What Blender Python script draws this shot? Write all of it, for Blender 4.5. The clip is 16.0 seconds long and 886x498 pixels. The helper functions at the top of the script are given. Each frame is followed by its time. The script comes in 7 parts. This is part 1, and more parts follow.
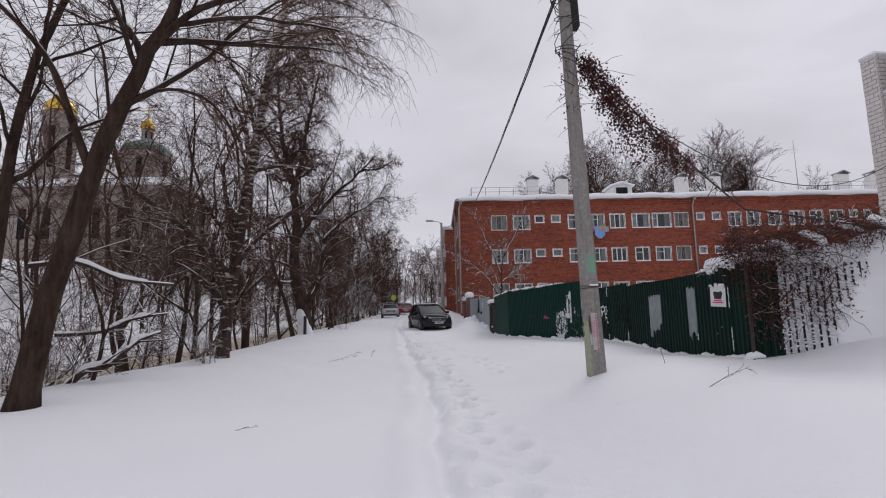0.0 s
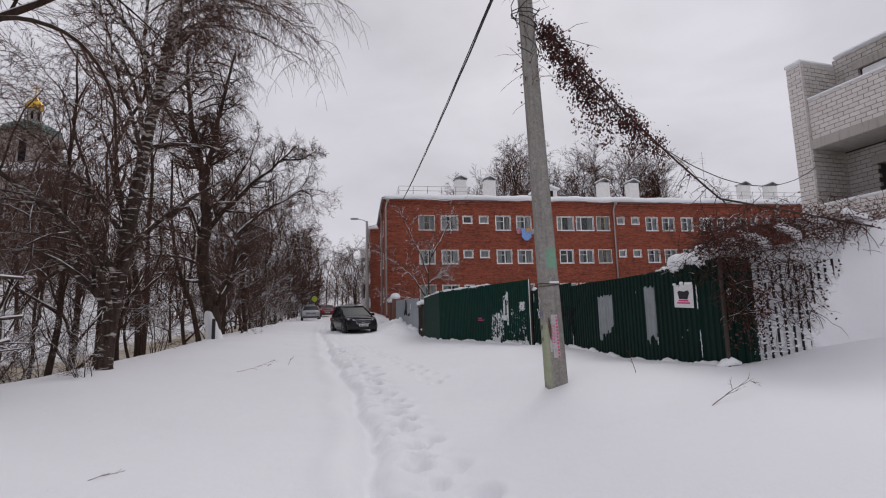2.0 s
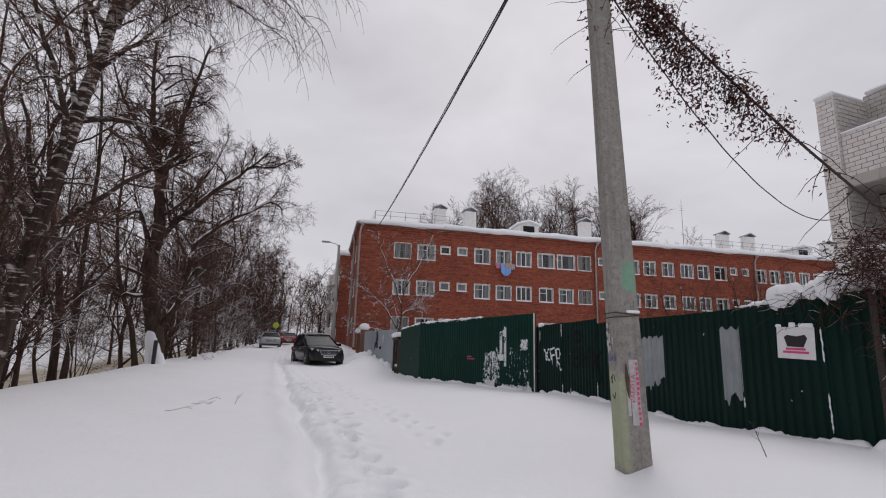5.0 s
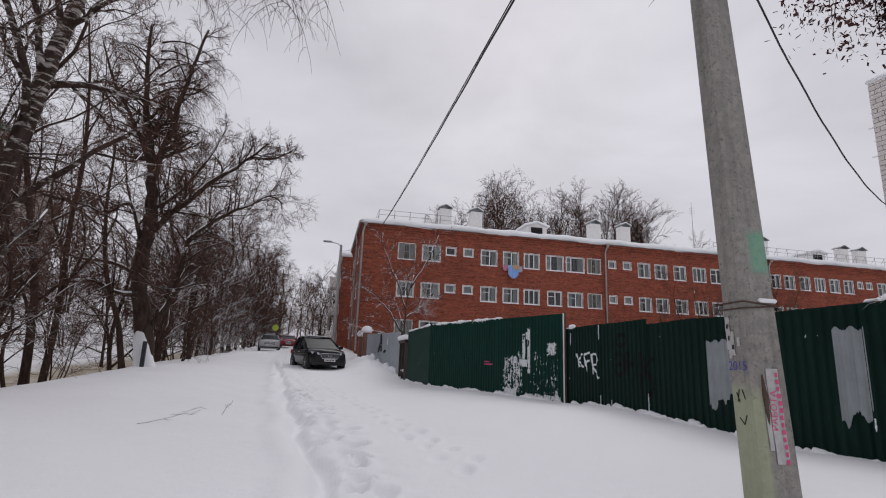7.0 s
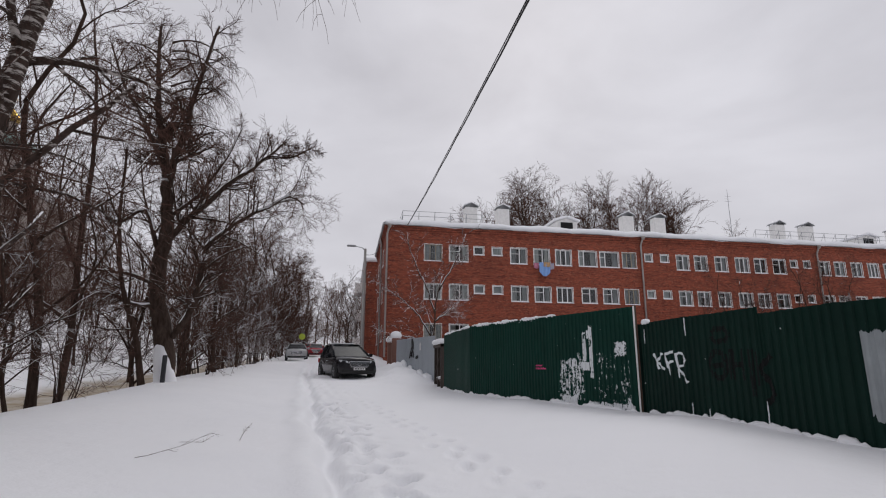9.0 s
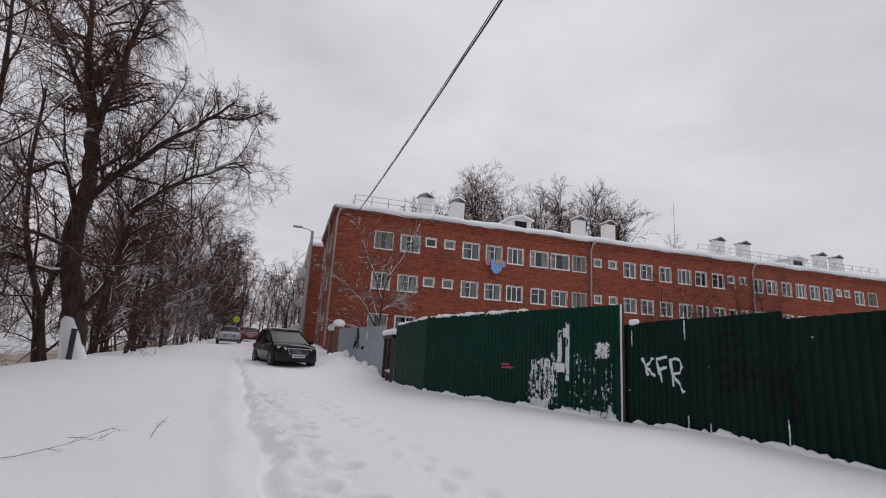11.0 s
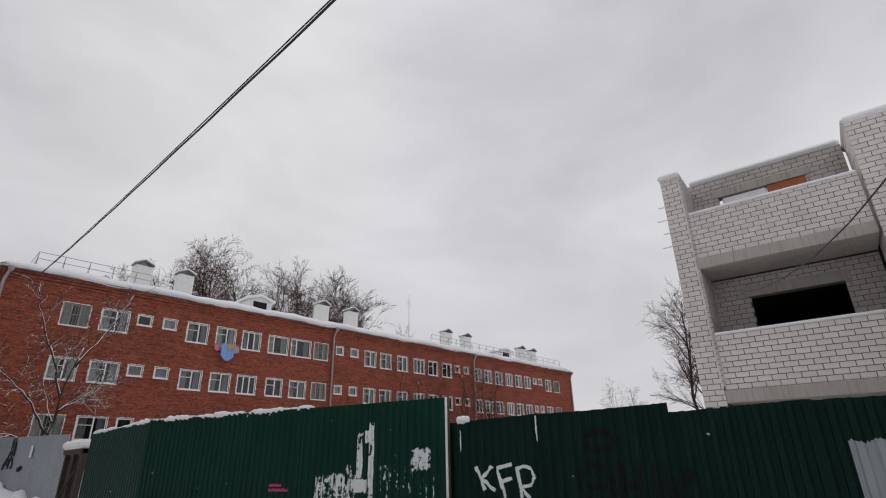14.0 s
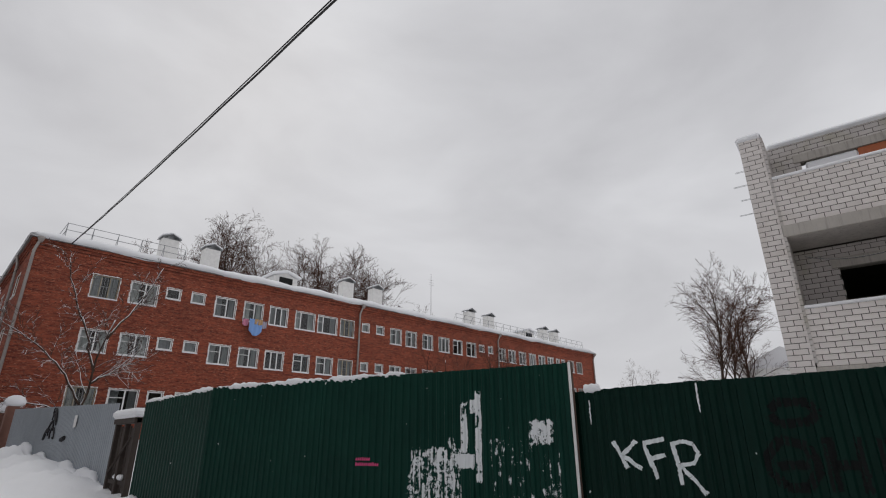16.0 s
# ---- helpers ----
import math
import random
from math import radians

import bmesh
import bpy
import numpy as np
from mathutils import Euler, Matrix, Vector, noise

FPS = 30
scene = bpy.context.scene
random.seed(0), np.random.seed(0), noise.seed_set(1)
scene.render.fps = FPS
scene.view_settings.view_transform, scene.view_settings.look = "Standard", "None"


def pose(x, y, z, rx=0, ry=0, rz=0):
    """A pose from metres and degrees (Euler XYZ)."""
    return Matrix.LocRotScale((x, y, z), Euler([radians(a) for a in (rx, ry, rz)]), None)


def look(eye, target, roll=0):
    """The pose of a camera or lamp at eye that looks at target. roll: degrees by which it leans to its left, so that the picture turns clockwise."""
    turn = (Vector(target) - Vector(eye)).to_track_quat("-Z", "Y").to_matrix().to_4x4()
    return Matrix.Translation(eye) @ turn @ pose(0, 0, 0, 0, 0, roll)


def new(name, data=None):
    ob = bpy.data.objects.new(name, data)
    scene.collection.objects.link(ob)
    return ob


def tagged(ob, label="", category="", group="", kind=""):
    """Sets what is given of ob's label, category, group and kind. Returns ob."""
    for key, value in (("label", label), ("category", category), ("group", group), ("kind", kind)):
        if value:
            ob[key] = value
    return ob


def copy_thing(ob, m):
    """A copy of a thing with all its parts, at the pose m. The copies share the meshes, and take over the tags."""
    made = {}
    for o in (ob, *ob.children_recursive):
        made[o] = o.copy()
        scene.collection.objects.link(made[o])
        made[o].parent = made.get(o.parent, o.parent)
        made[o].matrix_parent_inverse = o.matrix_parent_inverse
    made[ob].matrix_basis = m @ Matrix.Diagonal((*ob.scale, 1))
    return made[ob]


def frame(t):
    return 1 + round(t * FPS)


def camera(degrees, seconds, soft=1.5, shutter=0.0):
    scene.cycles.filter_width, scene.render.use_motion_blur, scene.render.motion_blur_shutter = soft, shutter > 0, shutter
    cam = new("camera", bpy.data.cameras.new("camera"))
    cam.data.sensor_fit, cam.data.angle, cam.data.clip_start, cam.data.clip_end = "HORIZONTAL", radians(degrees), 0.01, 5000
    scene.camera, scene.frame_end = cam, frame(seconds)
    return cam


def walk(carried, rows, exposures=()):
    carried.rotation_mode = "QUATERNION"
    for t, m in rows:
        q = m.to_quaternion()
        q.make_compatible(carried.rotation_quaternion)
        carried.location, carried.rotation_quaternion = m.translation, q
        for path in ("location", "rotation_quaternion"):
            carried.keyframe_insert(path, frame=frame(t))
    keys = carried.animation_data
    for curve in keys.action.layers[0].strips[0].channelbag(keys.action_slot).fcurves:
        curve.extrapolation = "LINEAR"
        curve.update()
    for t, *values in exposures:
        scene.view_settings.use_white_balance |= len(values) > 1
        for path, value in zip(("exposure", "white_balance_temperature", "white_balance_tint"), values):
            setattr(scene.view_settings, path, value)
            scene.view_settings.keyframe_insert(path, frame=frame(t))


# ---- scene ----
cam = camera(80.7, 16.0, 1.1)
PATH = [
    (0, (0.579, 3.975, 0.938), (0.607, 5.956, 1.212), -1.2),
    (0.5, (0.551, 4.334, 0.958), (0.672, 6.311, 1.235), -0.8),
    (1, (0.471, 4.653, 0.948), (0.714, 6.615, 1.246), -0.6),
    (1.5, (0.405, 5.025, 0.962), (0.739, 6.974, 1.263), -1.0),
    (2, (0.425, 5.405, 0.964), (0.744, 7.361, 1.239), -1.4),
    (2.5, (0.362, 5.789, 0.955), (0.645, 7.75, 1.228), -1.3),
    (3, (0.308, 6.167, 0.963), (0.607, 8.124, 1.242), -1.2),
    (3.5, (0.296, 6.584, 0.983), (0.592, 8.542, 1.261), -0.5),
    (4, (0.242, 7.018, 0.965), (0.598, 8.957, 1.301), 0.2),
    (4.2, (0.232, 7.194, 0.982), (0.624, 9.123, 1.337), 0.4),
    (6.5, (0.272, 9.022, 0.997), (0.707, 10.924, 1.435), 2.3),
    (7, (0.215, 9.388, 0.987), (0.64, 11.296, 1.41), 2.1),
    (7.5, (0.223, 9.843, 1.008), (0.58, 11.768, 1.418), 1.0),
    (8, (0.186, 10.279, 1.002), (0.518, 12.205, 1.425), 0.3),
    (8.5, (0.177, 10.663, 1.039), (0.497, 12.588, 1.477), 0.1),
    (10.8, (-0.019, 12.262, 1.016), (0.527, 14.14, 1.433), 2.6),
    (11, (-0.019, 12.397, 1.013), (0.526, 14.275, 1.434), 3.4),
    (11.5, (0.014, 12.68, 1.079), (0.624, 14.528, 1.541), 3.0),
    (12, (0.065, 13.042, 1.185), (0.857, 14.796, 1.728), 1.6),
    (12.5, (0.128, 13.63, 1.232), (1.143, 15.232, 1.866), 0.4),
    (13, (0.117, 14.005, 1.254), (1.279, 15.483, 1.936), 0.4),
    (13.5, (0.15, 14.434, 1.259), (1.408, 15.817, 1.971), -0.4),
    (14, (0.083, 14.853, 1.293), (1.418, 16.134, 2.053), -1.2),
    (14.5, (0.007, 15.247, 1.247), (1.36, 16.493, 2.03), -0.8),
    (15, (-0.044, 15.671, 1.257), (1.327, 16.915, 2.014), -0.4),
    (15.5, (-0.12, 16.091, 1.251), (1.241, 17.365, 1.976), -0.2),
    (16, (-0.095, 16.484, 1.236), (1.224, 17.815, 1.933), -0.2),
]
BALANCE = [(0, 0, 6290, 12), (2, 0, 6400, 11.5), (3.5, 0, 6500, 11), (7, 0, 6390, 10.5), (11, 0, 6430, 9), (12, 0, 6460, 8.5), (12.7, -0.11, 6500, 8), (13.2, -0.07, 6500, 8), (14, 0, 6520, 7), (15, 0, 6530, 6), (16, -0.07, 6530, 6)]
walk(cam, [(t, look(eye, target, roll)) for t, eye, target, roll in PATH], BALANCE)

# ---- sky and light ----
world = bpy.data.worlds.new("overcast_sky")
scene.world = world
world.use_nodes = True
wn, wl = world.node_tree.nodes, world.node_tree.links
wn.clear()
w_out = wn.new("ShaderNodeOutputWorld")
w_bg = wn.new("ShaderNodeBackground")
w_sky = wn.new("ShaderNodeTexSky")
w_sky.sky_type, w_sky.sun_disc = "NISHITA", False
w_sky.sun_elevation, w_sky.sun_rotation = radians(38), radians(20)
w_sky.altitude, w_sky.dust_density = 100, 3.0
w_dim = wn.new("ShaderNodeMix")
w_dim.data_type, w_dim.blend_type = "RGBA", "MULTIPLY"
w_dim.inputs[0].default_value = 1.0
w_dim.inputs[7].default_value = (0.1, 0.1, 0.1, 1)
w_geo = wn.new("ShaderNodeTexCoord")
w_map = wn.new("ShaderNodeMapping")
w_map.inputs["Scale"].default_value = (1.5, 1.5, 3.2)
w_map.inputs["Location"].default_value = (3.1, 0.7, 0.4)
w_noise = wn.new("ShaderNodeTexNoise")
w_noise.inputs["Scale"].default_value, w_noise.inputs["Detail"].default_value = 1.5, 7.0
w_noise.inputs["Roughness"].default_value, w_noise.inputs["Distortion"].default_value = 0.5, 0.3
w_ramp = wn.new("ShaderNodeValToRGB")
w_ramp.color_ramp.elements[0].position, w_ramp.color_ramp.elements[1].position = 0.32, 0.72
w_ramp.color_ramp.elements[0].color = (0.53, 0.518, 0.555, 1)
w_ramp.color_ramp.elements[1].color = (0.72, 0.708, 0.752, 1)
w_mix = wn.new("ShaderNodeMix")
w_mix.data_type = "RGBA"
w_mix.inputs[0].default_value = 0.985
wl.new(w_geo.outputs["Generated"], w_map.inputs["Vector"])
wl.new(w_map.outputs["Vector"], w_noise.inputs["Vector"])
wl.new(w_noise.outputs["Fac"], w_ramp.inputs["Fac"])
wl.new(w_sky.outputs["Color"], w_dim.inputs[6])
wl.new(w_dim.outputs[2], w_mix.inputs[6])
wl.new(w_ramp.outputs["Color"], w_mix.inputs[7])
wl.new(w_mix.outputs[2], w_bg.inputs["Color"])
wl.new(w_bg.outputs["Background"], w_out.inputs["Surface"])
w_bg.inputs["Strength"].default_value = 1.0

sun = new("sun", bpy.data.lights.new("sun", "SUN"))
sun.data.energy, sun.data.angle, sun.data.color = 0.65, radians(30), (1.0, 0.97, 0.93)
sun.matrix_world = look((30, 60, 70), (0, 0, 0))


# ---- materials ----
class Mat:
    """A small builder of node materials."""

    def __init__(self, name, color=(0.5, 0.5, 0.5), rough=0.7, metal=0.0):
        self.m = bpy.data.materials.new(name)
        self.m.use_nodes = True
        self.n, self.l = self.m.node_tree.nodes, self.m.node_tree.links
        self.b = self.n["Principled BSDF"]
        self.b.inputs["Base Color"].default_value = (*color, 1)
        self.b.inputs["Roughness"].default_value = rough
        self.b.inputs["Metallic"].default_value = metal
        self.tc = self.n.new("ShaderNodeTexCoord")

    def coord(self, scale=(1, 1, 1), loc=(0, 0, 0), world_space=False):
        mp = self.n.new("ShaderNodeMapping")
        mp.inputs["Scale"].default_value, mp.inputs["Location"].default_value = scale, loc
        if world_space:
            g = self.n.new("ShaderNodeNewGeometry")
            self.l.new(g.outputs["Position"], mp.inputs["Vector"])
        else:
            self.l.new(self.tc.outputs["Object"], mp.inputs["Vector"])
        return mp.outputs["Vector"]

    def noise(self, scale, detail=4, rough=0.55, vec=None, distortion=0.0):
        t = self.n.new("ShaderNodeTexNoise")
        t.inputs["Scale"].default_value, t.inputs["Detail"].default_value = scale, detail
        t.inputs["Roughness"].default_value, t.inputs["Distortion"].default_value = rough, distortion
        self.l.new(vec if vec is not None else self.tc.outputs["Object"], t.inputs["Vector"])
        return t.outputs["Fac"]

    def ramp(self, fac, stops):
        r = self.n.new("ShaderNodeValToRGB")
        els = r.color_ramp.elements
        while len(els) < len(stops):
            els.new(0.5)
        for e, (p, c) in zip(els, stops):
            e.position = p
            e.color = (c, c, c, 1) if isinstance(c, (int, float)) else (*c, 1)
        self.l.new(fac, r.inputs["Fac"])
        return r.outputs["Color"]

    def mix(self, fac, a, b, blend="MIX"):
        x = self.n.new("ShaderNodeMix")
        x.data_type, x.blend_type = "RGBA", blend
        for sock, v in ((x.inputs[0], fac), (x.inputs[6], a), (x.inputs[7], b)):
            if isinstance(v, (int, float)):
                sock.default_value = v
            elif isinstance(v, tuple):
                sock.default_value = (*v, 1)
            else:
                self.l.new(v, sock)
        return x.outputs[2]

    def math(self, op, a, b=0.0):
        x = self.n.new("ShaderNodeMath")
        x.operation = op
        for sock, v in ((x.inputs[0], a), (x.inputs[1], b)):
            if isinstance(v, (int, float)):
                sock.default_value = v
            else:
                self.l.new(v, sock)
        return x.outputs[0]

    def sep(self, vec):
        s = self.n.new("ShaderNodeSeparateXYZ")
        self.l.new(vec, s.inputs[0])
        return s.outputs

    def up(self):
        g = self.n.new("ShaderNodeNewGeometry")
        return self.sep(g.outputs["Normal"])[2]

    def rand(self):
        o = self.n.new("ShaderNodeObjectInfo")
        return o.outputs["Random"]

    def island(self):
        g = self.n.new("ShaderNodeNewGeometry")
        return g.outputs["Random Per Island"]

    def color(self, c):
        self.l.new(c, self.b.inputs["Base Color"])
        return self

    def rough(self, r):
        self.l.new(r, self.b.inputs["Roughness"])
        return self

    def bump(self, h, strength=0.4, dist=0.02):
        b = self.n.new("ShaderNodeBump")
        b.inputs["Strength"].default_value, b.inputs["Distance"].default_value = strength, dist
        self.l.new(h, b.inputs["Height"])
        self.l.new(b.outputs["Normal"], self.b.inputs["Normal"])
        return self


def band(m, v, lo, hi, soft):
    """1 where lo < v < hi, with soft ends."""
    def ss(a, b):
        r = m.n.new("ShaderNodeMapRange")
        r.interpolation_type = "SMOOTHSTEP"
        r.inputs["From Min"].default_value, r.inputs["From Max"].default_value = a, b
        m.l.new(v, r.inputs["Value"])
        return r.outputs["Result"]
    return m.math("MULTIPLY", ss(lo - soft, lo + soft), m.math("SUBTRACT", 1.0, ss(hi - soft, hi + soft)))


def plain(name, color, rough=0.6, metal=0.0, var=0.15, scale=6.0):
    m = Mat(name, color, rough, metal)
    n = m.noise(scale, 5)
    lo = tuple(c * (1 - var) for c in color)
    hi = tuple(min(1, c * (1 + var)) for c in color)
    m.color(m.mix(n, lo, hi))
    m.bump(m.noise(scale * 12, 3), 0.15, 0.004)
    return m.m


def snow_material():
    m = Mat("snow", (0.86, 0.865, 0.88), 0.75)
    big = m.noise(0.35, 4)
    m.color(m.mix(big, (0.82, 0.825, 0.85), (0.89, 0.89, 0.905)))
    m.b.inputs["Specular IOR Level"].default_value = 0.2
    h = m.math("ADD", m.noise(3.0, 6, 0.6), m.math("MULTIPLY", m.noise(45, 3), 0.12))
    m.bump(h, 0.35, 0.05)
    return m.m


def ground_material():
    m = Mat("ground_snow", (0.86, 0.865, 0.88), 0.75)
    big = m.noise(0.35, 4)
    white = m.mix(big, (0.82, 0.825, 0.85), (0.89, 0.89, 0.905))
    x, y, z = m.sep(m.coord())[:3]
    wob = m.math("MULTIPLY", m.math("SUBTRACT", m.noise(0.25, 3), 0.5), 3.0)
    slush = band(m, m.math("ADD", x, wob), -16.5, -9.2, 0.9)
    patches = m.ramp(m.noise(0.9, 6, 0.65), [(0.3, 0.6), (0.62, 1.0)])
    slush = m.math("MULTIPLY", slush, patches)
    brown = m.mix(m.noise(2.5, 5), (0.25, 0.19, 0.115), (0.44, 0.36, 0.25))
    m.color(m.mix(slush, white, brown))
    m.b.inputs["Specular IOR Level"].default_value = 0.2
    h = m.math("ADD", m.noise(2.2, 6, 0.6), m.math("MULTIPLY", m.noise(40, 3), 0.12))
    m.bump(h, 0.4, 0.06)
    return m.m


def bark_material(name, dark, light, snowy=0.75, birch=False):
    m = Mat(name, dark, 0.95)
    m.b.inputs["Specular IOR Level"].default_value = 0.1
    g = m.noise(9, 6, 0.7, m.coord((1, 1, 0.25)))
    c = m.mix(m.ramp(g, [(0.35, 0.0), (0.7, 1.0)]), dark, light)
    if birch:
        lent = m.noise(3.2, 5, 0.7, m.coord((0.8, 0.8, 3.5)))
        z = m.sep(m.coord())[2]
        r = m.n.new("ShaderNodeMapRange")
        r.inputs["From Min"].default_value, r.inputs["From Max"].default_value = 4.0, 11.0
        m.l.new(z, r.inputs["Value"])
        amount = m.math("ADD", lent, m.math("MULTIPLY", r.outputs["Result"], 0.18))
        c = m.mix(m.ramp(amount, [(0.56, 0.0), (0.63, 1.0)]), c, (0.48, 0.44, 0.41))
    patch = m.ramp(m.noise(1.6, 4, 0.6), [(0.30, 0.0), (0.40, 1.0)] if snowy < 0.3 else [(0.42, 0.0), (0.52, 1.0)])
    top = m.ramp(m.up(), [(snowy, 0.0), (min(0.99, snowy + 0.12), 1.0)])
    m.color(m.mix(m.math("MULTIPLY", patch, top), c, (0.85, 0.86, 0.88)))
    m.bump(g, 0.7, 0.03)
    return m.m


def red_brick_material():
    m = Mat("red_brick", (0.3, 0.08, 0.05), 0.92)
    m.b.inputs["Specular IOR Level"].default_value = 0.15
    o = m.sep(m.tc.outputs["Object"])
    cx = m.n.new("ShaderNodeCombineXYZ")
    m.l.new(m.math("ADD", o[0], o[1]), cx.inputs[0])
    m.l.new(o[2], cx.inputs[1])
    bt = m.n.new("ShaderNodeTexBrick")
    m.l.new(cx.outputs[0], bt.inputs["Vector"])
    for key, v in (("Scale", 1.0), ("Brick Width", 0.26), ("Row Height", 0.077), ("Mortar Size", 0.006), ("Mortar Smooth", 0.3), ("Bias", 0.0)):
        bt.inputs[key].default_value = v
    bt.inputs["Color1"].default_value = (0.40, 0.105, 0.058, 1)
    bt.inputs["Color2"].default_value = (0.10, 0.027, 0.021, 1)
    bt.inputs["Mortar"].default_value = (0.21, 0.12, 0.095, 1)
    rows = m.noise(2.2, 7, 0.75, m.coord((0.4, 0.4, 5.0)))
    c = m.mix(m.ramp(rows, [(0.40, 0.0), (0.60, 1.0)]), (0.115, 0.030, 0.022), (0.36, 0.092, 0.050))
    c = m.mix(0.5, c, bt.outputs["Color"])
    spots = m.noise(5.5, 4, 0.7, m.coord((1.0, 1.0, 2.6)))
    c = m.mix(m.math("MULTIPLY", m.ramp(spots, [(0.54, 0.0), (0.64, 1.0)]), 0.65), c, (0.055, 0.022, 0.019))
    pale = m.noise(7.5, 3, 0.6, m.coord((1.0, 1.0, 2.8), (4.0, 1.0, 7.0)))
    c = m.mix(m.math("MULTIPLY", m.ramp(pale, [(0.57, 0.0), (0.66, 1.0)]), 0.5), c, (0.50, 0.25, 0.16))
    stain = m.noise(0.45, 5, 0.65, m.coord((1, 1, 0.6)))
    c = m.mix(m.math("MULTIPLY", m.ramp(stain, [(0.52, 0.0), (0.74, 1.0)]), 0.5), c, (0.10, 0.036, 0.028))
    m.color(c)
    m.bump(bt.outputs["Fac"], -0.3, 0.01)
    return m.m


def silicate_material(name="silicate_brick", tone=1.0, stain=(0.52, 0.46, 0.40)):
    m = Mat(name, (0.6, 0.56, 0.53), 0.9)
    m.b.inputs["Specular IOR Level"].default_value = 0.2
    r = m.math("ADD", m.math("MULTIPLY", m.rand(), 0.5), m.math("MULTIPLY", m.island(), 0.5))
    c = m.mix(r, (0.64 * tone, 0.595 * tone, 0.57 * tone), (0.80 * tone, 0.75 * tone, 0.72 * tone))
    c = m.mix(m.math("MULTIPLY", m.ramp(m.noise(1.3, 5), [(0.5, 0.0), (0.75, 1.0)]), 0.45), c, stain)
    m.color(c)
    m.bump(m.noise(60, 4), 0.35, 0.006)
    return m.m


def concrete_material(name, a, b):
    m = Mat(name, a, 0.92)
    n = m.noise(2.3, 7, 0.65, m.coord((1, 1, 0.5)))
    c = m.mix(n, a, b)
    streak = m.noise(6, 5, 0.6, m.coord((2.5, 2.5, 0.18)))
    c = m.mix(m.math("MULTIPLY", m.ramp(streak, [(0.5, 0.0), (0.75, 1.0)]), 0.5), c, tuple(v * 0.45 for v in a))
    m.color(c)
    m.bump(m.noise(50, 5, 0.7), 0.4, 0.006)
    return m.m


def pole_concrete():
    """Weathered concrete with green lichen-like paint on the lower part."""
    m = Mat("pole_concrete", (0.3, 0.29, 0.27), 0.92)
    n = m.noise(2.3, 7, 0.65, m.coord((1, 1, 0.5)))
    c = m.mix(n, (0.15, 0.142, 0.132), (0.31, 0.295, 0.275))
    fine = m.noise(16, 6, 0.75)
    c = m.mix(m.math("MULTIPLY", m.ramp(fine, [(0.42, 0.0), (0.66, 1.0)]), 0.6), c, (0.40, 0.365, 0.32))
    pits = m.noise(38, 4, 0.7)
    c = m.mix(m.math("MULTIPLY", m.ramp(pits, [(0.56, 0.0), (0.68, 1.0)]), 0.7), c, (0.07, 0.06, 0.05))
    streak = m.noise(6, 5, 0.6, m.coord((2.5, 2.5, 0.15)))
    c = m.mix(m.math("MULTIPLY", m.ramp(streak, [(0.48, 0.0), (0.75, 1.0)]), 0.55), c, (0.10, 0.095, 0.085))
    o = m.sep(m.tc.outputs["Object"])
    zz = m.math("ADD", o[2], m.math("MULTIPLY", m.math("SUBTRACT", m.noise(7, 4), 0.5), 0.35))
    low = m.math("MULTIPLY", band(m, zz, 0.05, 0.90, 0.06), band(m, o[0], -0.35, -0.09, 0.03))
    c = m.mix(m.math("MULTIPLY", low, 0.6), c, (0.36, 0.41, 0.24))
    dab = m.math("MULTIPLY", band(m, zz, 1.66, 1.92, 0.05), band(m, o[0], -0.07, 0.09, 0.03))
    c = m.mix(m.math("MULTIPLY", dab, 0.5), c, (0.12, 0.42, 0.26))
    m.color(c)
    m.bump(m.noise(45, 5, 0.7), 0.5, 0.006)
    return m.m


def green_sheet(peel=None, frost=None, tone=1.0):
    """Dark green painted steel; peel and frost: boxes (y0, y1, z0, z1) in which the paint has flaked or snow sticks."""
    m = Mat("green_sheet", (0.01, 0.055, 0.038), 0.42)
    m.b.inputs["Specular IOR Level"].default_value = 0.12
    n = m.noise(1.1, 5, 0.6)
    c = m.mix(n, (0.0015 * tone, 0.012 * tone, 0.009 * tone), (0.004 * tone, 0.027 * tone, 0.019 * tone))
    o = m.sep(m.tc.outputs["Object"])
    fade = m.noise(5, 5, 0.6, m.coord((1, 1.2, 0.25)))
    c = m.mix(m.math("MULTIPLY", m.ramp(fade, [(0.55, 0.0), (0.8, 1.0)]), 0.25), c, (0.02, 0.06, 0.05))
    specks = m.ramp(m.noise(9.0, 2, 0.5), [(0.76, 0.0), (0.785, 1.0)])
    c = m.mix(specks, c, (0.62, 0.66, 0.66))
    for box in (peel, frost):
        if not box:
            continue
        for y0, y1, z0, z1, t in box:
            sy, sz = min(0.10, (y1 - y0) / 5), min(0.10, (z1 - z0) / 5)
            wob = m.math("MULTIPLY", m.math("SUBTRACT", m.noise(9, 3), 0.5), sy * 1.2)
            inside = m.math("MULTIPLY", band(m, m.math("ADD", o[1], wob), y0, y1, sy), band(m, m.math("ADD", o[2], wob), z0, z1, sz))
            flake = m.math("ADD", m.math("MULTIPLY", m.noise(3.4, 7, 0.72, m.coord((1, 6.5, 1.1))), 0.6), m.math("MULTIPLY", m.noise(14, 4, 0.65), 0.4))
            mask = m.ramp(m.math("ADD", flake, m.math("MULTIPLY", m.math("SUBTRACT", inside, 1.0), 0.6)), [(t, 0.0), (t + 0.02, 1.0)])
            c = m.mix(mask, c, (0.72, 0.74, 0.75))
    m.color(c)
    m.rough(m.mix(n, (0.42, 0.42, 0.42), (0.6, 0.6, 0.6)))
    m.bump(m.noise(3.5, 3), 0.12, 0.02)
    return m.m


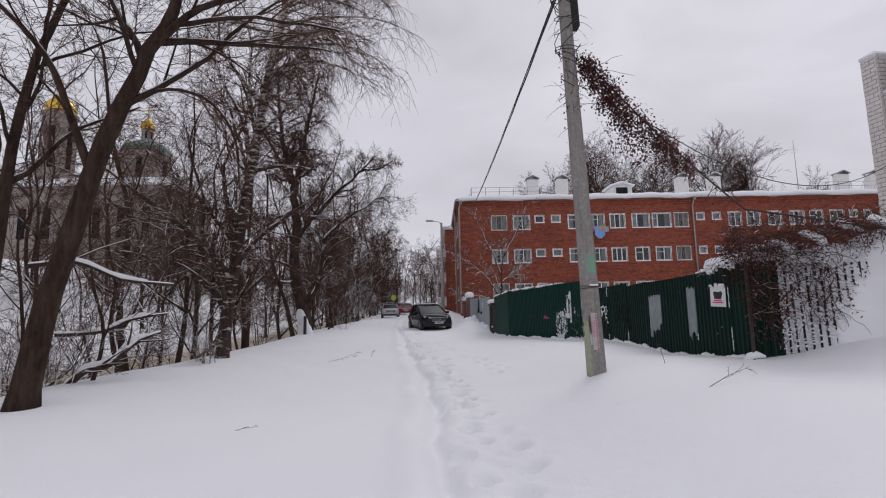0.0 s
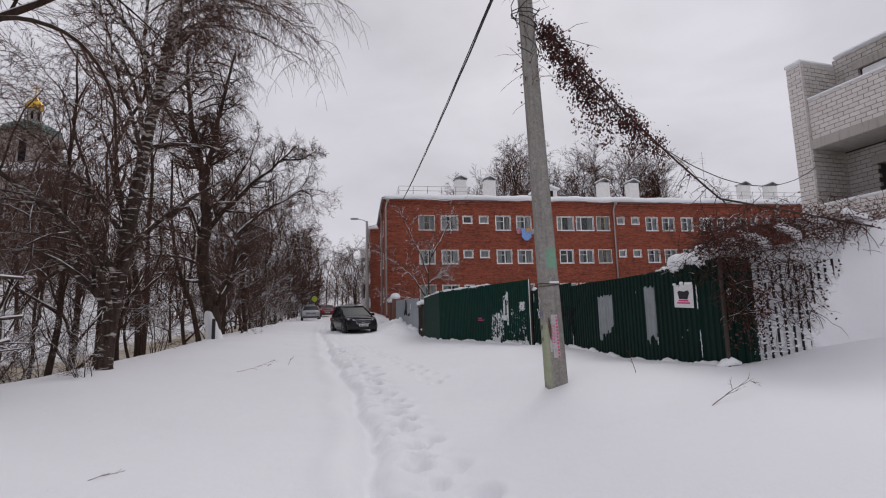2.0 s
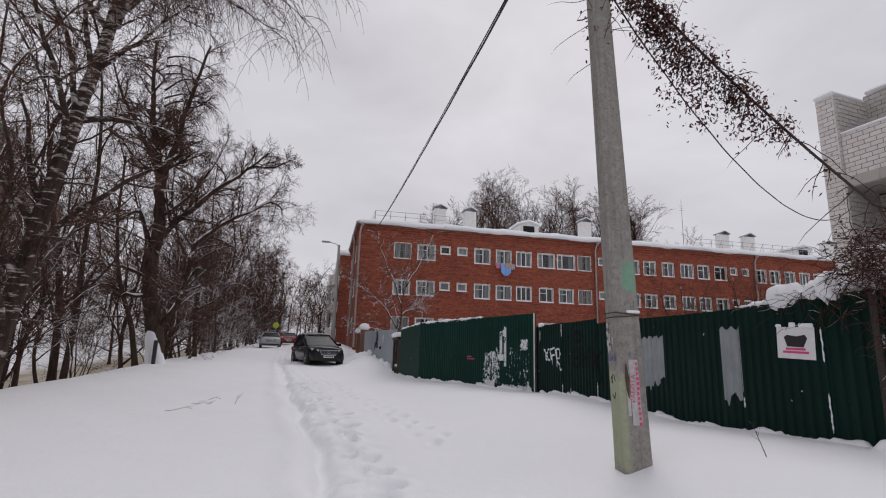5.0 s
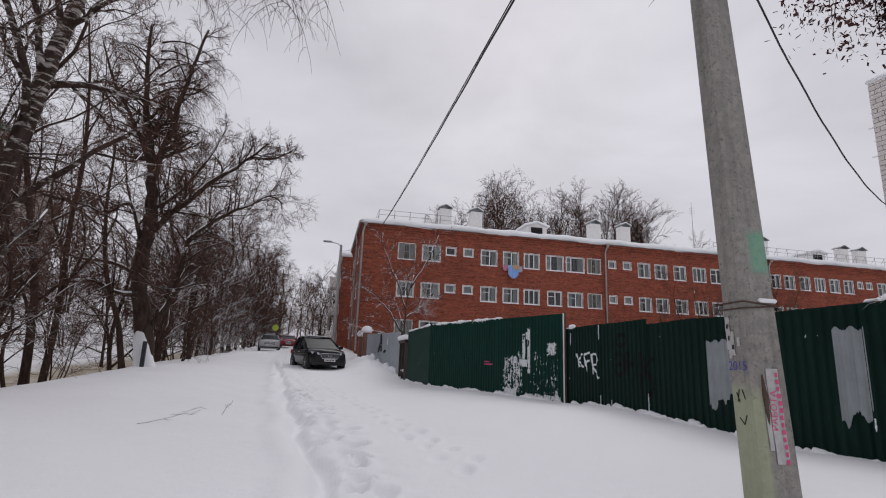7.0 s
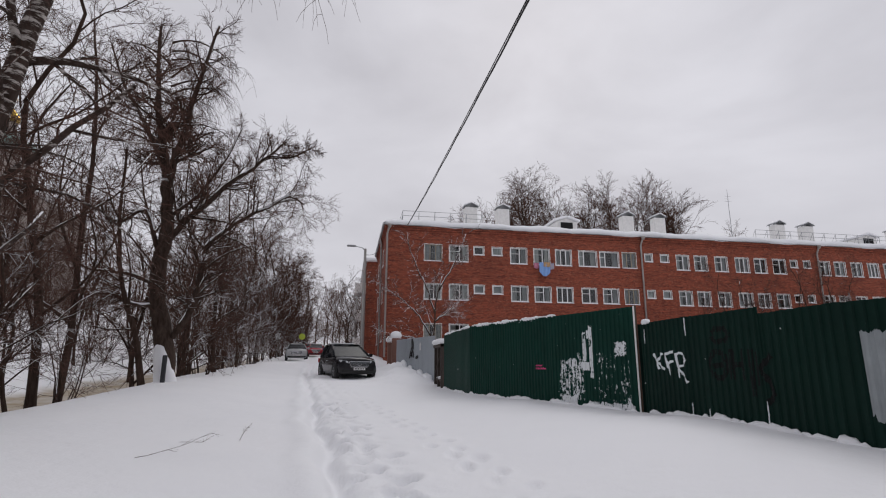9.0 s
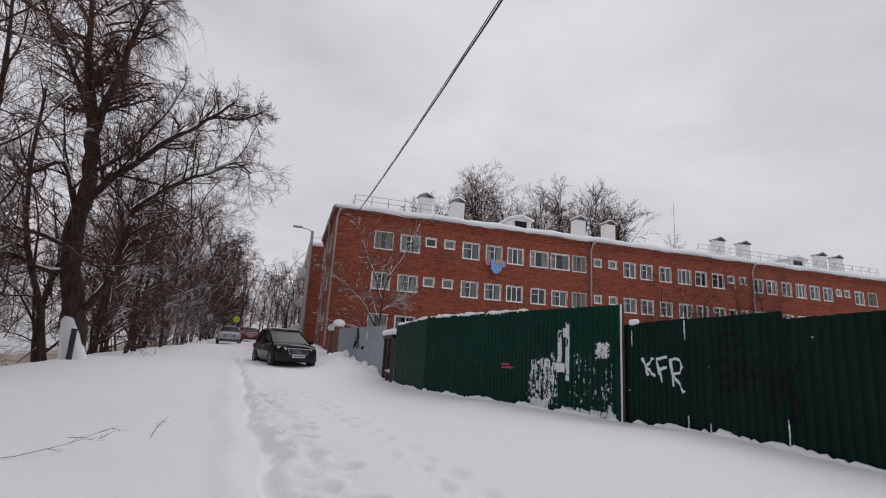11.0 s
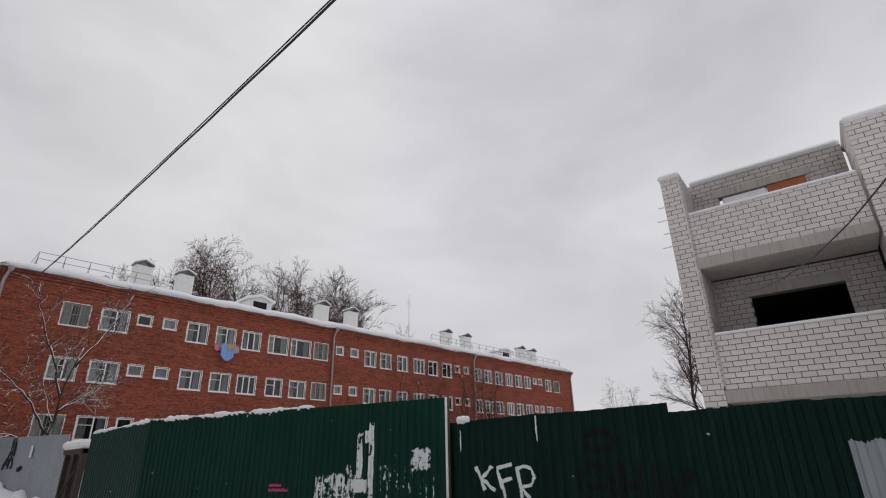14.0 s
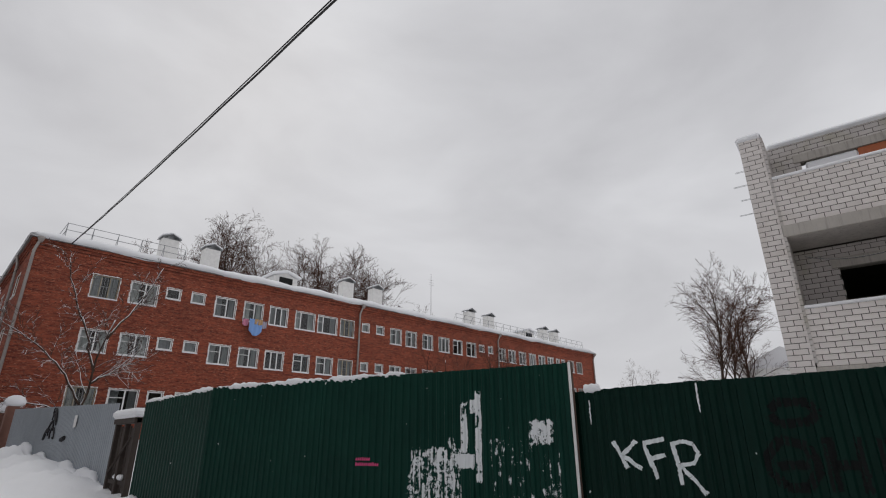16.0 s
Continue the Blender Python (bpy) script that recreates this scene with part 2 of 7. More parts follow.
def glass_material():
    m = Mat("window_glass", (0.02, 0.025, 0.03), 0.04)
    n, l = m.n, m.l
    tr = n.new("ShaderNodeBsdfTransparent")
    tr.inputs["Color"].default_value = (0.82, 0.87, 0.88, 1)
    gl = n.new("ShaderNodeBsdfGlossy")
    gl.inputs["Roughness"].default_value = 0.03
    fr = n.new("ShaderNodeFresnel")
    fr.inputs["IOR"].default_value = 1.9
    mx = n.new("ShaderNodeMixShader")
    l.new(fr.outputs[0], mx.inputs[0])
    l.new(tr.outputs[0], mx.inputs[1])
    l.new(gl.outputs[0], mx.inputs[2])
    l.new(mx.outputs[0], n["Material Output"].inputs["Surface"])
    return m.m


def car_paint(name, color):
    m = Mat(name, color, 0.14)
    m.b.inputs["Coat Weight"].default_value = 0.02
    m.b.inputs["Specular IOR Level"].default_value = 0.14
    m.b.inputs["Coat Roughness"].default_value = 0.06
    dirt = m.noise(4, 5, 0.65)
    z = m.sep(m.coord())[2]
    low = band(m, m.math("ADD", z, m.math("MULTIPLY", dirt, 0.3)), -1.0, 0.75, 0.2)
    m.color(m.mix(m.math("MULTIPLY", low, 0.10), color, (0.2, 0.19, 0.18)))
    return m.m


def grated_pane_material():
    m = Mat("curtain", (0.6, 0.6, 0.58), 0.95)
    s = m.noise(14, 3, 0.5, m.coord((1, 1, 0.06)))
    c = m.mix(m.rand(), (0.45, 0.46, 0.46), (0.84, 0.84, 0.80))
    m.color(m.mix(m.ramp(s, [(0.45, 0.0), (0.7, 0.6)]), c, (0.30, 0.31, 0.31)))
    return m.m


SNOW = snow_material()
GROUND = ground_material()
BARK = bark_material("dark_bark", (0.026, 0.016, 0.012), (0.075, 0.051, 0.040), 0.42)
BARK_SNOWY = bark_material("snowy_bark", (0.032, 0.021, 0.016), (0.09, 0.064, 0.052), 0.5)
BARK_LADEN = bark_material("snow_laden_bark", (0.036, 0.024, 0.018), (0.10, 0.072, 0.058), 0.15)
BIRCH = bark_material("birch_bark", (0.028, 0.019, 0.015), (0.09, 0.064, 0.054), 0.7, True)
TWIG = bark_material("twig_bark", (0.070, 0.038, 0.029), (0.11, 0.064, 0.050), 0.86)
TWIG_BROWN = bark_material("brown_twig_bark", (0.060, 0.029, 0.020), (0.105, 0.055, 0.040), 0.93)
TWIG_RED = bark_material("creeper_stem", (0.045, 0.022, 0.018), (0.085, 0.042, 0.033), 0.62)
TWIG_SNOWY = bark_material("twig_snowy", (0.075, 0.043, 0.033), (0.12, 0.072, 0.057), 0.28)
RED_BRICK = red_brick_material()
SILICATE = silicate_material()
# the silicate brick at 0.74 of its tone, with yellowish stains, for the recessed walls
SILICATE_DARK = silicate_material("old_silicate_brick", 0.74, (0.30, 0.28, 0.15))
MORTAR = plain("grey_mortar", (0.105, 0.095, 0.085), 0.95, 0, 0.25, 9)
SLAB = concrete_material("slab_concrete", (0.33, 0.30, 0.27), (0.52, 0.49, 0.45))
POLE = pole_concrete()
LAMP_CONCRETE = concrete_material("lamp_concrete", (0.27, 0.26, 0.25), (0.42, 0.41, 0.39))
WHITE_PAINT = plain("white_frame", (0.86, 0.86, 0.85), 0.5, 0, 0.08, 4)
OLD_FRAME = plain("old_frame", (0.42, 0.36, 0.26), 0.8, 0, 0.25, 8)
PLASTER = plain("white_plaster", (0.78, 0.77, 0.75), 0.95, 0, 0.2, 5)
GLASS = glass_material()
CURTAIN = grated_pane_material()
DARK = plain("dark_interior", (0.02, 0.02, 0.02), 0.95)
METAL = plain("grey_metal", (0.30, 0.31, 0.32), 0.5, 0.7, 0.2, 4)
ZINC = plain("zinc_pipe", (0.36, 0.33, 0.31), 0.55, 0.3, 0.25, 3)
GREY_SHEET = plain("grey_sheet", (0.33, 0.36, 0.39), 0.45, 0.25, 0.18, 1.5)
UNPAINTED = plain("unpainted_patch", (0.27, 0.295, 0.305), 0.6, 0.1, 0.25, 5)
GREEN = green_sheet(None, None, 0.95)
# same green paint, brightened to paint in the sheen on the short panel
GREEN_SHORT_LIT = green_sheet(None, None, 2.0)
GREEN_SHORT_LIT.node_tree.nodes["Principled BSDF"].inputs["Specular IOR Level"].default_value = 0.3
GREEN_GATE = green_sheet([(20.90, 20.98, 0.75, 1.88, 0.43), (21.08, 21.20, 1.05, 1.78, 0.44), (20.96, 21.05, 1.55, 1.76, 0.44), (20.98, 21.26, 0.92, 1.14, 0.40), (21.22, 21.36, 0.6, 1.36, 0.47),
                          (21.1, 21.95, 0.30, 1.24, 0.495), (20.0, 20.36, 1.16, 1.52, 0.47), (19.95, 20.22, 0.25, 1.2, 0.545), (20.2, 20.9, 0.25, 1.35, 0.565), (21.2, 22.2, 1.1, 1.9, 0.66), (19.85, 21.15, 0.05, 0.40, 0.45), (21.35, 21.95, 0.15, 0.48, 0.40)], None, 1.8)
GREEN_FROST = green_sheet(None, [(-50, 50, 0.2, 1.65, 0.60)])
RUST = plain("rusty_steel", (0.085, 0.055, 0.04), 0.9, 0.2, 0.5, 12)
DARK_BAR = plain("dark_bar", (0.022, 0.018, 0.017), 0.8, 0, 0.3, 20)
WOOD_DARK = plain("dark_old_wood", (0.05, 0.038, 0.032), 0.9, 0, 0.35, 14)
RUBBER = plain("rubber", (0.02, 0.02, 0.02), 0.85)
CABLE = plain("black_cable", (0.015, 0.015, 0.016), 0.6)
CHROME = plain("chrome", (0.6, 0.6, 0.62), 0.15, 1.0, 0.05)
CAR_GLASS = plain("car_glass", (0.012, 0.014, 0.017), 0.22, 0, 0.05)
CAR_GLASS.node_tree.nodes["Principled BSDF"].inputs["Specular IOR Level"].default_value = 0.06
HEADLIGHT = plain("headlight_glass", (0.55, 0.57, 0.6), 0.1, 0.3, 0.2)
TAIL_RED = plain("tail_light", (0.5, 0.02, 0.015), 0.2)
PAPER = plain("paper_white", (0.72, 0.71, 0.70), 0.9, 0, 0.12, 15)
PINK_INK = plain("pink_ink", (0.62, 0.07, 0.20), 0.9)
BLUE_INK = plain("blue_ink", (0.06, 0.07, 0.30), 0.8)
BLACK_INK = plain("black_ink", (0.02, 0.018, 0.02), 0.8)
SPRAY_WHITE = plain("white_spray", (0.72, 0.76, 0.77), 0.7, 0, 0.15, 9)
FADED_SPRAY = plain("faded_spray", (0.0006, 0.002, 0.002), 1.0)
DRY_LEAF = plain("dry_leaf", (0.085, 0.028, 0.024), 0.9, 0, 0.5, 5)
GOLD = plain("gold_leaf", (0.75, 0.48, 0.10), 0.25, 1.0, 0.15)
CHURCH_WALL = plain("church_plaster", (0.31, 0.265, 0.24), 0.95, 0, 0.25, 0.4)
CHURCH_GREEN = plain("church_roof", (0.16, 0.22, 0.20), 0.7, 0.2, 0.25, 0.6)
CLOTHS = {n: plain("cloth_" + n, c, 0.95, 0, 0.15, 10) for n, c in (("blue", (0.22, 0.38, 0.72)), ("pink", (0.62, 0.25, 0.36)), ("ochre", (0.50, 0.32, 0.17)), ("grey", (0.42, 0.40, 0.48)))}


# ---- mesh helpers ----
class MB:
    """Collects vertices and faces of one mesh."""

    def __init__(self):
        self.v, self.f, self.mi = [], [], []

    def add(self, vs, fs, mat=0):
        k = len(self.v)
        self.v += [tuple(p) for p in vs]
        self.f += [tuple(i + k for i in f) for f in fs]
        self.mi += [mat] * len(fs)

    def box(self, lo, hi, m=None, mat=0):
        x0, y0, z0 = lo
        x1, y1, z1 = hi
        vs = [Vector(p) for p in ((x0, y0, z0), (x1, y0, z0), (x1, y1, z0), (x0, y1, z0), (x0, y0, z1), (x1, y0, z1), (x1, y1, z1), (x0, y1, z1))]
        if m is not None:
            vs = [m @ p for p in vs]
        self.add(vs, [(0, 3, 2, 1), (4, 5, 6, 7), (0, 1, 5, 4), (1, 2, 6, 5), (2, 3, 7, 6), (3, 0, 4, 7)], mat)

    def cbox(self, lo, hi, c=0.01, m=None, mat=0):
        """A box with chamfered edges."""
        bm = bmesh.new()
        bmesh.ops.create_cube(bm, size=1)
        for p in bm.verts:
            p.co = Vector([(a + b) / 2 + q * (b - a) for a, b, q in zip(lo, hi, p.co)])
        bmesh.ops.bevel(bm, geom=list(bm.edges), offset=c, segments=1, affect="EDGES")
        self.bm(bm, m, mat)

    def bm(self, bm, m=None, mat=0):
        bm.verts.index_update()
        vs = [(m @ p.co) if m is not None else p.co.copy() for p in bm.verts]
        self.add(vs, [[p.index for p in f.verts] for f in bm.faces], mat)
        bm.free()

    def tube(self, pts, radii, sides=6, cap=True, mat=0):
        pts = [Vector(p) for p in pts]
        n = len(pts)
        ref = None
        vs, fs = [], []
        for i, p in enumerate(pts):
            d = (pts[min(i + 1, n - 1)] - pts[max(i - 1, 0)]).normalized()
            if ref is None:
                ref = d.orthogonal().normalized()
            else:
                ref = (ref - d * ref.dot(d))
                ref = ref.normalized() if ref.length > 1e-6 else d.orthogonal().normalized()
            o = d.cross(ref)
            r = radii[i] if hasattr(radii, "__len__") else radii
            for k in range(sides):
                a = 2 * math.pi * k / sides
                vs.append(p + (ref * math.cos(a) + o * math.sin(a)) * r)
        for i in range(n - 1):
            for k in range(sides):
                a, b = i * sides + k, i * sides + (k + 1) % sides
                fs.append((a, b, b + sides, a + sides))
        if cap:
            fs.append(tuple(range(sides - 1, -1, -1)))
            fs.append(tuple(range((n - 1) * sides, n * sides)))
        self.add(vs, fs, mat)

    def lathe(self, prof, sides=16, m=None, mat=0):
        """A body of revolution round z, from (radius, z) pairs."""
        vs, fs = [], []
        for r, z in prof:
            for k in range(sides):
                a = 2 * math.pi * k / sides
                vs.append(Vector((r * math.cos(a), r * math.sin(a), z)))
        if m is not None:
            vs = [m @ p for p in vs]
        for i in range(len(prof) - 1):
            for k in range(sides):
                a, b = i * sides + k, i * sides + (k + 1) % sides
                fs.append((a, b, b + sides, a + sides))
        fs.append(tuple(range(sides - 1, -1, -1)))
        fs.append(tuple(range((len(prof) - 1) * sides, len(prof) * sides)))
        self.add(vs, fs, mat)

    def mesh(self, name, mats, smooth=False):
        me = bpy.data.meshes.new(name)
        me.from_pydata(self.v, [], self.f)
        for m in (mats if isinstance(mats, (list, tuple)) else [mats]):
            me.materials.append(m)
        if any(self.mi):
            me.polygons.foreach_set("material_index", self.mi)
        if smooth:
            me.polygons.foreach_set("use_smooth", [True] * len(self.f))
        me.update()
        return me


def part(name, mb, mats, parent, label="", smooth=False, m=None):
    """One mesh object under a thing or a part."""
    data = mb.mesh(name, mats, smooth) if isinstance(mb, MB) else mb
    ob = new(name, data)
    if parent is not None:
        ob.parent = parent
    if m is not None:
        ob.matrix_basis = m
    if label:
        tagged(ob, label)
    return ob


def thing(name, label, category, m=None, group="", kind=""):
    ob = new(name)
    ob.empty_display_size = 0.2
    if m is not None:
        ob.matrix_basis = m
    return tagged(ob, label, category, group, kind)


def smooth01(a, b, x):
    t = np.clip((x - a) / (b - a), 0, 1)
    return t * t * (3 - 2 * t)


# ---- ground: one sheet of snow ----
G_Y = [-80, 0, 8, 12, 18.6, 28, 36, 50, 60, 75, 120, 200, 600]
G_Z = [-0.8, -0.4, -0.36, -0.31, -0.06, 0.2, 0.38, 0.9, 1.3, 1.9, 3.3, 5.5, 14]
TRAIL_Y = [-5, 4, 8.4, 10, 12, 15, 18, 22, 29, 34, 40, 60]
TRAIL_X = [0.9, 0.75, 0.62, 0.58, 0.52, 0.35, 0.0, -0.45, -1.0, -1.45, -1.9, -2.6]


def ground_z(x, y):
    """Height of the snow without the small prints; works on arrays."""
    x, y = np.asarray(x, float), np.asarray(y, float)
    z = np.interp(y, G_Y, G_Z)
    bank = np.interp(y, [0, 12, 13.4, 14.4, 15.2, 16.9, 18.1, 19.7, 25.7, 60], [0.62, 0.59, 0.48, 0.41, 0.42, 0.44, 0.40, 0.29, 0.15, 0.15]) * smooth01(1.3, 4.2, x)
    bank = bank + 0.55 * smooth01(5.0, 8.5, x) * (1 - smooth01(11.2, 14.5, y))
    z = z + bank
    z = z + 0.9 * smooth01(6, 14, x) * smooth01(20, 45, y)
    edge = -6.4 - 0.5 * np.sin(y * 0.21) - 0.02 * np.clip(y - 30, 0, 60)
    drop = smooth01(0, 2.8, edge - x)
    z = z + 0.12 * smooth01(-2.0, -5.5, x) * (1 - drop) - 1.2 * drop
    hill = np.clip(-15.5 - x, 0, None)
    z = z + np.where(hill < 22, 0.34 * hill, 0.34 * 22 + 0.06 * (hill - 22)) * smooth01(0, 4, hill)
    # heaped snow beside the fence and the drive
    for cx, cy, r, h in ((2.5, 31.0, 0.9, 0.35), (2.5, 33.6, 1.0, 0.45), (2.7, 36.5, 0.9, 0.5), (2.9, 40.0, 1.2, 0.6), (-3.6, 47.0, 2.4, 0.35), (0.6, 45.0, 1.6, 0.5), (-1.2, 55.0, 2.2, 0.7), (1.2, 52.0, 2.0, 0.9)):
        z = z + h * np.exp(-(((x - cx) / r) ** 2 + ((y - cy) / (r * 1.3)) ** 2))
    return z


def lump(x, y, s, seed):
    """Cheap smooth noise on arrays."""
    a = np.sin(x * s * 1.0 + 1.3 * seed) * np.cos(y * s * 1.1 + 0.7 * seed)
    b = np.sin(x * s * 2.3 + y * s * 1.7 + 2.1 * seed) * 0.5
    c = np.cos(x * s * 3.9 - y * s * 4.3 + 0.9 * seed) * 0.25
    return (a + b + c) / 1.75


def build_ground():
    xs = np.concatenate([np.linspace(-420, -60, 14), np.linspace(-55, -16, 28), np.linspace(-15.5, -3.1, 50), np.linspace(-3.0, 4.2, 156), np.linspace(4.3, 9, 30), np.linspace(9.5, 40, 16), np.linspace(45, 420, 12)])
    ys = np.concatenate([np.linspace(-80, 1, 20), np.linspace(1.3, 5.4, 14), np.linspace(5.45, 26, 380), np.linspace(26.2, 60, 110), np.linspace(61, 130, 34), np.linspace(140, 620, 16)])
    X, Y = np.meshgrid(xs, ys)
    Z = ground_z(X, Y)
    near = smooth01(-16, -5, X) * (1 - smooth01(10, 20, X))
    Z += 0.035 * lump(X, Y, 0.55, 1) * near + 0.015 * lump(X, Y, 1.9, 5) * near
    heap = smooth01(1.3, 2.2, X) * (1 - smooth01(3.2, 3.8, X)) * smooth01(28, 31, Y) * (1 - smooth01(44, 47, Y))
    Z += heap * (0.10 * lump(X, Y, 3.1, 2) + 0.06 * lump(X, Y, 7.3, 3))
    # the groove of the trail
    tx = np.interp(Y, TRAIL_Y, TRAIL_X)
    d = X - tx
    fade = 1 - smooth01(40, 55, Y)
    wob = 0.05 * np.sin(Y * 1.7) + 0.03 * np.sin(Y * 4.1)
    Z += fade * (-0.17 * np.exp(-((d - wob) / 0.12) ** 2) + 0.05 * np.exp(-((d + 0.32 - wob) / 0.18) ** 2) - 0.05 * np.exp(-((d - 0.55) / 0.4) ** 2) * smooth01(3, 7, Y) * (1 - smooth01(15, 21, Y)))
    strip = np.exp(-((d - 0.45) / 0.42) ** 4) * fade * smooth01(3, 6, Y)
    Z += strip * (0.030 * lump(X, Y, 8.0, 6) + 0.022 * lump(X, Y, 17.0, 9) - 0.025)
    # single footprints beside the groove
    rng = np.random.RandomState(4)
    prints = []
    for k in range(60):
        y = 5.6 + k * 0.33
        side = 0.34 if k % 2 else 0.64
        prints.append((np.interp(y, TRAIL_Y, TRAIL_X) + side + rng.uniform(-0.2, 0.2), y + rng.uniform(-0.16, 0.16), rng.uniform(0.08, 0.15), rng.uniform(0.11, 0.18), rng.uniform(0.06, 0.12)))
    for k in range(42):
        s = k / 41
        prints.append((1.95 - 1.9 * s + (0.12 if k % 2 else -0.12) + rng.uniform(-0.06, 0.06), 15.2 + 13.5 * s, rng.uniform(0.07, 0.11), rng.uniform(0.11, 0.17), rng.uniform(0.025, 0.06)))
    for k in range(34):
        y = 15 + k * 0.5
        prints.append((np.interp(y, TRAIL_Y, TRAIL_X) + rng.uniform(0.1, 0.5), y, rng.uniform(0.09, 0.15), rng.uniform(0.13, 0.2), rng.uniform(0.03, 0.07)))
    for px, py, rx, ry, h in prints:
        i0, i1 = np.searchsorted(xs, (px - 0.5, px + 0.5))
        j0, j1 = np.searchsorted(ys, (py - 0.6, py + 0.6))
        q = ((X[j0:j1, i0:i1] - px) / rx) ** 2 + ((Y[j0:j1, i0:i1] - py) / ry) ** 2
        Z[j0:j1, i0:i1] += -h * np.exp(-q * q) + 0.25 * h * np.exp(-((np.sqrt(q) - 1.5) / 0.45) ** 2)
    nx, ny = len(xs), len(ys)
    me = bpy.data.meshes.new("ground")
    verts = np.stack([X, Y, Z], -1).reshape(-1, 3)
    idx = np.arange(nx * ny).reshape(ny, nx)
    quads = np.stack([idx[:-1, :-1], idx[:-1, 1:], idx[1:, 1:], idx[1:, :-1]], -1).reshape(-1, 4)
    me.from_pydata(verts.tolist(), [], quads.tolist())
    me.polygons.foreach_set("use_smooth", [True] * len(me.polygons))
    me.materials.append(GROUND)
    me.update()
    tagged(new("ground", me), "deep untrodden snow with a narrow footpath and brown slush on the lower lane", "ground", kind="structure")


build_ground()


def gz(x, y):
    return float(ground_z(x, y))


# ---- the red apartment building ----
BX0, BX1, BY0, BY1, BZT = 2.71, 60.3, 50.56, 63.0, 11.6


def wall_mesh(length, z0, z1, thick, holes, mb, to_world):
    """A wall along u with rectangular openings (u0, u1, z0, z1) that go through it; to_world(u, depth, z)."""
    us = sorted({0.0, length, *[h[0] for h in holes], *[h[1] for h in holes]})
    zs = sorted({z0, z1, *[h[2] for h in holes], *[h[3] for h in holes]})
    def inside(u, z):
        return any(h[0] < u < h[1] and h[2] < z < h[3] for h in holes)
    for d, flip in ((0.0, False), (thick, True)):
        for a, b in zip(us, us[1:]):
            for c, e in zip(zs, zs[1:]):
                if inside((a + b) / 2, (c + e) / 2):
                    continue
                q = [to_world(a, d, c), to_world(b, d, c), to_world(b, d, e), to_world(a, d, e)]
                mb.add(q[::-1] if flip else q, [(0, 1, 2, 3)])
    for u0, u1, a, b in [*holes]:
        for q in (((u0, a), (u0, b)), ((u0, b), (u1, b)), ((u1, b), (u1, a)), ((u1, a), (u0, a))):
            (ua, za), (ub, zb) = q
            mb.add([to_world(ua, 0, za), to_world(ub, 0, zb), to_world(ub, thick, zb), to_world(ua, thick, za)], [(0, 1, 2, 3)])
    for u in (0.0, length):
        mb.add([to_world(u, 0, z0), to_world(u, thick, z0), to_world(u, thick, z1), to_world(u, 0, z1)], [(0, 1, 2, 3)])
    mb.add([to_world(0, 0, z1), to_world(length, 0, z1), to_world(length, thick, z1), to_world(0, thick, z1)], [(0, 1, 2, 3)])


# window columns along the street side: (left, right, kind)
COLUMNS = [(5.70, 7.08, "old"), (7.68, 9.18, "two"), (9.66, 10.50, "small"), (11.17, 12.0, "small"), (12.70, 14.08, "two"), (14.66, 16.02, "two"), (16.53, 17.9, "three"),
           (18.55, 20.15, "wide"), (20.42, 22.12, "wide"), (22.44, 23.70, "old"), (24.5, 25.2, "small"), (25.95, 26.72, "small"), (27.42, 28.62, "two"), (29.14, 30.37, "two"),
           (31.1, 32.32, "two"), (33.1, 34.45, "three"), (34.98, 36.2, "two"), (36.85, 38.15, "two"), (38.65, 39.35, "small"), (40.0, 40.7, "small"), (41.6, 42.75, "two"),
           (43.2, 44.4, "two"), (45.0, 46.2, "two"), (46.8, 48.0, "three"), (48.55, 49.75, "two"), (50.3, 51.45, "two"), (52.0, 52.65, "small"), (53.1, 53.8, "small"),
           (54.5, 55.7, "two"), (56.3, 57.5, "old")]
ROWS_Z = [(9.02, 10.33), (5.98, 7.22), (2.86, 4.12)]
apartment = thing("apartment_building", "long three-storey red brick apartment block with a snow-covered roof", "building", Matrix.Translation((0, 0, 0)))

holes = []
win_list = []
for row, (za, zb) in enumerate(ROWS_Z):
    for ci, (a, b, kind) in enumerate(COLUMNS):
        z_lo, z_hi = (za, zb) if kind != "small" else (zb - 0.70, zb - 0.02)
        k = kind
        if row == 1 and ci in (0,):
            k = "two"
        if row == 1 and kind == "wide":
            k, a, b = "two", a + 0.12, b - 0.2
        holes.append((a - BX0, b - BX0, z_lo, z_hi))
        win_list.append((a, b, z_lo, z_hi, k, row, ci))
mb = MB()
wall_mesh(BX1 - BX0, 0.6, BZT - 0.02, 0.38, holes, mb, lambda u, d, z: (BX0 + u, BY0 + d, z))
side_holes = [(u, u + 1.3, za, zb) for za, zb in ROWS_Z for u in (2.2, 5.4, 8.8)]
wall_mesh(BY1 - BY0 - 0.38, 0.6, BZT - 0.02, 0.38, side_holes, mb, lambda u, d, z: (BX0 + d, BY0 + 0.38 + u, z))
wall_mesh(BY1 - BY0 - 0.38, 0.6, BZT - 0.02, 0.38, [], mb, lambda u, d, z: (BX1 - d, BY0 + 0.38 + u, z))
wall_mesh(BX1 - BX0 - 0.8, 0.6, BZT - 0.02, 0.38, [], mb, lambda u, d, z: (BX0 + 0.4 + u, BY1 - d, z))
part("wall", mb, RED_BRICK, apartment, "red brick wall with dark horizontal streaks")
# floors and a back sheet in near-black, the rooms' shade put into the colour
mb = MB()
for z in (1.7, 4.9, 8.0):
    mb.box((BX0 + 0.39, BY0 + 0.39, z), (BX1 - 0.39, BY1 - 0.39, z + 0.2))
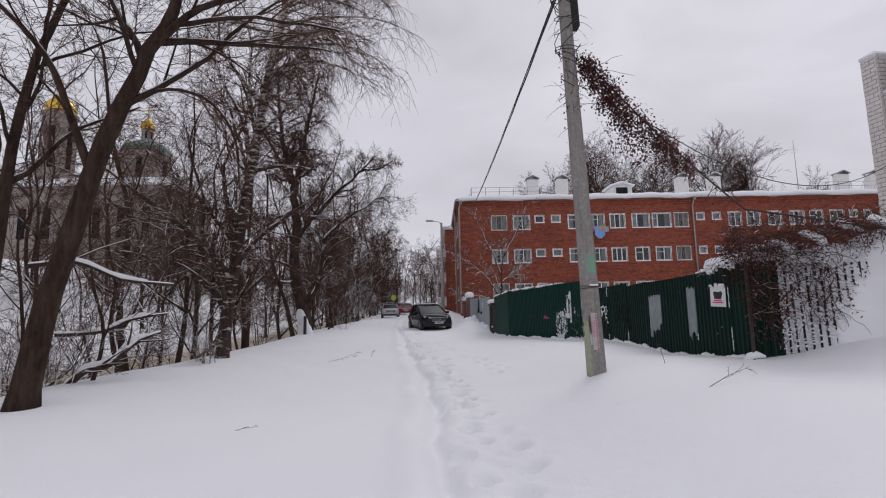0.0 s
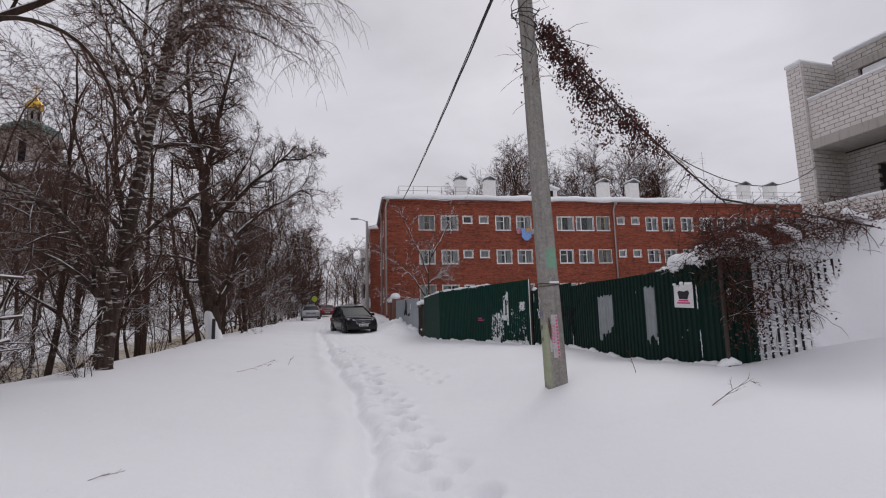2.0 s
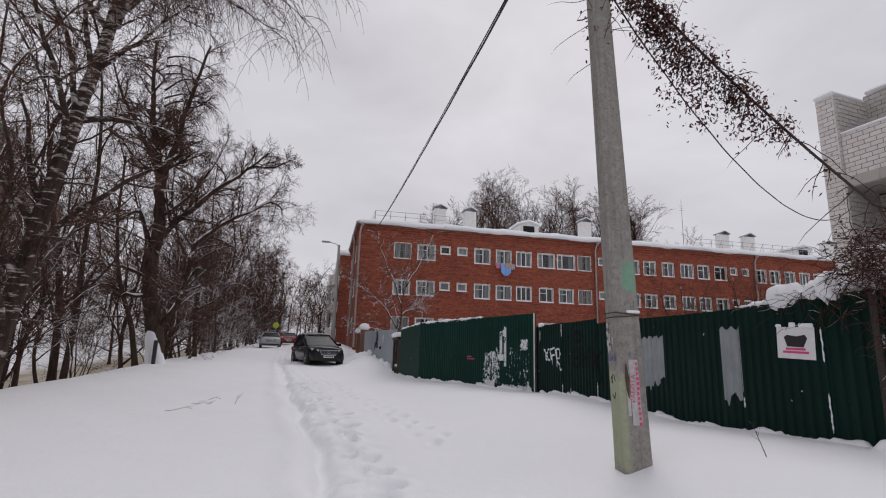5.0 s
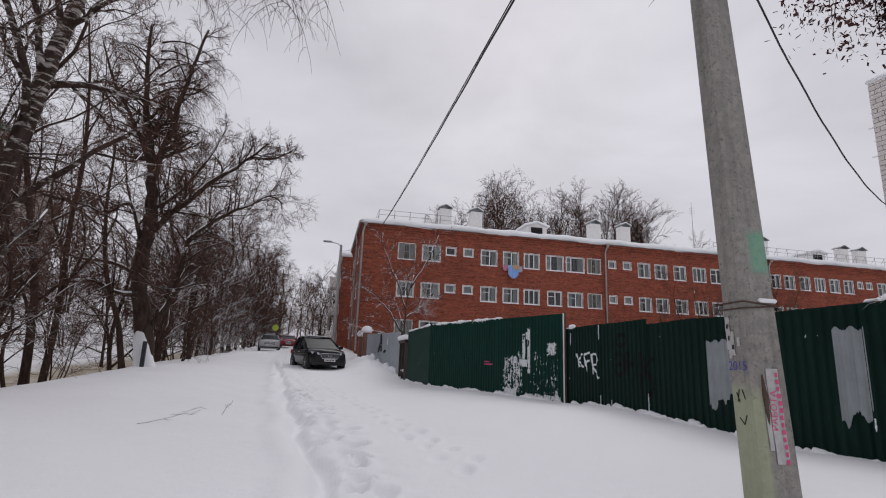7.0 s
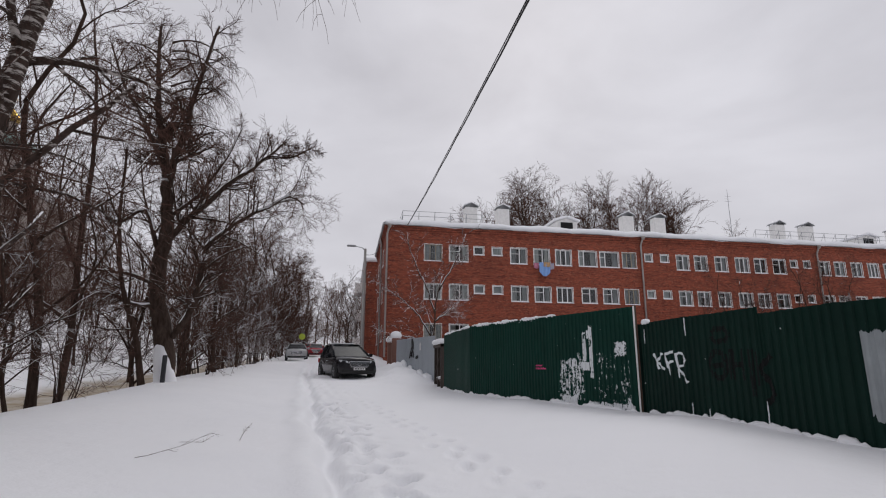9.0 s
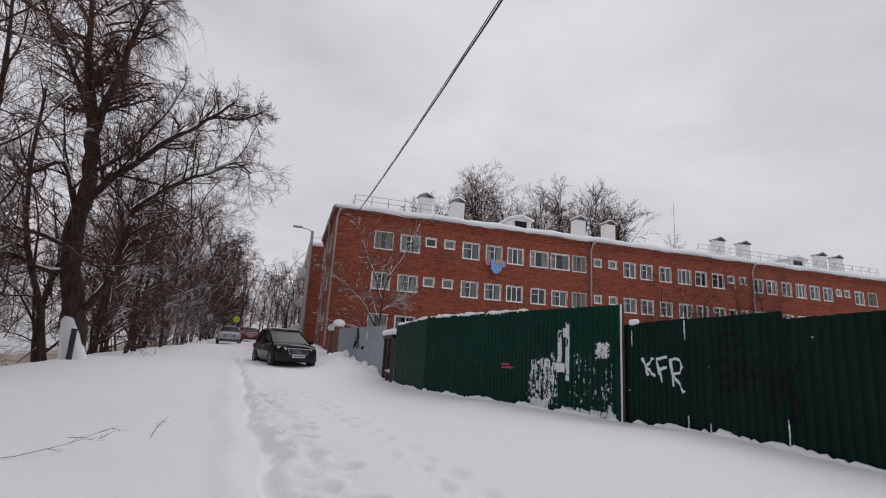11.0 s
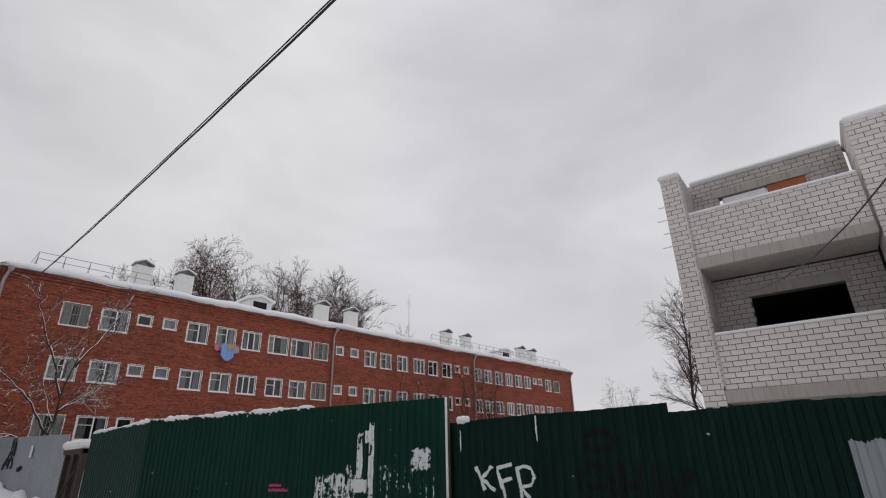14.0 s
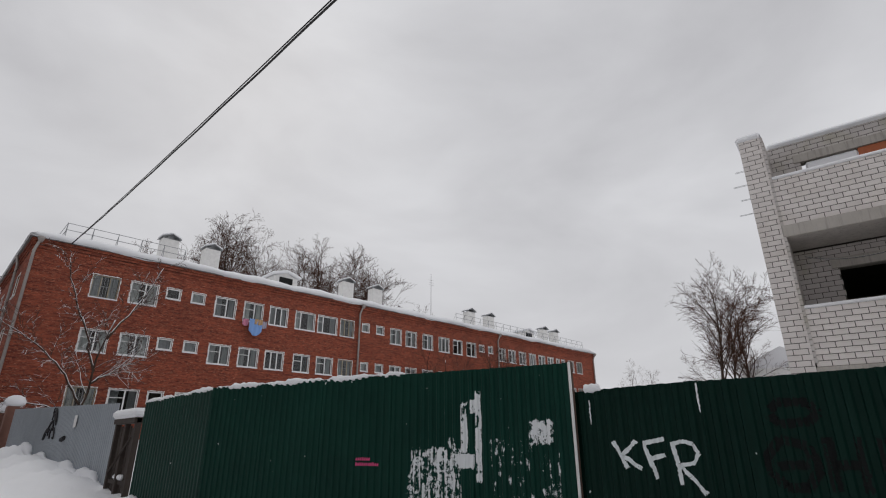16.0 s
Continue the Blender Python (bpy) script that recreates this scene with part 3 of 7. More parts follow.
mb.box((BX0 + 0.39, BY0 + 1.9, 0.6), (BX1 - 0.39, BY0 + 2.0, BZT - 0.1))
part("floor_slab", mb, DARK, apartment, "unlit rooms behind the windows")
# corbelled brick cornice
mb = MB()
for k, (zz, o) in enumerate(((BZT - 0.42, 0.05), (BZT - 0.24, 0.11), (BZT - 0.06, 0.17))):
    mb.box((BX0 - o, BY0 - o, zz), (BX1 + o, BY0 - 0.002, zz + 0.16))
    mb.box((BX0 - o, BY0, zz), (BX0 - 0.002, BY1 + o, zz + 0.16))
part("cornice", mb, RED_BRICK, apartment)

win_cache = {}


def window_meshes(w, h, kind):
    """Frame, panes, sill, plaster surround and curtain of a window of that size, origin at its lower left corner on the wall's face."""
    key = (round(w, 2), round(h, 2), kind)
    if key in win_cache:
        return win_cache[key]
    fr, gl, cu, si, sur = MB(), MB(), MB(), MB(), MB()
    d0, d1 = 0.07, 0.13
    t = 0.075 if kind != "small" else 0.085
    if kind == "old":
        t = 0.06
    bars = {"two": [0.55], "three": [0.34, 0.66], "wide": [0.28], "small": [], "old": [0.33, 0.66]}[kind]
    ring = [(x, y, z) for y in (d0, d1) for x0, x1, z0, z1 in ((0.02, w - 0.02, 0.02, h - 0.02), (t, w - t, t, h - t)) for x, z in ((x0, z0), (x1, z0), (x1, z1), (x0, z1))]
    faces = []
    for k in range(4):
        n = (k + 1) % 4
        faces += [(k, n, n + 4, k + 4), (k + 8, k + 12, n + 12, n + 8), (k, k + 8, n + 8, n), (k + 4, n + 4, n + 12, k + 12)]
    fr.add(ring, faces)
    inner = []
    for b in bars:
        mu = MB()
        mu.box((w * b - 0.034, d0 - 0.005, t), (w * b + 0.034, d1, h - t))
        inner.append(("mullion", mu.mesh("mullion", OLD_FRAME if kind == "old" else WHITE_PAINT)))
    if kind in ("two", "wide"):
        mu = MB()
        mu.box((t, d0, h * 0.62), (w * bars[0] - 0.034, d1 - 0.01, h * 0.62 + 0.035))
        inner.append(("transom", mu.mesh("transom", WHITE_PAINT)))
    grate = MB()
    if kind == "old":
        for k in range(1, 9):
            grate.box((w * k / 9 - 0.008, -0.015, 0.03), (w * k / 9 + 0.008, 0.0, h - 0.03))
        grate.box((0.02, -0.018, h * 0.5 - 0.012), (w - 0.02, 0.003, h * 0.5 + 0.012))
    gl.add([(t, 0.10, t), (w - t, 0.10, t), (w - t, 0.10, h - t), (t, 0.10, h - t)], [(0, 1, 2, 3)])
    n = 26
    for x0, x1 in ((t, w * 0.36), (w * 0.70, w - t)) if kind != "small" else ((t, w - t),):
        vs, fs = [], []
        for i in range(n + 1):
            x = x0 + (x1 - x0) * i / n
            y = 0.24 + 0.02 * math.sin(i * 1.9)
            vs += [(x, y, 0.03), (x, y, h - 0.03)]
        fs = [(2 * i, 2 * i + 2, 2 * i + 3, 2 * i + 1) for i in range(n)]
        cu.add(vs, fs)
    si.cbox((-0.04, -0.07, -0.05), (w + 0.04, 0.06, 0.018), 0.012)
    rr = random.Random(int(w * 1000 + h * 77))
    ux = 0.048
    for side in (0, 1):
        z = 0.0
        while z < h:
            s = 0.08 + 0.06 * rr.random()
            wd = ux * (0.35 + 0.9 * rr.random())
            x0, x1 = (-wd, 0.004) if side == 0 else (w - 0.004, w + wd)
            sur.box((x0, -0.006, z), (x1, 0.03, min(h, z + s)))
            z += s
    x = -ux
    while x < w + ux:
        s = 0.09 + 0.08 * rr.random()
        sur.box((x, -0.006, h - 0.004), (min(w + ux, x + s), 0.03, h + ux * (0.3 + 0.8 * rr.random())))
        x += s
    out = (fr.mesh("window_frame", OLD_FRAME if kind == "old" else WHITE_PAINT), gl.mesh("pane", GLASS), cu.mesh("curtain", CURTAIN), si.mesh("window_sill", SNOW), sur.mesh("plaster_surround", PLASTER), grate.mesh("window_grate", METAL) if kind == "old" else None, inner)
    win_cache[key] = out
    return out


def add_window(parent, m, w, h, kind, curtain=True):
    fr, gl, cu, si, sur, grate, inner = window_meshes(w, h, kind)
    f = part("window", fr, None, parent, m=m)
    for name, me in inner:
        part(name, me, None, f)
    p = part("pane", gl, None, f)
    p.visible_shadow = False
    part("window_sill", si, None, f, "snow on the sill")
    part("plaster_surround", sur, None, f)
    if grate:
        part("window_grate", grate, None, f)
    if curtain:
        part("curtain", cu, None, f)
    return f


rr = random.Random(11)
for a, b, za, zb, kind, row, ci in win_list:
    add_window(apartment, Matrix.Translation((a, BY0, za)), b - a, zb - za, kind, rr.random() < 0.88)
for u0, u1, za, zb in side_holes:
    add_window(apartment, pose(BX0, BY0 + 0.38 + u1, za, 0, 0, -90), u1 - u0, zb - za, "two", True)

# roof under snow: a low hip with a rounded, uneven lip
mb = MB()
nx, ny = 130, 18
ov = 0.34
grid = []
rr = np.random.RandomState(3)
for j in range(ny + 1):
    for i in range(nx + 1):
        u, v = i / nx, j / ny
        x = BX0 - ov + u * (BX1 - BX0 + 2 * ov)
        y = BY0 - ov + v * (BY1 - BY0 + 2 * ov)
        dist = min(x - (BX0 - ov), (BX1 + ov) - x, y - (BY0 - ov), (BY1 + ov) - y)
        z = BZT + 0.22 + 0.42 * min(1, dist / 0.45) + 0.24 * max(0, dist - 0.2) * (0.8 if dist < 6 else 0.6)
        z += 0.05 * math.sin(x * 1.3) * math.sin(y * 0.9) + 0.03 * math.sin(x * 3.7 + y)
        if j == 0:
            bulge = 0.16 * max(0, math.sin(x * 0.55 + 0.8)) + 0.05 * math.sin(x * 2.1)
            y -= bulge
            z -= 0.06 + 0.10 * max(0, math.sin(x * 0.8 + 2))
        grid.append((x, y, z))
fs = []
for j in range(ny):
    for i in range(nx):
        k = j * (nx + 1) + i
        fs.append((k, k + 1, k + nx + 2, k + nx + 1))
mb.add(grid, fs)
# underside of the snow lip
rim = [k for k in range(nx + 1)]
vs = [(grid[k][0], BY0 + 0.1, BZT + 0.11) for k in rim]
base = len(mb.v)
mb.v += [tuple(q) for q in vs]
for i in range(nx):
    mb.f.append((i + 1, i, base + i, base + i + 1))
    mb.mi.append(0)
side = [j * (nx + 1) for j in range(ny + 1)]
base = len(mb.v)
mb.v += [(BX0 + 0.1, grid[k][1], BZT + 0.11) for k in side]
for i in range(ny):
    mb.f.append((side[i], side[i + 1], base + i + 1, base + i))
    mb.mi.append(0)
roof = part("roof", mb, SNOW, apartment, "low roof under thick rounded snow", smooth=True)
mb = MB()
mb.box((BX0 - 0.28, BY0 - 0.28, BZT + 0.10), (BX1 + 0.28, BY1 + 0.28, BZT + 0.14))
part("eaves_board", mb, METAL, apartment)


def roof_z(x, y):
    dist = min(x - (BX0 - ov), (BX1 + ov) - x, y - (BY0 - ov), (BY1 + ov) - y)
    return BZT + 0.22 + 0.42 * min(1, dist / 0.45) + 0.24 * max(0, dist - 0.2) * (0.8 if dist < 6 else 0.6)


def chimney(x, y):
    z = roof_z(x, y) - 0.15
    c = MB()
    c.cbox((x - 0.55, y - 0.4, z), (x + 0.55, y + 0.4, z + 1.75), 0.03)
    ch = part("chimney", c, PLASTER, apartment, "whitewashed brick chimney")
    h = MB()
    for s in (-1, 1):
        m = pose(x, y, z + 2.12, 0, s * 24, 0)
        h.box((-0.72 if s < 0 else -0.02, -0.55, -0.05), (0.02 if s < 0 else 0.72, 0.55, -0.01), m)
    for sx in (-0.5, 0.5):
        for sy in (-0.35, 0.35):
            h.box((x + sx - 0.03, y + sy - 0.03, z + 1.75), (x + sx + 0.03, y + sy + 0.03, z + 1.95))
    part("chimney_hood", h, METAL, ch)
    s = MB()
    for q in (-1, 1):
        m = pose(x, y, z + 2.14, 0, q * 24, 0)
        s.cbox((-0.68 if q < 0 else 0.0, -0.5, -0.01), (0.0 if q < 0 else 0.68, 0.5, 0.09), 0.03, m)
    part("snow_cap", s, SNOW, ch)


for cx in (10.2, 13.1, 25.0, 28.2, 41.0, 44.2, 54.6, 57.0):
    chimney(cx, BY0 + 3.4)


def dormer(x, y):
    z = roof_z(x, y) - 0.3
    w = MB()
    w.add([(x - 1.0, y, z), (x + 1.0, y, z), (x + 1.0, y, z + 1.0), (x, y, z + 1.35), (x - 1.0, y, z + 1.0), (x - 1.0, y + 2, z), (x + 1.0, y + 2, z), (x + 1.0, y + 2, z + 1.0), (x, y + 2, z + 1.35), (x - 1.0, y + 2, z + 1.0)],
          [(0, 1, 2, 3, 4), (1, 6, 7, 2), (5, 0, 4, 9), (6, 5, 9, 8, 7)])
    d = part("dormer", w, PLASTER, apartment, "roof vent house with a dark louvre")
    lv = MB()
    lv.box((x - 0.55, y - 0.05, z + 0.30), (x + 0.55, y - 0.004, z + 0.95))
    for k in range(5):
        lv.box((x - 0.55, y - 0.09, z + 0.34 + k * 0.12), (x + 0.55, y - 0.05, z + 0.37 + k * 0.12))
    part("louvre", lv, DARK, d)
    s = MB()
    for q in (-1, 1):
        m = pose(x, y, z + 1.40, 0, q * 17, 0)
        s.cbox((-1.25 if q < 0 else -0.02, -0.25, -0.05), (0.02 if q < 0 else 1.25, 2.2, 0.16), 0.05, m)
    part("snow_cap", s, SNOW, d)


dormer(18.6, BY0 + 2.2)
dormer(50.0, BY0 + 2.2)

# roof railing
ry = BY0 + 0.55
for x0, x1 in ((4.0, 10.5), (36.0, 59.0)):
    rail = MB()
    for h in (0.35, 0.75):
        n = int((x1 - x0) / 1.5)
        rail.tube([(x0 + (x1 - x0) * k / n, ry, roof_z(x0 + (x1 - x0) * k / n, ry) + h) for k in range(n + 1)], 0.018, 5)
    r = part("roof_railing", rail, METAL, apartment, "thin steel roof railing")
    post = MB()
    post.tube([(0, 0, -0.1), (0, 0, 0.78)], 0.018, 5)
    post.tube([(0, 0, 0.72), (0, 0.45, 0.05)], 0.014, 5)
    pm = post.mesh("railing_post", METAL)
    n = int((x1 - x0) / 1.2)
    for k in range(n + 1):
        x = x0 + (x1 - x0) * k / n
        part("railing_post", pm, None, r, m=Matrix.Translation((x, ry, roof_z(x, ry))))
rail = MB()
for h in (0.35, 0.75):
    rail.tube([(4.0, ry, roof_z(4.0, ry) + h), (4.0, BY1 - 1.5, roof_z(4.0, ry) + h)], 0.018, 5)
part("roof_railing", rail, METAL, apartment)

# drainpipes
for px in (24.12, 41.4, BX0 + 0.05, BX1 - 0.2):
    dp = MB()
    dp.tube([(px + 0.15, BY0 - 0.36, BZT + 0.08), (px + 0.1, BY0 - 0.30, BZT - 0.15), (px, BY0 - 0.16, BZT - 0.62), (px, BY0 - 0.16, 1.6)], 0.075, 8)
    dp.lathe([(0.08, -0.2), (0.17, 0.0), (0.17, 0.1), (0.15, 0.1)], 10, Matrix.Translation((px + 0.15, BY0 - 0.36, BZT + 0.02)))
    part("drainpipe", dp, ZINC, apartment, "galvanised drainpipe", smooth=True)
dp = MB()
dp.tube([(BX0 - 0.30, BY0 + 4.0, BZT + 0.05), (BX0 - 0.16, BY0 + 4.0, BZT - 0.5), (BX0 - 0.16, BY0 + 4.0, 1.6)], 0.075, 8)
part("drainpipe", dp, ZINC, apartment, smooth=True)

# roof mast
mb = MB()
mb.tube([(41.0, 60.0, 13.0), (41.0, 60.0, 20.3)], [0.05, 0.02], 6)
for k in range(3):
    mb.tube([(40.6, 60.0, 19.5 - k * 0.3), (41.4, 60.0, 19.5 - k * 0.3)], 0.012, 4)
tagged(part("antenna_mast", mb, METAL, None), "thin grey steel antenna mast on the roof", "antenna")

# laundry on a line under a window
laundry = thing("laundry_line", "laundry drying on a line below an apartment window", "laundry")
mb = MB()
for y in (-0.12, -0.42):
    mb.tube([(14.55, BY0 + y, 9.12), (16.25, BY0 + y, 9.12)], 0.008, 4)
for x in (14.6, 16.2):
    mb.box((x - 0.015, BY0 - 0.5, 9.08), (x + 0.015, BY0 + 0.0, 9.11))
part("line", mb, METAL, laundry)


def cloth(mat, x0, x1, z0, z1, y, round_end=0.0, label=""):
    n, k = 16, 12
    vs, fs = [], []
    for j in range(k + 1):
        for i in range(n + 1):
            u, v = i / n, j / k
            z = z1 + (z0 - z1) * v
            if round_end:
                z += round_end * v * (2 * u - 1) ** 2
            vs.append((x0 + (x1 - x0) * u, y + 0.035 * math.sin(u * 17 + v * 2) * (0.3 + v), z))
    for j in range(k):
        for i in range(n):
            a = j * (n + 1) + i
            fs.append((a, a + 1, a + n + 2, a + n + 1))
    b = MB()
    b.add(vs, fs)
    p = part("cloth", b, CLOTHS[mat], laundry, label, smooth=True)
    s = p.modifiers.new("thickness", "SOLIDIFY")
    s.thickness = 0.008


cloth("blue", 14.95, 15.85, 8.0, 9.13, BY0 - 0.44, 0.35, "pale blue hanging cloth")
cloth("pink", 14.6, 15.0, 8.65, 9.13, BY0 - 0.15, 0.1, "pink hanging cloth")
cloth("ochre", 15.3, 15.85, 8.75, 9.14, BY0 - 0.47, 0.06, "ochre hanging cloth")
cloth("grey", 15.75, 16.3, 8.62, 9.13, BY0 - 0.15, 0.08, "grey hanging cloth")

# ---- second building further up the street ----
b2 = thing("apartment_building", "further red brick apartment block with concrete balconies", "building")
mb = MB()
b2_holes = [(u, u + 1.3, z, z + 1.4) for z in (3.2, 6.4, 9.6) for u in (6.5, 10.0, 15.0)]
wall_mesh(24, 1.4, 12.9, 0.4, b2_holes, mb, lambda u, d, z: (1.9 + d, 72 + u, z))
wall_mesh(12, 1.4, 12.9, 0.4, [(u, u + 1.4, z, z + 1.4) for z in (3.2, 6.4, 9.6) for u in (6.0, 9.0)], mb, lambda u, d, z: (2.3 + u, 72.0 + d, z))
mb.box((14.3, 72, 1.4), (14.7, 96, 12.9))
mb.box((2.3, 95.6, 1.4), (14.3, 96, 12.9))
part("wall", mb, RED_BRICK, b2)
mb = MB()
mb.cbox((1.5, 71.6, 12.9), (15.1, 96.4, 13.4), 0.15)
part("roof", mb, SNOW, b2, "snow-covered flat roof")
for z in (3.1, 6.3, 9.5):
    mb = MB()
    mb.box((0.65, 73.0, z - 0.15), (1.9, 76.2, z))
    mb.box((0.65, 73.0, z), (0.72, 76.2, z + 1.0))
    mb.box((0.72, 73.0, z), (1.9, 73.07, z + 1.0))
    mb.box((0.72, 76.13, z), (1.9, 76.2, z + 1.0))
    bal = part("balcony", mb, PLASTER, b2, "pale concrete balcony")
    mb = MB()
    mb.box((1.86, 73.3, z), (1.9, 75.9, z + 2.1))
    part("balcony_glazing", mb, CAR_GLASS, bal)
    mb = MB()
    mb.cbox((0.6, 72.95, z + 1.0), (0.78, 76.25, z + 1.12), 0.03)
    part("snow_cap", mb, SNOW, bal)
for u0, u1, za, zb in b2_holes:
    add_window(b2, pose(1.9, 72 + u1, za, 0, 0, -90), u1 - u0, zb - za, "two", True)
for u in (6.0, 9.0):
    for za in (3.2, 6.4, 9.6):
        add_window(b2, Matrix.Translation((2.3 + u, 72.0, za)), 1.4, 1.4, "two", True)

# ---- the unfinished white brick building ----
WD = Vector((0.1330, -0.9911, 0))
WN = Vector((-0.9911, -0.1330, 0))
WP = Vector((14.42, 19.05, 0))


def wp(along, out, z):
    """A point of the white building: metres along its front, out from the balustrade's face (minus: inward), height."""
    q = WP + WD * along + WN * out
    return Vector((q.x, q.y, z))


unfinished = thing("unfinished_building", "unfinished white brick building with open loggias and snowy ledges", "building")
CH, BL, BT = 0.135, 0.30, 0.016
bricks_near, bricks_rest, bricks_recess = [], [], []


def lay(along0, along1, z0, z1, out, facing="front", store=None, depth=0.11, rot=None):
    """Courses of running bond on a face; each brick as (centre along, out, z, length)."""
    rng = random.Random(int(along0 * 31 + z0 * 17 + out * 7))
    z, k = z0, 0
    while z < z1 - 0.03:
        h = min(CH, z1 - z)
        a = along0 - (BL / 2 if k % 2 else 0)
        while a < along1 - 0.02:
            s, e = max(a, along0), min(a + BL, along1)
            if e - s > 0.04:
                store.append((facing, (s + e) / 2, e - s - BT, out + rng.uniform(-0.004, 0.004), z + h / 2, h - BT, depth))
            a += BL
        z += CH
        k += 1


def brick_box(b):
    """Corners of one brick as a Matrix for a unit cube."""
    facing, c, ln, out, z, h, dep = b
    if facing == "front":
        o = wp(c, out - dep / 2, z)
        ax, ay = WD * ln, WN * dep
    else:  # faces along the front's direction: c runs outward, out is the place along
        o = wp(out, c, z)
        ax, ay = WN * ln, WD * dep
    m = Matrix.Identity(4)
    m.col[0][:3], m.col[1][:3], m.col[2][:3], m.col[3][:3] = ax, ay, (0, 0, h), o
    return m


LEN = 3.85          # clear length of a loggia
FLOORS = [(2.82, 4.17), (6.29, 7.58)]
for za, zb in FLOORS:
    lay(-0.02, LEN, za, zb, 0.0, store=bricks_near if za < 3 else bricks_rest)
lay(-0.55, -0.03, 0.55, 8.86, 0.05, store=bricks_rest)
REC = -1.35
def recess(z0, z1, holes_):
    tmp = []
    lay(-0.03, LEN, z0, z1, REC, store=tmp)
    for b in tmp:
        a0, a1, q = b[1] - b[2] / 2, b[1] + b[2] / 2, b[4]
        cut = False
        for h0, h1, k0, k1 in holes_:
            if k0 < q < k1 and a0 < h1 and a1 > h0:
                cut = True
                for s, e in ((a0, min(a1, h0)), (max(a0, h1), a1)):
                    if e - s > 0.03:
                        bricks_recess.append((b[0], (s + e) / 2, e - s, b[3], b[4], b[5], b[6]))
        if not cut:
            bricks_recess.append(b)


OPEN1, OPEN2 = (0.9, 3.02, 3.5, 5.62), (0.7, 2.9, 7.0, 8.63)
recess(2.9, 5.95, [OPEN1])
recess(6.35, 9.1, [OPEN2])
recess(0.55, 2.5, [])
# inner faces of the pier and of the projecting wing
lay(REC, 0.05, 2.9, 8.86, -0.03, "side", bricks_recess, 0.11)
lay(REC, 0.08, 0.55, 8.9, LEN + 0.11, "side", bricks_rest, 0.11)
lay(LEN + 0.06, LEN + 2.6, 0.55, 8.9, 0.10, store=bricks_rest)
lay(0.12, 3.2, 0.55, 6.05, LEN + 0.5, "side", bricks_rest, 0.11)
lay(LEN + 0.45, LEN + 3.4, 0.55, 6.05, 3.25, store=bricks_rest)

cores = []


def wbox(a0, a1, o0, o1, z0, z1, c=0.0):
    m = Matrix.Identity(4)
    m.col[0][:3], m.col[1][:3], m.col[2][:3], m.col[3][:3] = WD, WN, (0, 0, 1), WP
    return (a0, o0, z0), (a1, o1, z1), m


def w_add(b, a0, a1, o0, o1, z0, z1, c=0.0):
    lo, hi, m = wbox(a0, a1, o0, o1, z0, z1)
    if isinstance(b, list):
        b.append(MB())
        b = b[-1]
    if c:
        b.cbox(lo, hi, c, m)
    else:
        b.box(lo, hi, m)


for za, zb in FLOORS:
    w_add(cores, 0.0, LEN, -0.13, -0.012, za, zb - 0.005)
w_add(cores, -0.54, -0.042, REC - 0.2, 0.035, 0.4, 8.85)
for z0, z1, hh in ((0.4, 2.5, None), (2.86, 5.95, OPEN1), (6.32, 9.08, OPEN2)):
    if hh is None:
        w_add(cores, -0.04, LEN, REC - 0.3, REC - 0.012, z0, z1)
    else:
        w_add(cores, -0.04, hh[0] - 0.01, REC - 0.3, REC - 0.012, z0, z1)
        w_add(cores, hh[1] + 0.01, LEN, REC - 0.3, REC - 0.012, z0, z1)
        w_add(cores, hh[0] - 0.01, hh[1] + 0.01, REC - 0.3, REC - 0.012, z0, hh[2])
        if hh[3] < z1 - 0.02:
            w_add(cores, hh[0] - 0.01, hh[1] + 0.01, REC - 0.3, REC - 0.012, hh[3], z1)
w_add(cores, LEN + 0.122, LEN + 2.6, REC - 0.3, 0.088, 0.4, 8.88)
w_add(cores, LEN + 0.512, LEN + 3.4, 0.11, 3.238, 0.4, 6.04)
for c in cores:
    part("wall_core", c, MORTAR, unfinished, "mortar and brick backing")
slabs = []
for za, zb in FLOORS:
    w_add(slabs, -0.03, LEN, REC + 0.002, 0.06, za - 0.31, za - 0.004, 0.015)
for c in slabs:
    part("floor_slab", c, SLAB, unfinished, "rough grey concrete loggia slab")
lint = []
w_add(lint, OPEN1[0] - 0.15, OPEN1[1] + 0.15, REC - 0.28, REC + 0.03, 5.36, 5.64, 0.01)
w_add(lint, OPEN2[0] - 0.15, OPEN2[1] + 0.15, REC - 0.28, REC + 0.03, 8.47, 8.72, 0.01)
for c in lint:
    part("lintel", c, SLAB, unfinished, "concrete lintel")
rb = MB()
w_add(rb, 1.96, 2.9, REC - 0.14, REC - 0.006, 8.0, 8.465, 0.01)
part("brick_infill", rb, plain("orange_brick", (0.42, 0.13, 0.06), 0.9, 0, 0.25, 8), unfinished, "orange brick strip in the opening")
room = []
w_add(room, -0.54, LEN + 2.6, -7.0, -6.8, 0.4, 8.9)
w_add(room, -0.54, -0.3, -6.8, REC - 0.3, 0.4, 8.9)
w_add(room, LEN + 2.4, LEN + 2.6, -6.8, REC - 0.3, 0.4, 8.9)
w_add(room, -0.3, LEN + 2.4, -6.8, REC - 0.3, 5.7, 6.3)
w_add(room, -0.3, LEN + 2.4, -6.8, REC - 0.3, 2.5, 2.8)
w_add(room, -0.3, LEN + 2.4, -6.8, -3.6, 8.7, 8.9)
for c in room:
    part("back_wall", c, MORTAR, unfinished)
sn = []
w_add(sn, -0.02, LEN - 0.01, -0.12, 0.03, 7.582, 7.66, 0.03)
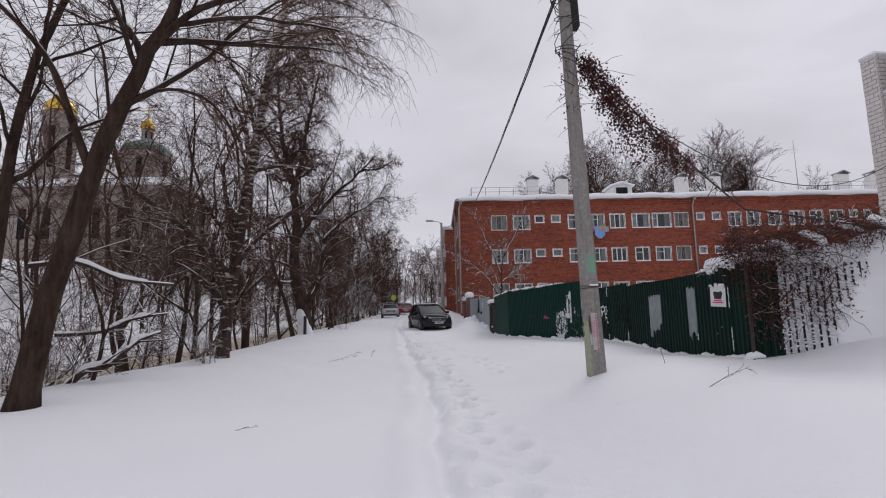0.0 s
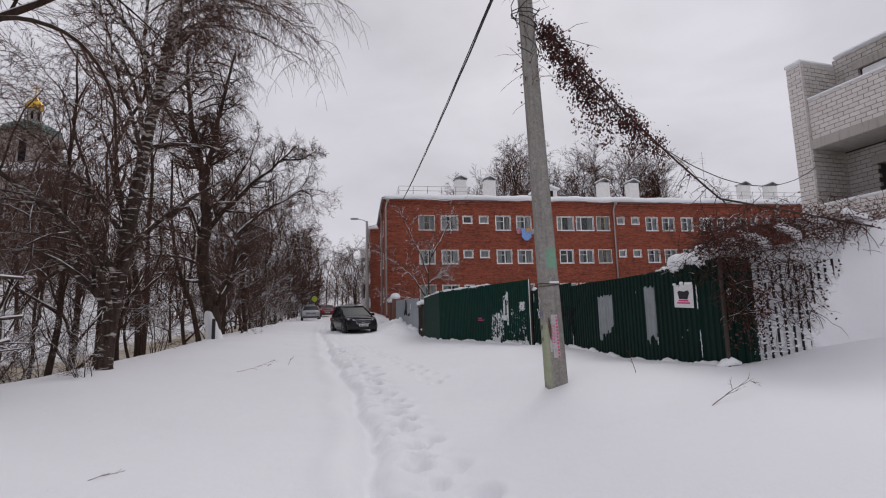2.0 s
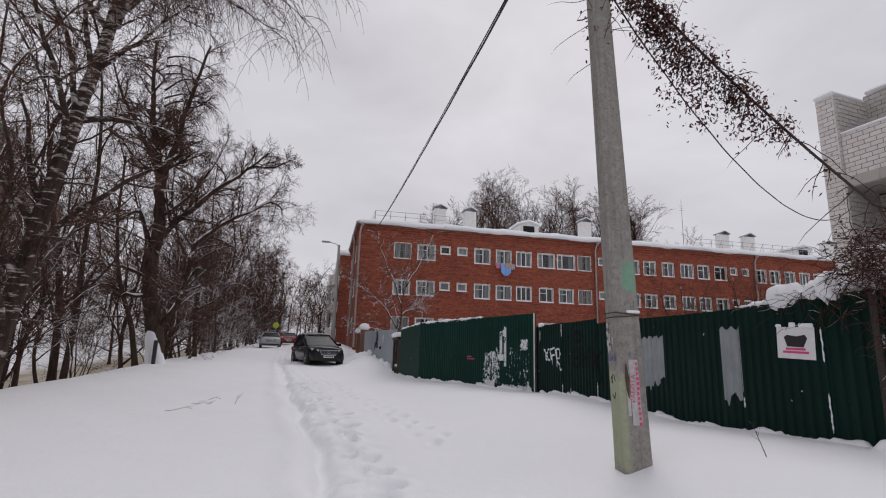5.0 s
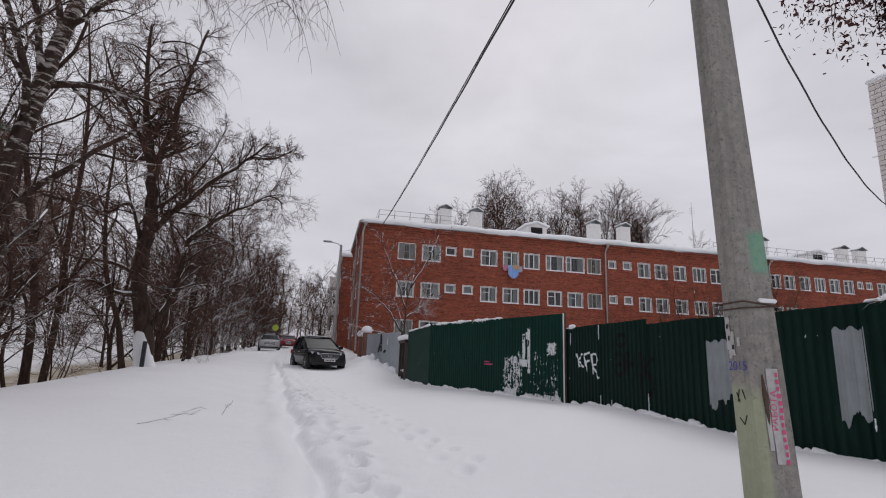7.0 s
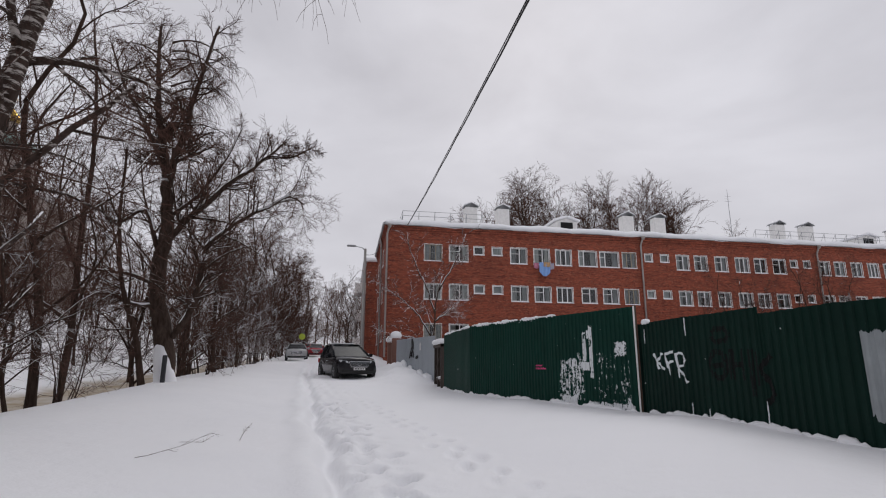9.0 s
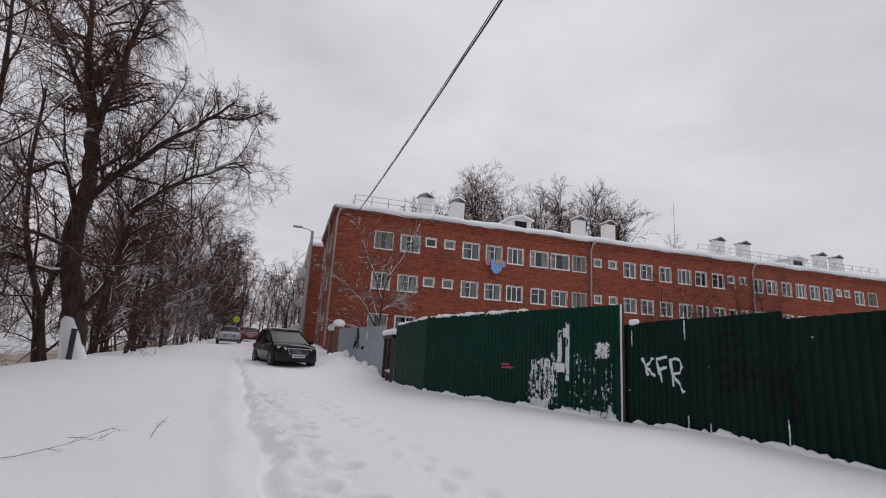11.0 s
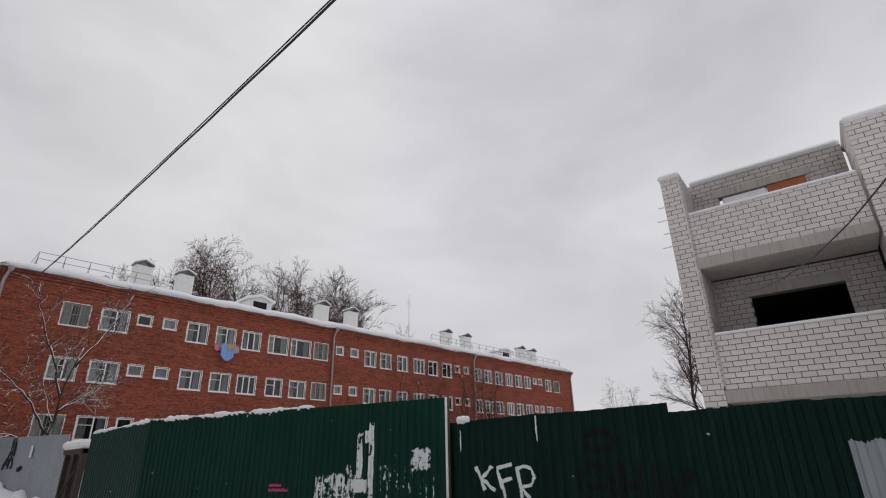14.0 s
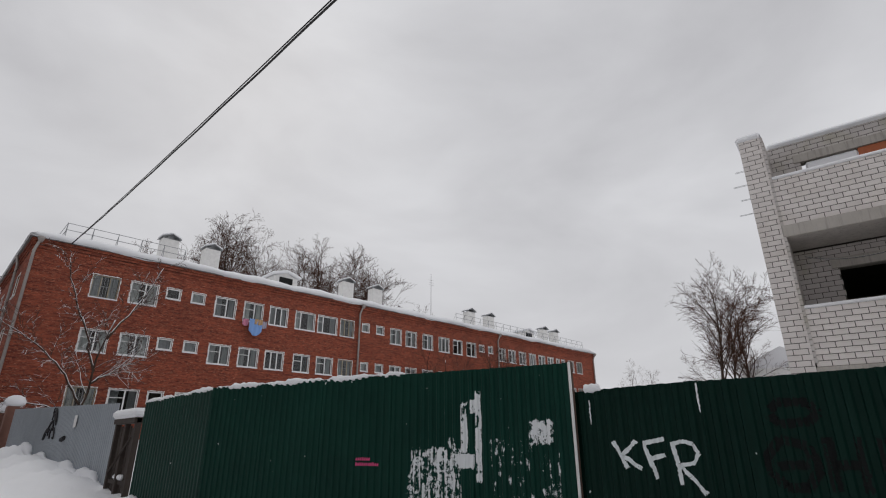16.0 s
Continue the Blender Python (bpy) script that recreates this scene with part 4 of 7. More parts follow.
w_add(sn, -0.02, LEN - 0.01, -0.12, 0.03, 4.172, 4.25, 0.03)
w_add(sn, -0.60, 0.0, -1.5, 0.10, 8.862, 9.02, 0.06)
w_add(sn, 0.0, LEN, REC - 0.35, REC + 0.05, 9.102, 9.26, 0.06)
w_add(sn, LEN + 0.0, LEN + 2.6, REC - 0.3, 0.15, 8.902, 9.08, 0.07)
w_add(sn, LEN + 0.4, LEN + 3.4, 0.12, 3.3, 6.052, 6.25, 0.07)
w_add(sn, OPEN2[0] + 0.1, 1.95, REC - 0.16, REC - 0.004, 8.0, 8.44, 0.04)
for c in sn:
    part("snow_cap", c, SNOW, unfinished, "snow on a ledge")
# protruding brick ties at the free corner
tie = MB()
for k in range(4):
    for q in (-0.42, -0.36):
        w_add(tie, -0.80 - 0.1 * (k % 2), -0.56, q, q + 0.008, 8.2 - k * 0.42, 8.208 - k * 0.42)
part("wall_tie", tie, METAL, unfinished, "steel ties sticking out of the pier")

# ---- the concrete utility pole ----
PX, PY = 3.078, 12.379
pole = thing("utility_pole", "tall leaning concrete utility pole with torn notices", "pole", pose(PX, PY, 0.0))
LEAN_M = Matrix.Identity(4)
LEAN_M[0][2], LEAN_M[1][2] = -0.0202, 0.0302
PZ = 8.4
mb = MB()
secs = [-0.5, 0, 0.7, 1.40, 1.45, 3, 5, PZ]
vs, fs = [], []
for z in secs:
    w = 0.142 - 0.0068 * z
    d = 0.125 - 0.006 * z
    c = 0.028
    for x, y in ((-w, -d + c), (-w + c, -d), (w - c, -d), (w, -d + c), (w * 0.86, d - c), (w * 0.86 - c, d), (-w * 0.86 + c, d), (-w * 0.86, d - c)):
        vs.append(LEAN_M @ Vector((x, y, z)))
for i in range(len(secs) - 1):
    for k in range(8):
        a, b = i * 8 + k, i * 8 + (k + 1) % 8
        fs.append((a, b, b + 8, a + 8))
fs.append(tuple(range((len(secs) - 1) * 8, len(secs) * 8)))
mb.add(vs, fs)
part("shaft", mb, POLE, pole, "weathered grey concrete with a greenish lower part")


def on_pole(u, z, off=0.004):
    """A point on the pole's near face: u from -1 to 1 across."""
    w = 0.142 - 0.0068 * z
    return LEAN_M @ Vector((u * (w - 0.028), -(0.125 - 0.006 * z) - off, z))


mb = MB()
for dz, tilt in ((0.0, 0.012), (0.022, -0.01)):
    ring = []
    for x, y in ((-1.03, -1.03), (1.03, -1.03), (0.9, 1.03), (-0.9, 1.03), (-1.03, -1.03)):
        z = 1.42 + dz + tilt * x
        ring.append(LEAN_M @ Vector((x * 0.134, y * 0.119, z)))
    mb.tube(ring, 0.006, 5)
part("wire_band", mb, RUST, pole, "rusty wire band")
mb = MB()
mb.cbox((-0.02, -0.140, 1.45), (0.125, -0.10, 1.478), 0.012, LEAN_M)
part("snow_cap", mb, SNOW, pole)


def on_left(u, z, off=0.004):
    """A point on the pole's face towards the road: u from -1 (far edge) to 1 (near edge)."""
    w, d = 0.142 - 0.0068 * z, 0.125 - 0.006 * z
    return LEAN_M @ Vector((-w * (0.93 + 0.07 * u) - off, -u * (d - 0.028), z))


def sheet_on_pole(u0, u1, z0, z1, off, curl=0.0, face=on_pole):
    b = MB()
    n = 6
    vs = []
    for j in range(n + 1):
        for i in range(n + 1):
            u, z = u0 + (u1 - u0) * i / n, z0 + (z1 - z0) * j / n
            o = off + curl * (abs(2 * i / n - 1) ** 3) * (0.5 + 0.5 * math.sin(j * 2.1))
            vs.append(face(u, z, o))
    b.add(vs, [(j * (n + 1) + i, j * (n + 1) + i + 1, (j + 1) * (n + 1) + i + 1, (j + 1) * (n + 1) + i) for j in range(n) for i in range(n)])
    return b


TORN_PAPER = plain("torn_paper", (0.44, 0.43, 0.42), 0.95, 0, 0.35, 25)
for u0, u1, z0, z1 in ((-0.95, -0.45, 1.14, 1.36), (-0.5, -0.1, 1.10, 1.26), (-0.8, -0.5, 1.08, 1.15), (0.2, 0.5, 1.16, 1.22)):
    part("notice", sheet_on_pole(u0, u1, z0, z1, 0.003, 0.005, on_left), TORN_PAPER, pole, "torn scrap of pale paper")
part("notice", sheet_on_pole(-0.72, -0.42, 0.52, 0.92, 0.003, 0.004), TORN_PAPER, pole, "torn strip of pale paper")
part("notice", sheet_on_pole(-0.36, 0.50, 0.44, 1.02, 0.003, 0.005), TORN_PAPER, pole, "worn pale notice with pink lettering")


def text_mesh(s, size, mat, m, parent, name="lettering", thick=0.0):
    c = bpy.data.curves.new(name, "FONT")
    c.body, c.size, c.extrude = s, size, thick
    c.align_x, c.align_y = "CENTER", "CENTER"
    tmp = bpy.data.objects.new("tmp_text", c)
    scene.collection.objects.link(tmp)
    dg = bpy.context.evaluated_depsgraph_get()
    me = bpy.data.meshes.new_from_object(tmp.evaluated_get(dg))
    bpy.data.objects.remove(tmp)
    me.materials.clear()
    me.materials.append(mat)
    ob = new(name, me)
    ob.parent = parent
    ob.matrix_basis = m
    return ob


p0 = on_left(0.0, 1.03, 0.009)
text_mesh("2015", 0.085, BLUE_INK, Matrix.Translation(p0) @ pose(0, 0, 0, 90, 0, -90) @ pose(0, 0, 0, 0, -3, 0), pole)
p0 = on_pole(-0.12, 0.76, 0.009)
text_mesh("РАБОТА", 0.062, PINK_INK, Matrix.Translation(p0) @ pose(0, 0, 0, 88, -88, 0), pole)
mb = MB()
rng = random.Random(17)
for k in range(13):
    z = 0.44 + k * 0.044
    u0, u1 = 0.22 + rng.uniform(-0.02, 0.02), 0.44 + rng.uniform(-0.05, 0.03)
    a, b, c, d = on_pole(u0, z, 0.010), on_pole(u1, z, 0.010), on_pole(u1, z + 0.030, 0.010), on_pole(u0, z + 0.026, 0.010)
    mb.add([a, b, c, d], [(0, 1, 2, 3)])
part("print_bar", mb, PINK_INK, pole, "pink unreadable print")
mb = MB()
for u, z, w, h in ((-0.85, 1.28, 0.25, 0.03), (-0.75, 1.20, 0.2, 0.03), (-0.4, 1.14, 0.25, 0.03)):
    mb.add([on_left(u, z, 0.010), on_left(u + w, z, 0.010), on_left(u + w * 1.2, z + h, 0.010), on_left(u + w * 0.3, z + h, 0.010)], [(0, 1, 2, 3)])
for (u0, z0), (u1, z1) in (((-0.5, 0.86), (-0.25, 0.80)), ((-0.45, 0.80), (-0.2, 0.88)), ((0.1, 0.88), (0.35, 0.82)), ((-0.45, 0.70), (0.0, 0.66)), ((0.0, 0.66), (0.3, 0.72))):
    mb.tube([on_left(u0, z0, 0.003), on_left(u1, z1, 0.003)], 0.003, 4)
part("marker_scribble", mb, BLACK_INK, pole, "dark marker scribbles")
mb = MB()
mb.tube([on_pole(-0.62, 0.98, 0.0), on_pole(-0.60, 0.86, 0.0), on_pole(-0.57, 0.74, 0.0), on_pole(-0.52, 0.65, -0.004)], [0.006, 0.020, 0.016, 0.004], 6)
part("gouge", mb, RUST, pole, "dark rusty gouge")
# fittings near the top
mb = MB()
mb.box((0.10, -0.05, 6.05), (0.24, 0.15, 6.65), LEAN_M)
mb.tube([(0.0, 0.0, 6.7), (0.05, 0.0, 6.2), (-0.16, -0.05, 5.9)], 0.012, 5)
part("junction_box", mb, RUBBER, pole, "black cable box")
mb = MB()
rr = random.Random(5)
for k in range(16):
    a0 = rr.uniform(0, 6.28)
    r = rr.uniform(0.14, 0.24)
    zc = rr.uniform(5.2, 6.9)
    mb.tube([LEAN_M @ Vector((0.0 + r * math.cos(a0 + t * 0.7), r * math.sin(a0 + t * 0.7) * 0.9, zc + 0.12 * t * math.sin(a0))) for t in range(9)], 0.007, 4)
part("cable_loop", mb, CABLE, pole, "loops of black cable")

# overhead cables
def cable(name, pts, r, label, sag=0.0, n=24, wave=0.0):
    a, b = Vector(pts[0]), Vector(pts[1])
    line = []
    for k in range(n + 1):
        s = k / n
        q = a.lerp(b, s)
        q.z -= sag * 4 * s * (1 - s)
        q.x += wave * math.sin(s * 60)
        line.append(q)
    c = MB()
    c.tube(line, r, 6)
    return tagged(part(name, c, CABLE, None, smooth=True), label, "cable")


cable("overhead_cable", ((3.046, 12.6, 7.197), (4.316, BY0 + 0.3, 11.79)), 0.022, "black overhead cable from the pole to the brick block", 0.244, 60, 0.005)
cable("overhead_cable", ((3.03, 12.6, 7.24), (4.31, BY0 + 0.3, 11.82)), 0.013, "thin black overhead cable from the pole to the brick block", 0.205, 60)
cable("overhead_cable", ((2.97, 12.55, 5.35), (14.05, 18.7, 5.3)), 0.010, "slack black cable from the pole to the unfinished building", 1.35, 40, 0.008)

# ---- fences ----
def profile(s, pitch=0.125, depth=0.022):
    """Depth of a trapezoid sheet at distance s along it."""
    q = (s % pitch) / pitch
    if q < 0.36:
        return depth
    if q < 0.48:
        return depth * (0.48 - q) / 0.12
    if q < 0.88:
        return 0.0
    return depth * (q - 0.88) / 0.12


def sheet(p0, p1, zb0, zb1, zt0, zt1, parent, mat, off=0.0, pitch=0.125, name="sheet", label="", fray=0.0):
    """A corrugated sheet from p0 to p1; ribs stand out to the right of the way."""
    p0, p1 = Vector((*p0, 0)), Vector((*p1, 0))
    d = p1 - p0
    ln = d.length
    d.normalize()
    nrm = Vector((d.y, -d.x, 0))
    stops = [0.0]
    k = 0
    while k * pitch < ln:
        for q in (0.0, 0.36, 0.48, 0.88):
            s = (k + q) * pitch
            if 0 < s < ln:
                stops.append(s)
        k += 1
    stops.append(ln)
    rng = random.Random(int(ln * 100 + p0.y * 13))
    vs, fs = [], []
    for s in stops:
        u = s / ln
        o = profile(s, pitch) + off
        q = p0 + d * s + nrm * o
        fr = fray * rng.uniform(-1, 1)
        vs += [(q.x, q.y, zb0 + (zb1 - zb0) * u + fr), (q.x, q.y, zt0 + (zt1 - zt0) * u + fr)]
        q = p0 + d * s + nrm * (o - 0.004)
        vs += [(q.x, q.y, zb0 + (zb1 - zb0) * u + fr), (q.x, q.y, zt0 + (zt1 - zt0) * u + fr)]
    for i in range(len(stops) - 1):
        a, b = 4 * i, 4 * i + 4
        fs += [(a, b, b + 1, a + 1), (a + 2, a + 3, b + 3, b + 2), (a + 1, b + 1, b + 3, a + 3), (a, a + 2, b + 2, b)]
    e = 4 * (len(stops) - 1)
    fs += [(0, 1, 3, 2), (e, e + 2, e + 3, e + 1)]
    b = MB()
    b.add(vs, fs)
    return part(name, b, mat, parent, label)


green_fence = thing("metal_fence", "dark green corrugated steel fence with pale repainted patches", "fence")
F0, F1 = Vector((5.27, 11.75)), Vector((5.35, 19.70))


def fx(y):
    return F0.x + (F1.x - F0.x) * (y - F0.y) / (F1.y - F0.y)


# ribs face the road, so the run goes from the far end to the near end
edges = [(19.70, 18.48, 1.785, 1.80), (18.48, 18.06, 1.795, 1.79), (18.06, 16.96, 1.785, 1.79), (16.96, 15.80, 1.70, 1.72), (15.80, 14.65, 1.71, 1.69), (14.65, 13.42, 1.69, 1.69), (13.42, 12.30, 1.69, 1.72), (12.30, 11.75, 1.72, 1.74)]
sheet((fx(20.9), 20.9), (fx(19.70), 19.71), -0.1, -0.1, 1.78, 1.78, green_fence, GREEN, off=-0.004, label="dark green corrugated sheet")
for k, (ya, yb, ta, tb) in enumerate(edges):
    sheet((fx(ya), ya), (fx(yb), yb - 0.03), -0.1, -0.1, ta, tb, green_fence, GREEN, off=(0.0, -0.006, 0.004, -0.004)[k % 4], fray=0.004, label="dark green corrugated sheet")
mb = MB()
for y in (18.2, 15.5, 13.4, 12.2):
    mb.box((fx(y) + 0.03, y - 0.03, -0.2), (fx(y) + 0.09, y + 0.03, 1.66))
for z in (0.6, 1.45):
    mb.box((fx(19.5) + 0.002, 11.8, z), (fx(19.5) + 0.027, 19.6, z + 0.04), None)
part("fence_frame", mb, RUST, green_fence)


def ribbon(strokes, y_of, mat, width, name, label, off=0.006, parent=None, jag=0.0):
    """Sprayed strokes that follow the ribs of the long fence; strokes in (distance from the far end, height)."""
    b = MB()
    rng = random.Random(2)
    far = Vector((fx(19.70), 19.70, 0))
    run = Vector((fx(18.48) - fx(19.70), 18.48 - 19.70, 0)).normalized()
    nrm = Vector((run.y, -run.x, 0))
    base = y_of
    for st in strokes:
        for (s0, z0), (s1, z1) in zip(st, st[1:]):
            n = max(2, int(math.hypot(s1 - s0, z1 - z0) / 0.015))
            rows = []
            dx, dz = s1 - s0, z1 - z0
            ll = math.hypot(dx, dz) or 1
            px, pz = -dz / ll, dx / ll
            for i in range(n + 1):
                u = i / n
                row = []
                for w in (-1, -0.33, 0.33, 1):
                    s = s0 + dx * u + px * w * width / 2 + rng.uniform(-jag, jag)
                    z = z0 + dz * u + pz * w * width / 2 + rng.uniform(-jag, jag)
                    sheet_start = base(s)
                    q = far + run * s + nrm * (profile(s - sheet_start) + off)
                    row.append((q.x, q.y, z))
                rows.append(row)
            vs = [p for r in rows for p in r]
            fs = [(4 * i + k, 4 * i + k + 1, 4 * i + 5 + k, 4 * i + 4 + k) for i in range(n) for k in range(3)]
            b.add(vs, fs)
    return part(name, b, mat, parent or green_fence, label)


STARTS = [19.70 - e[0] for e in edges]


def start_of(s):
    return max([q for q in STARTS if q <= s + 1e-6] or [0.0])


def letter(strokes, width, label):
    """One sprayed letter: a dense core, and thinner overspray beside it."""
    ribbon(strokes, start_of, SPRAY_WHITE, width, "letter", label, jag=0.005)


letter([[(0.29, 1.245), (0.43, 0.985)], [(0.55, 1.25), (0.38, 1.11), (0.58, 0.985)]], 0.042, "white sprayed letter K")
letter([[(0.63, 1.22), (0.73, 0.90)], [(0.62, 1.225), (0.84, 1.265)], [(0.68, 1.075), (0.83, 1.12)]], 0.042, "white sprayed letter F")
letter([[(0.92, 1.225), (0.95, 1.04), (0.96, 0.855)], [(0.91, 1.215), (1.02, 1.245), (1.12, 1.215), (1.16, 1.14), (1.11, 1.05), (0.97, 1.03)], [(0.97, 1.03), (1.06, 0.93), (1.18, 0.785)]], 0.037, "white sprayed letter R")
FADED = [[(1.83, 1.50), (1.90, 1.56), (2.12, 1.55), (2.18, 1.46), (2.10, 1.39), (1.88, 1.38), (1.82, 1.46)],
         [(1.74, 1.12), (1.86, 1.26), (2.05, 1.20), (2.10, 1.02), (2.00, 0.88), (1.84, 0.88), (1.74, 1.0), (1.74, 1.14)], [(1.80, 1.04), (2.04, 1.06)],
         [(2.20, 1.27), (2.19, 0.86)], [(2.20, 1.06), (2.40, 1.06)], [(2.41, 1.27), (2.40, 0.86)], [(2.56, 1.26), (2.54, 0.66)],
         [(2.66, 1.22), (2.66, 0.80)], [(2.90, 1.18), (2.68, 1.00), (2.84, 0.84), (2.88, 0.68), (2.74, 0.58)]]
ribbon(FADED, start_of, FADED_SPRAY, 0.075, "graffiti", "faded black sprayed scrawl", jag=0.006)


def pale_patch(y0, y1, z0, z1, tail):
    """A ragged unpainted area that follows the ribs."""
    rng = random.Random(int(y0 * 10))
    far = Vector((fx(19.70), 19.70, 0))
    run = Vector((fx(18.48) - fx(19.70), 18.48 - 19.70, 0)).normalized()
    nrm = Vector((run.y, -run.x, 0))
    b = MB()
    s0, s1 = 19.70 - y1, 19.70 - y0
    n = int((s1 - s0) / 0.012)
    vs = []
    for i in range(n + 1):
        s = s0 + (s1 - s0) * i / n
        q = far + run * s + nrm * (profile(s - start_of(s)) + 0.005)
        u = i / n
        zlo = z0 + tail * (u if tail > 0 else (u - 1)) + 0.05 * math.sin(s * 31) + 0.05 * rng.random()
        zhi = z1 + 0.018 * math.sin(s * 40) + 0.03 * rng.random()
        vs += [(q.x, q.y, zlo), (q.x, q.y, (zlo + zhi) / 2), (q.x, q.y, zhi)]
    b.add(vs, [(3 * i + k, 3 * i + 3 + k, 3 * i + 4 + k, 3 * i + 1 + k) for i in range(n) for k in range(2)])
    part("bare_patch", b, UNPAINTED, green_fence, "pale grey unpainted patch")


pale_patch(14.94, 15.60, 0.50, 1.375, 0.24)
pale_patch(13.40, 13.73, 0.52, 1.44, 0.12)
for y, z0, z1 in ((18.46, 1.50, 1.78), (18.44, 0.34, 0.50), (18.05, 0.30, 0.44), (16.94, 0.32, 0.62), (19.64, 1.42, 1.68), (13.40, 0.5, 0.62), (12.28, 0.36, 0.75), (12.29, 1.05, 1.40)):
    rng = random.Random(int(y * 100 + z0 * 10))
    mb = MB()
    n = 14
    mb.tube([(fx(y) - 0.028 + rng.uniform(-0.003, 0.003), y + rng.uniform(-0.004, 0.004), z0 + (z1 - z0) * k / n) for k in range(n + 1)], [0.002] + [rng.uniform(0.003, 0.012) for k in range(n - 1)] + [0.002], 5)
    part("seam_snow", mb, SNOW, green_fence, "snow caught in a sheet joint", smooth=True)
# notice on the fence
sign = thing("fence_notice", "white notice with a dark picture on the green fence", "sign", pose(fx(12.60) - 0.034, 12.60, 1.25, 0, 0, -90) @ Matrix.Rotation(radians(3), 4, "Y"))
mb = MB()
mb.cbox((-0.235, -0.004, -0.17), (0.235, 0.0, 0.17), 0.0015)
part("board", mb, PAPER, sign)
mb = MB()
mb.add([(-0.14, -0.0065, 0.06), (-0.10, -0.0065, -0.04), (0.10, -0.0065, -0.045), (0.15, -0.0065, 0.05), (0.12, -0.0065, 0.09), (0.02, -0.0065, 0.07), (-0.10, -0.0065, 0.085)], [(0, 1, 2, 3, 4, 5, 6)])
part("picture", mb, BLACK_INK, sign, "dark printed picture")
mb = MB()
for z, w in ((-0.065, 0.12), (-0.10, 0.16)):
    mb.box((-w, -0.0075, z - 0.012), (w, -0.0045, z + 0.012))
part("print_bar", mb, PINK_INK, sign, "pink unreadable print")
mb = MB()
for x0, x1, h in ((-0.235, -0.16, 0.03), (-0.06, 0.02, 0.05), (0.06, 0.235, 0.04)):
    mb.cbox((x0, -0.03, 0.165), (x1, 0.0, 0.17 + h), 0.012)
part("snow_cap", mb, SNOW, sign, "snow clinging to the board's top")

# the double-wide gate leaf that stands proud, its paint flaking
gate = thing("metal_gate", "dark green corrugated gate with white flaked paint", "gate")
GA, GB = (3.55, 25.68), (5.25, 19.82)
gl_n = 5
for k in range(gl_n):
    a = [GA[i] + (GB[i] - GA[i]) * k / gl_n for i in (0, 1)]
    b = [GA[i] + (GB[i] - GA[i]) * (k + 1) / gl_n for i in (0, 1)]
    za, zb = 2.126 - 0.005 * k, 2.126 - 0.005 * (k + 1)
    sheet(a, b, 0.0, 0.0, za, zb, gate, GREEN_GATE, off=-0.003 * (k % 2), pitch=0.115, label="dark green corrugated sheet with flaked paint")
mb = MB()
mb.cbox((GB[0] - 0.014, GB[1] - 0.02, 0.0), (GB[0] + 0.008, GB[1] + 0.012, 2.11), 0.005)
part("edge_post", mb, PLASTER, gate, "pale weathered edge post")
mb = MB()
mb.box((GB[0] + 0.012, GB[1] - 0.02, 0.0), (GB[0] + 0.045, GB[1] + 0.05, 2.12))
part("rusty_post", mb, RUST, gate)
mb = MB()
gdir = Vector((GB[0] - GA[0], GB[1] - GA[1], 0)).normalized()
gnrm = Vector((gdir.y, -gdir.x, 0))
rng = random.Random(31)
for z, n in ((1.02, 7), (0.955, 11)):
    for k in range(n):
        q = Vector((GA[0], GA[1], z)) + gdir * (3.10 + 0.035 * k) + gnrm * 0.027
        mb.add([q, q + gdir * 0.026, q + gdir * 0.026 + Vector((0, 0, 0.04)), q + Vector((0, 0, rng.uniform(0.02, 0.05)))], [(0, 1, 2, 3)])
part("sprayed_mark", mb, PINK_INK, gate, "small pink unreadable stencil")
short = thing("metal_fence", "short dark green corrugated fence panel beside the gate", "fence")
SA = (3.24, 28.05)
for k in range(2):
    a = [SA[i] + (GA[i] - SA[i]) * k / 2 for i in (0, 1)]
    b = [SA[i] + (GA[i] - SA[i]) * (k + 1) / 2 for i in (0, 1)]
    sheet(a, b, 0.1, 0.1, 1.99 + 0.065 * k, 2.055 + 0.065 * k, short, GREEN_SHORT_LIT, off=-0.004 * k, pitch=0.10)


def snow_ridge(pts, r, name="snow_ridge", label="snow lying along the top of the fence", seed=1, h=1.0):
    """Snow along an edge, uneven and rounded, with gaps."""
    b = MB()
    rng = random.Random(seed)
    n = len(pts)
    rad = []
    for k in range(n):
        rad.append(max(0.012, r * (0.7 + 0.35 * math.sin(k * 0.37 + seed) + 0.2 * math.sin(k * 0.9 + 2 * seed) + 0.14 * rng.random()) * h))
    rad[0] = rad[-1] = 0.01
    b.tube(pts, rad, 8)
    return tagged(part(name, b, SNOW, None, smooth=True), label, "snow")


def along(a, b, za, zb, n, seed):
    rng = random.Random(seed)
    return [(a[0] + (b[0] - a[0]) * k / n, a[1] + (b[1] - a[1]) * k / n, za + (zb - za) * k / n + rng.uniform(-0.01, 0.02)) for k in range(n + 1)]


snow_ridge(along((3.57, 25.6), (4.63, 22.0), 2.12, 2.11, 60, 3), 0.042, seed=4)
snow_ridge(along(SA, GA, 2.0, 2.12, 26, 5), 0.035, seed=6)
snow_ridge(along((5.36, 19.72), (5.34, 19.5), 1.79, 1.79, 6, 5), 0.06, seed=8)
snow_ridge(along((5.31, 13.4), (5.30, 12.95), 1.69, 1.72, 16, 5), 0.035, seed=10)
snow_ridge(along((5.34, 12.95), (5.33, 11.85), 1.73, 1.83, 34, 5), 0.15, seed=12)
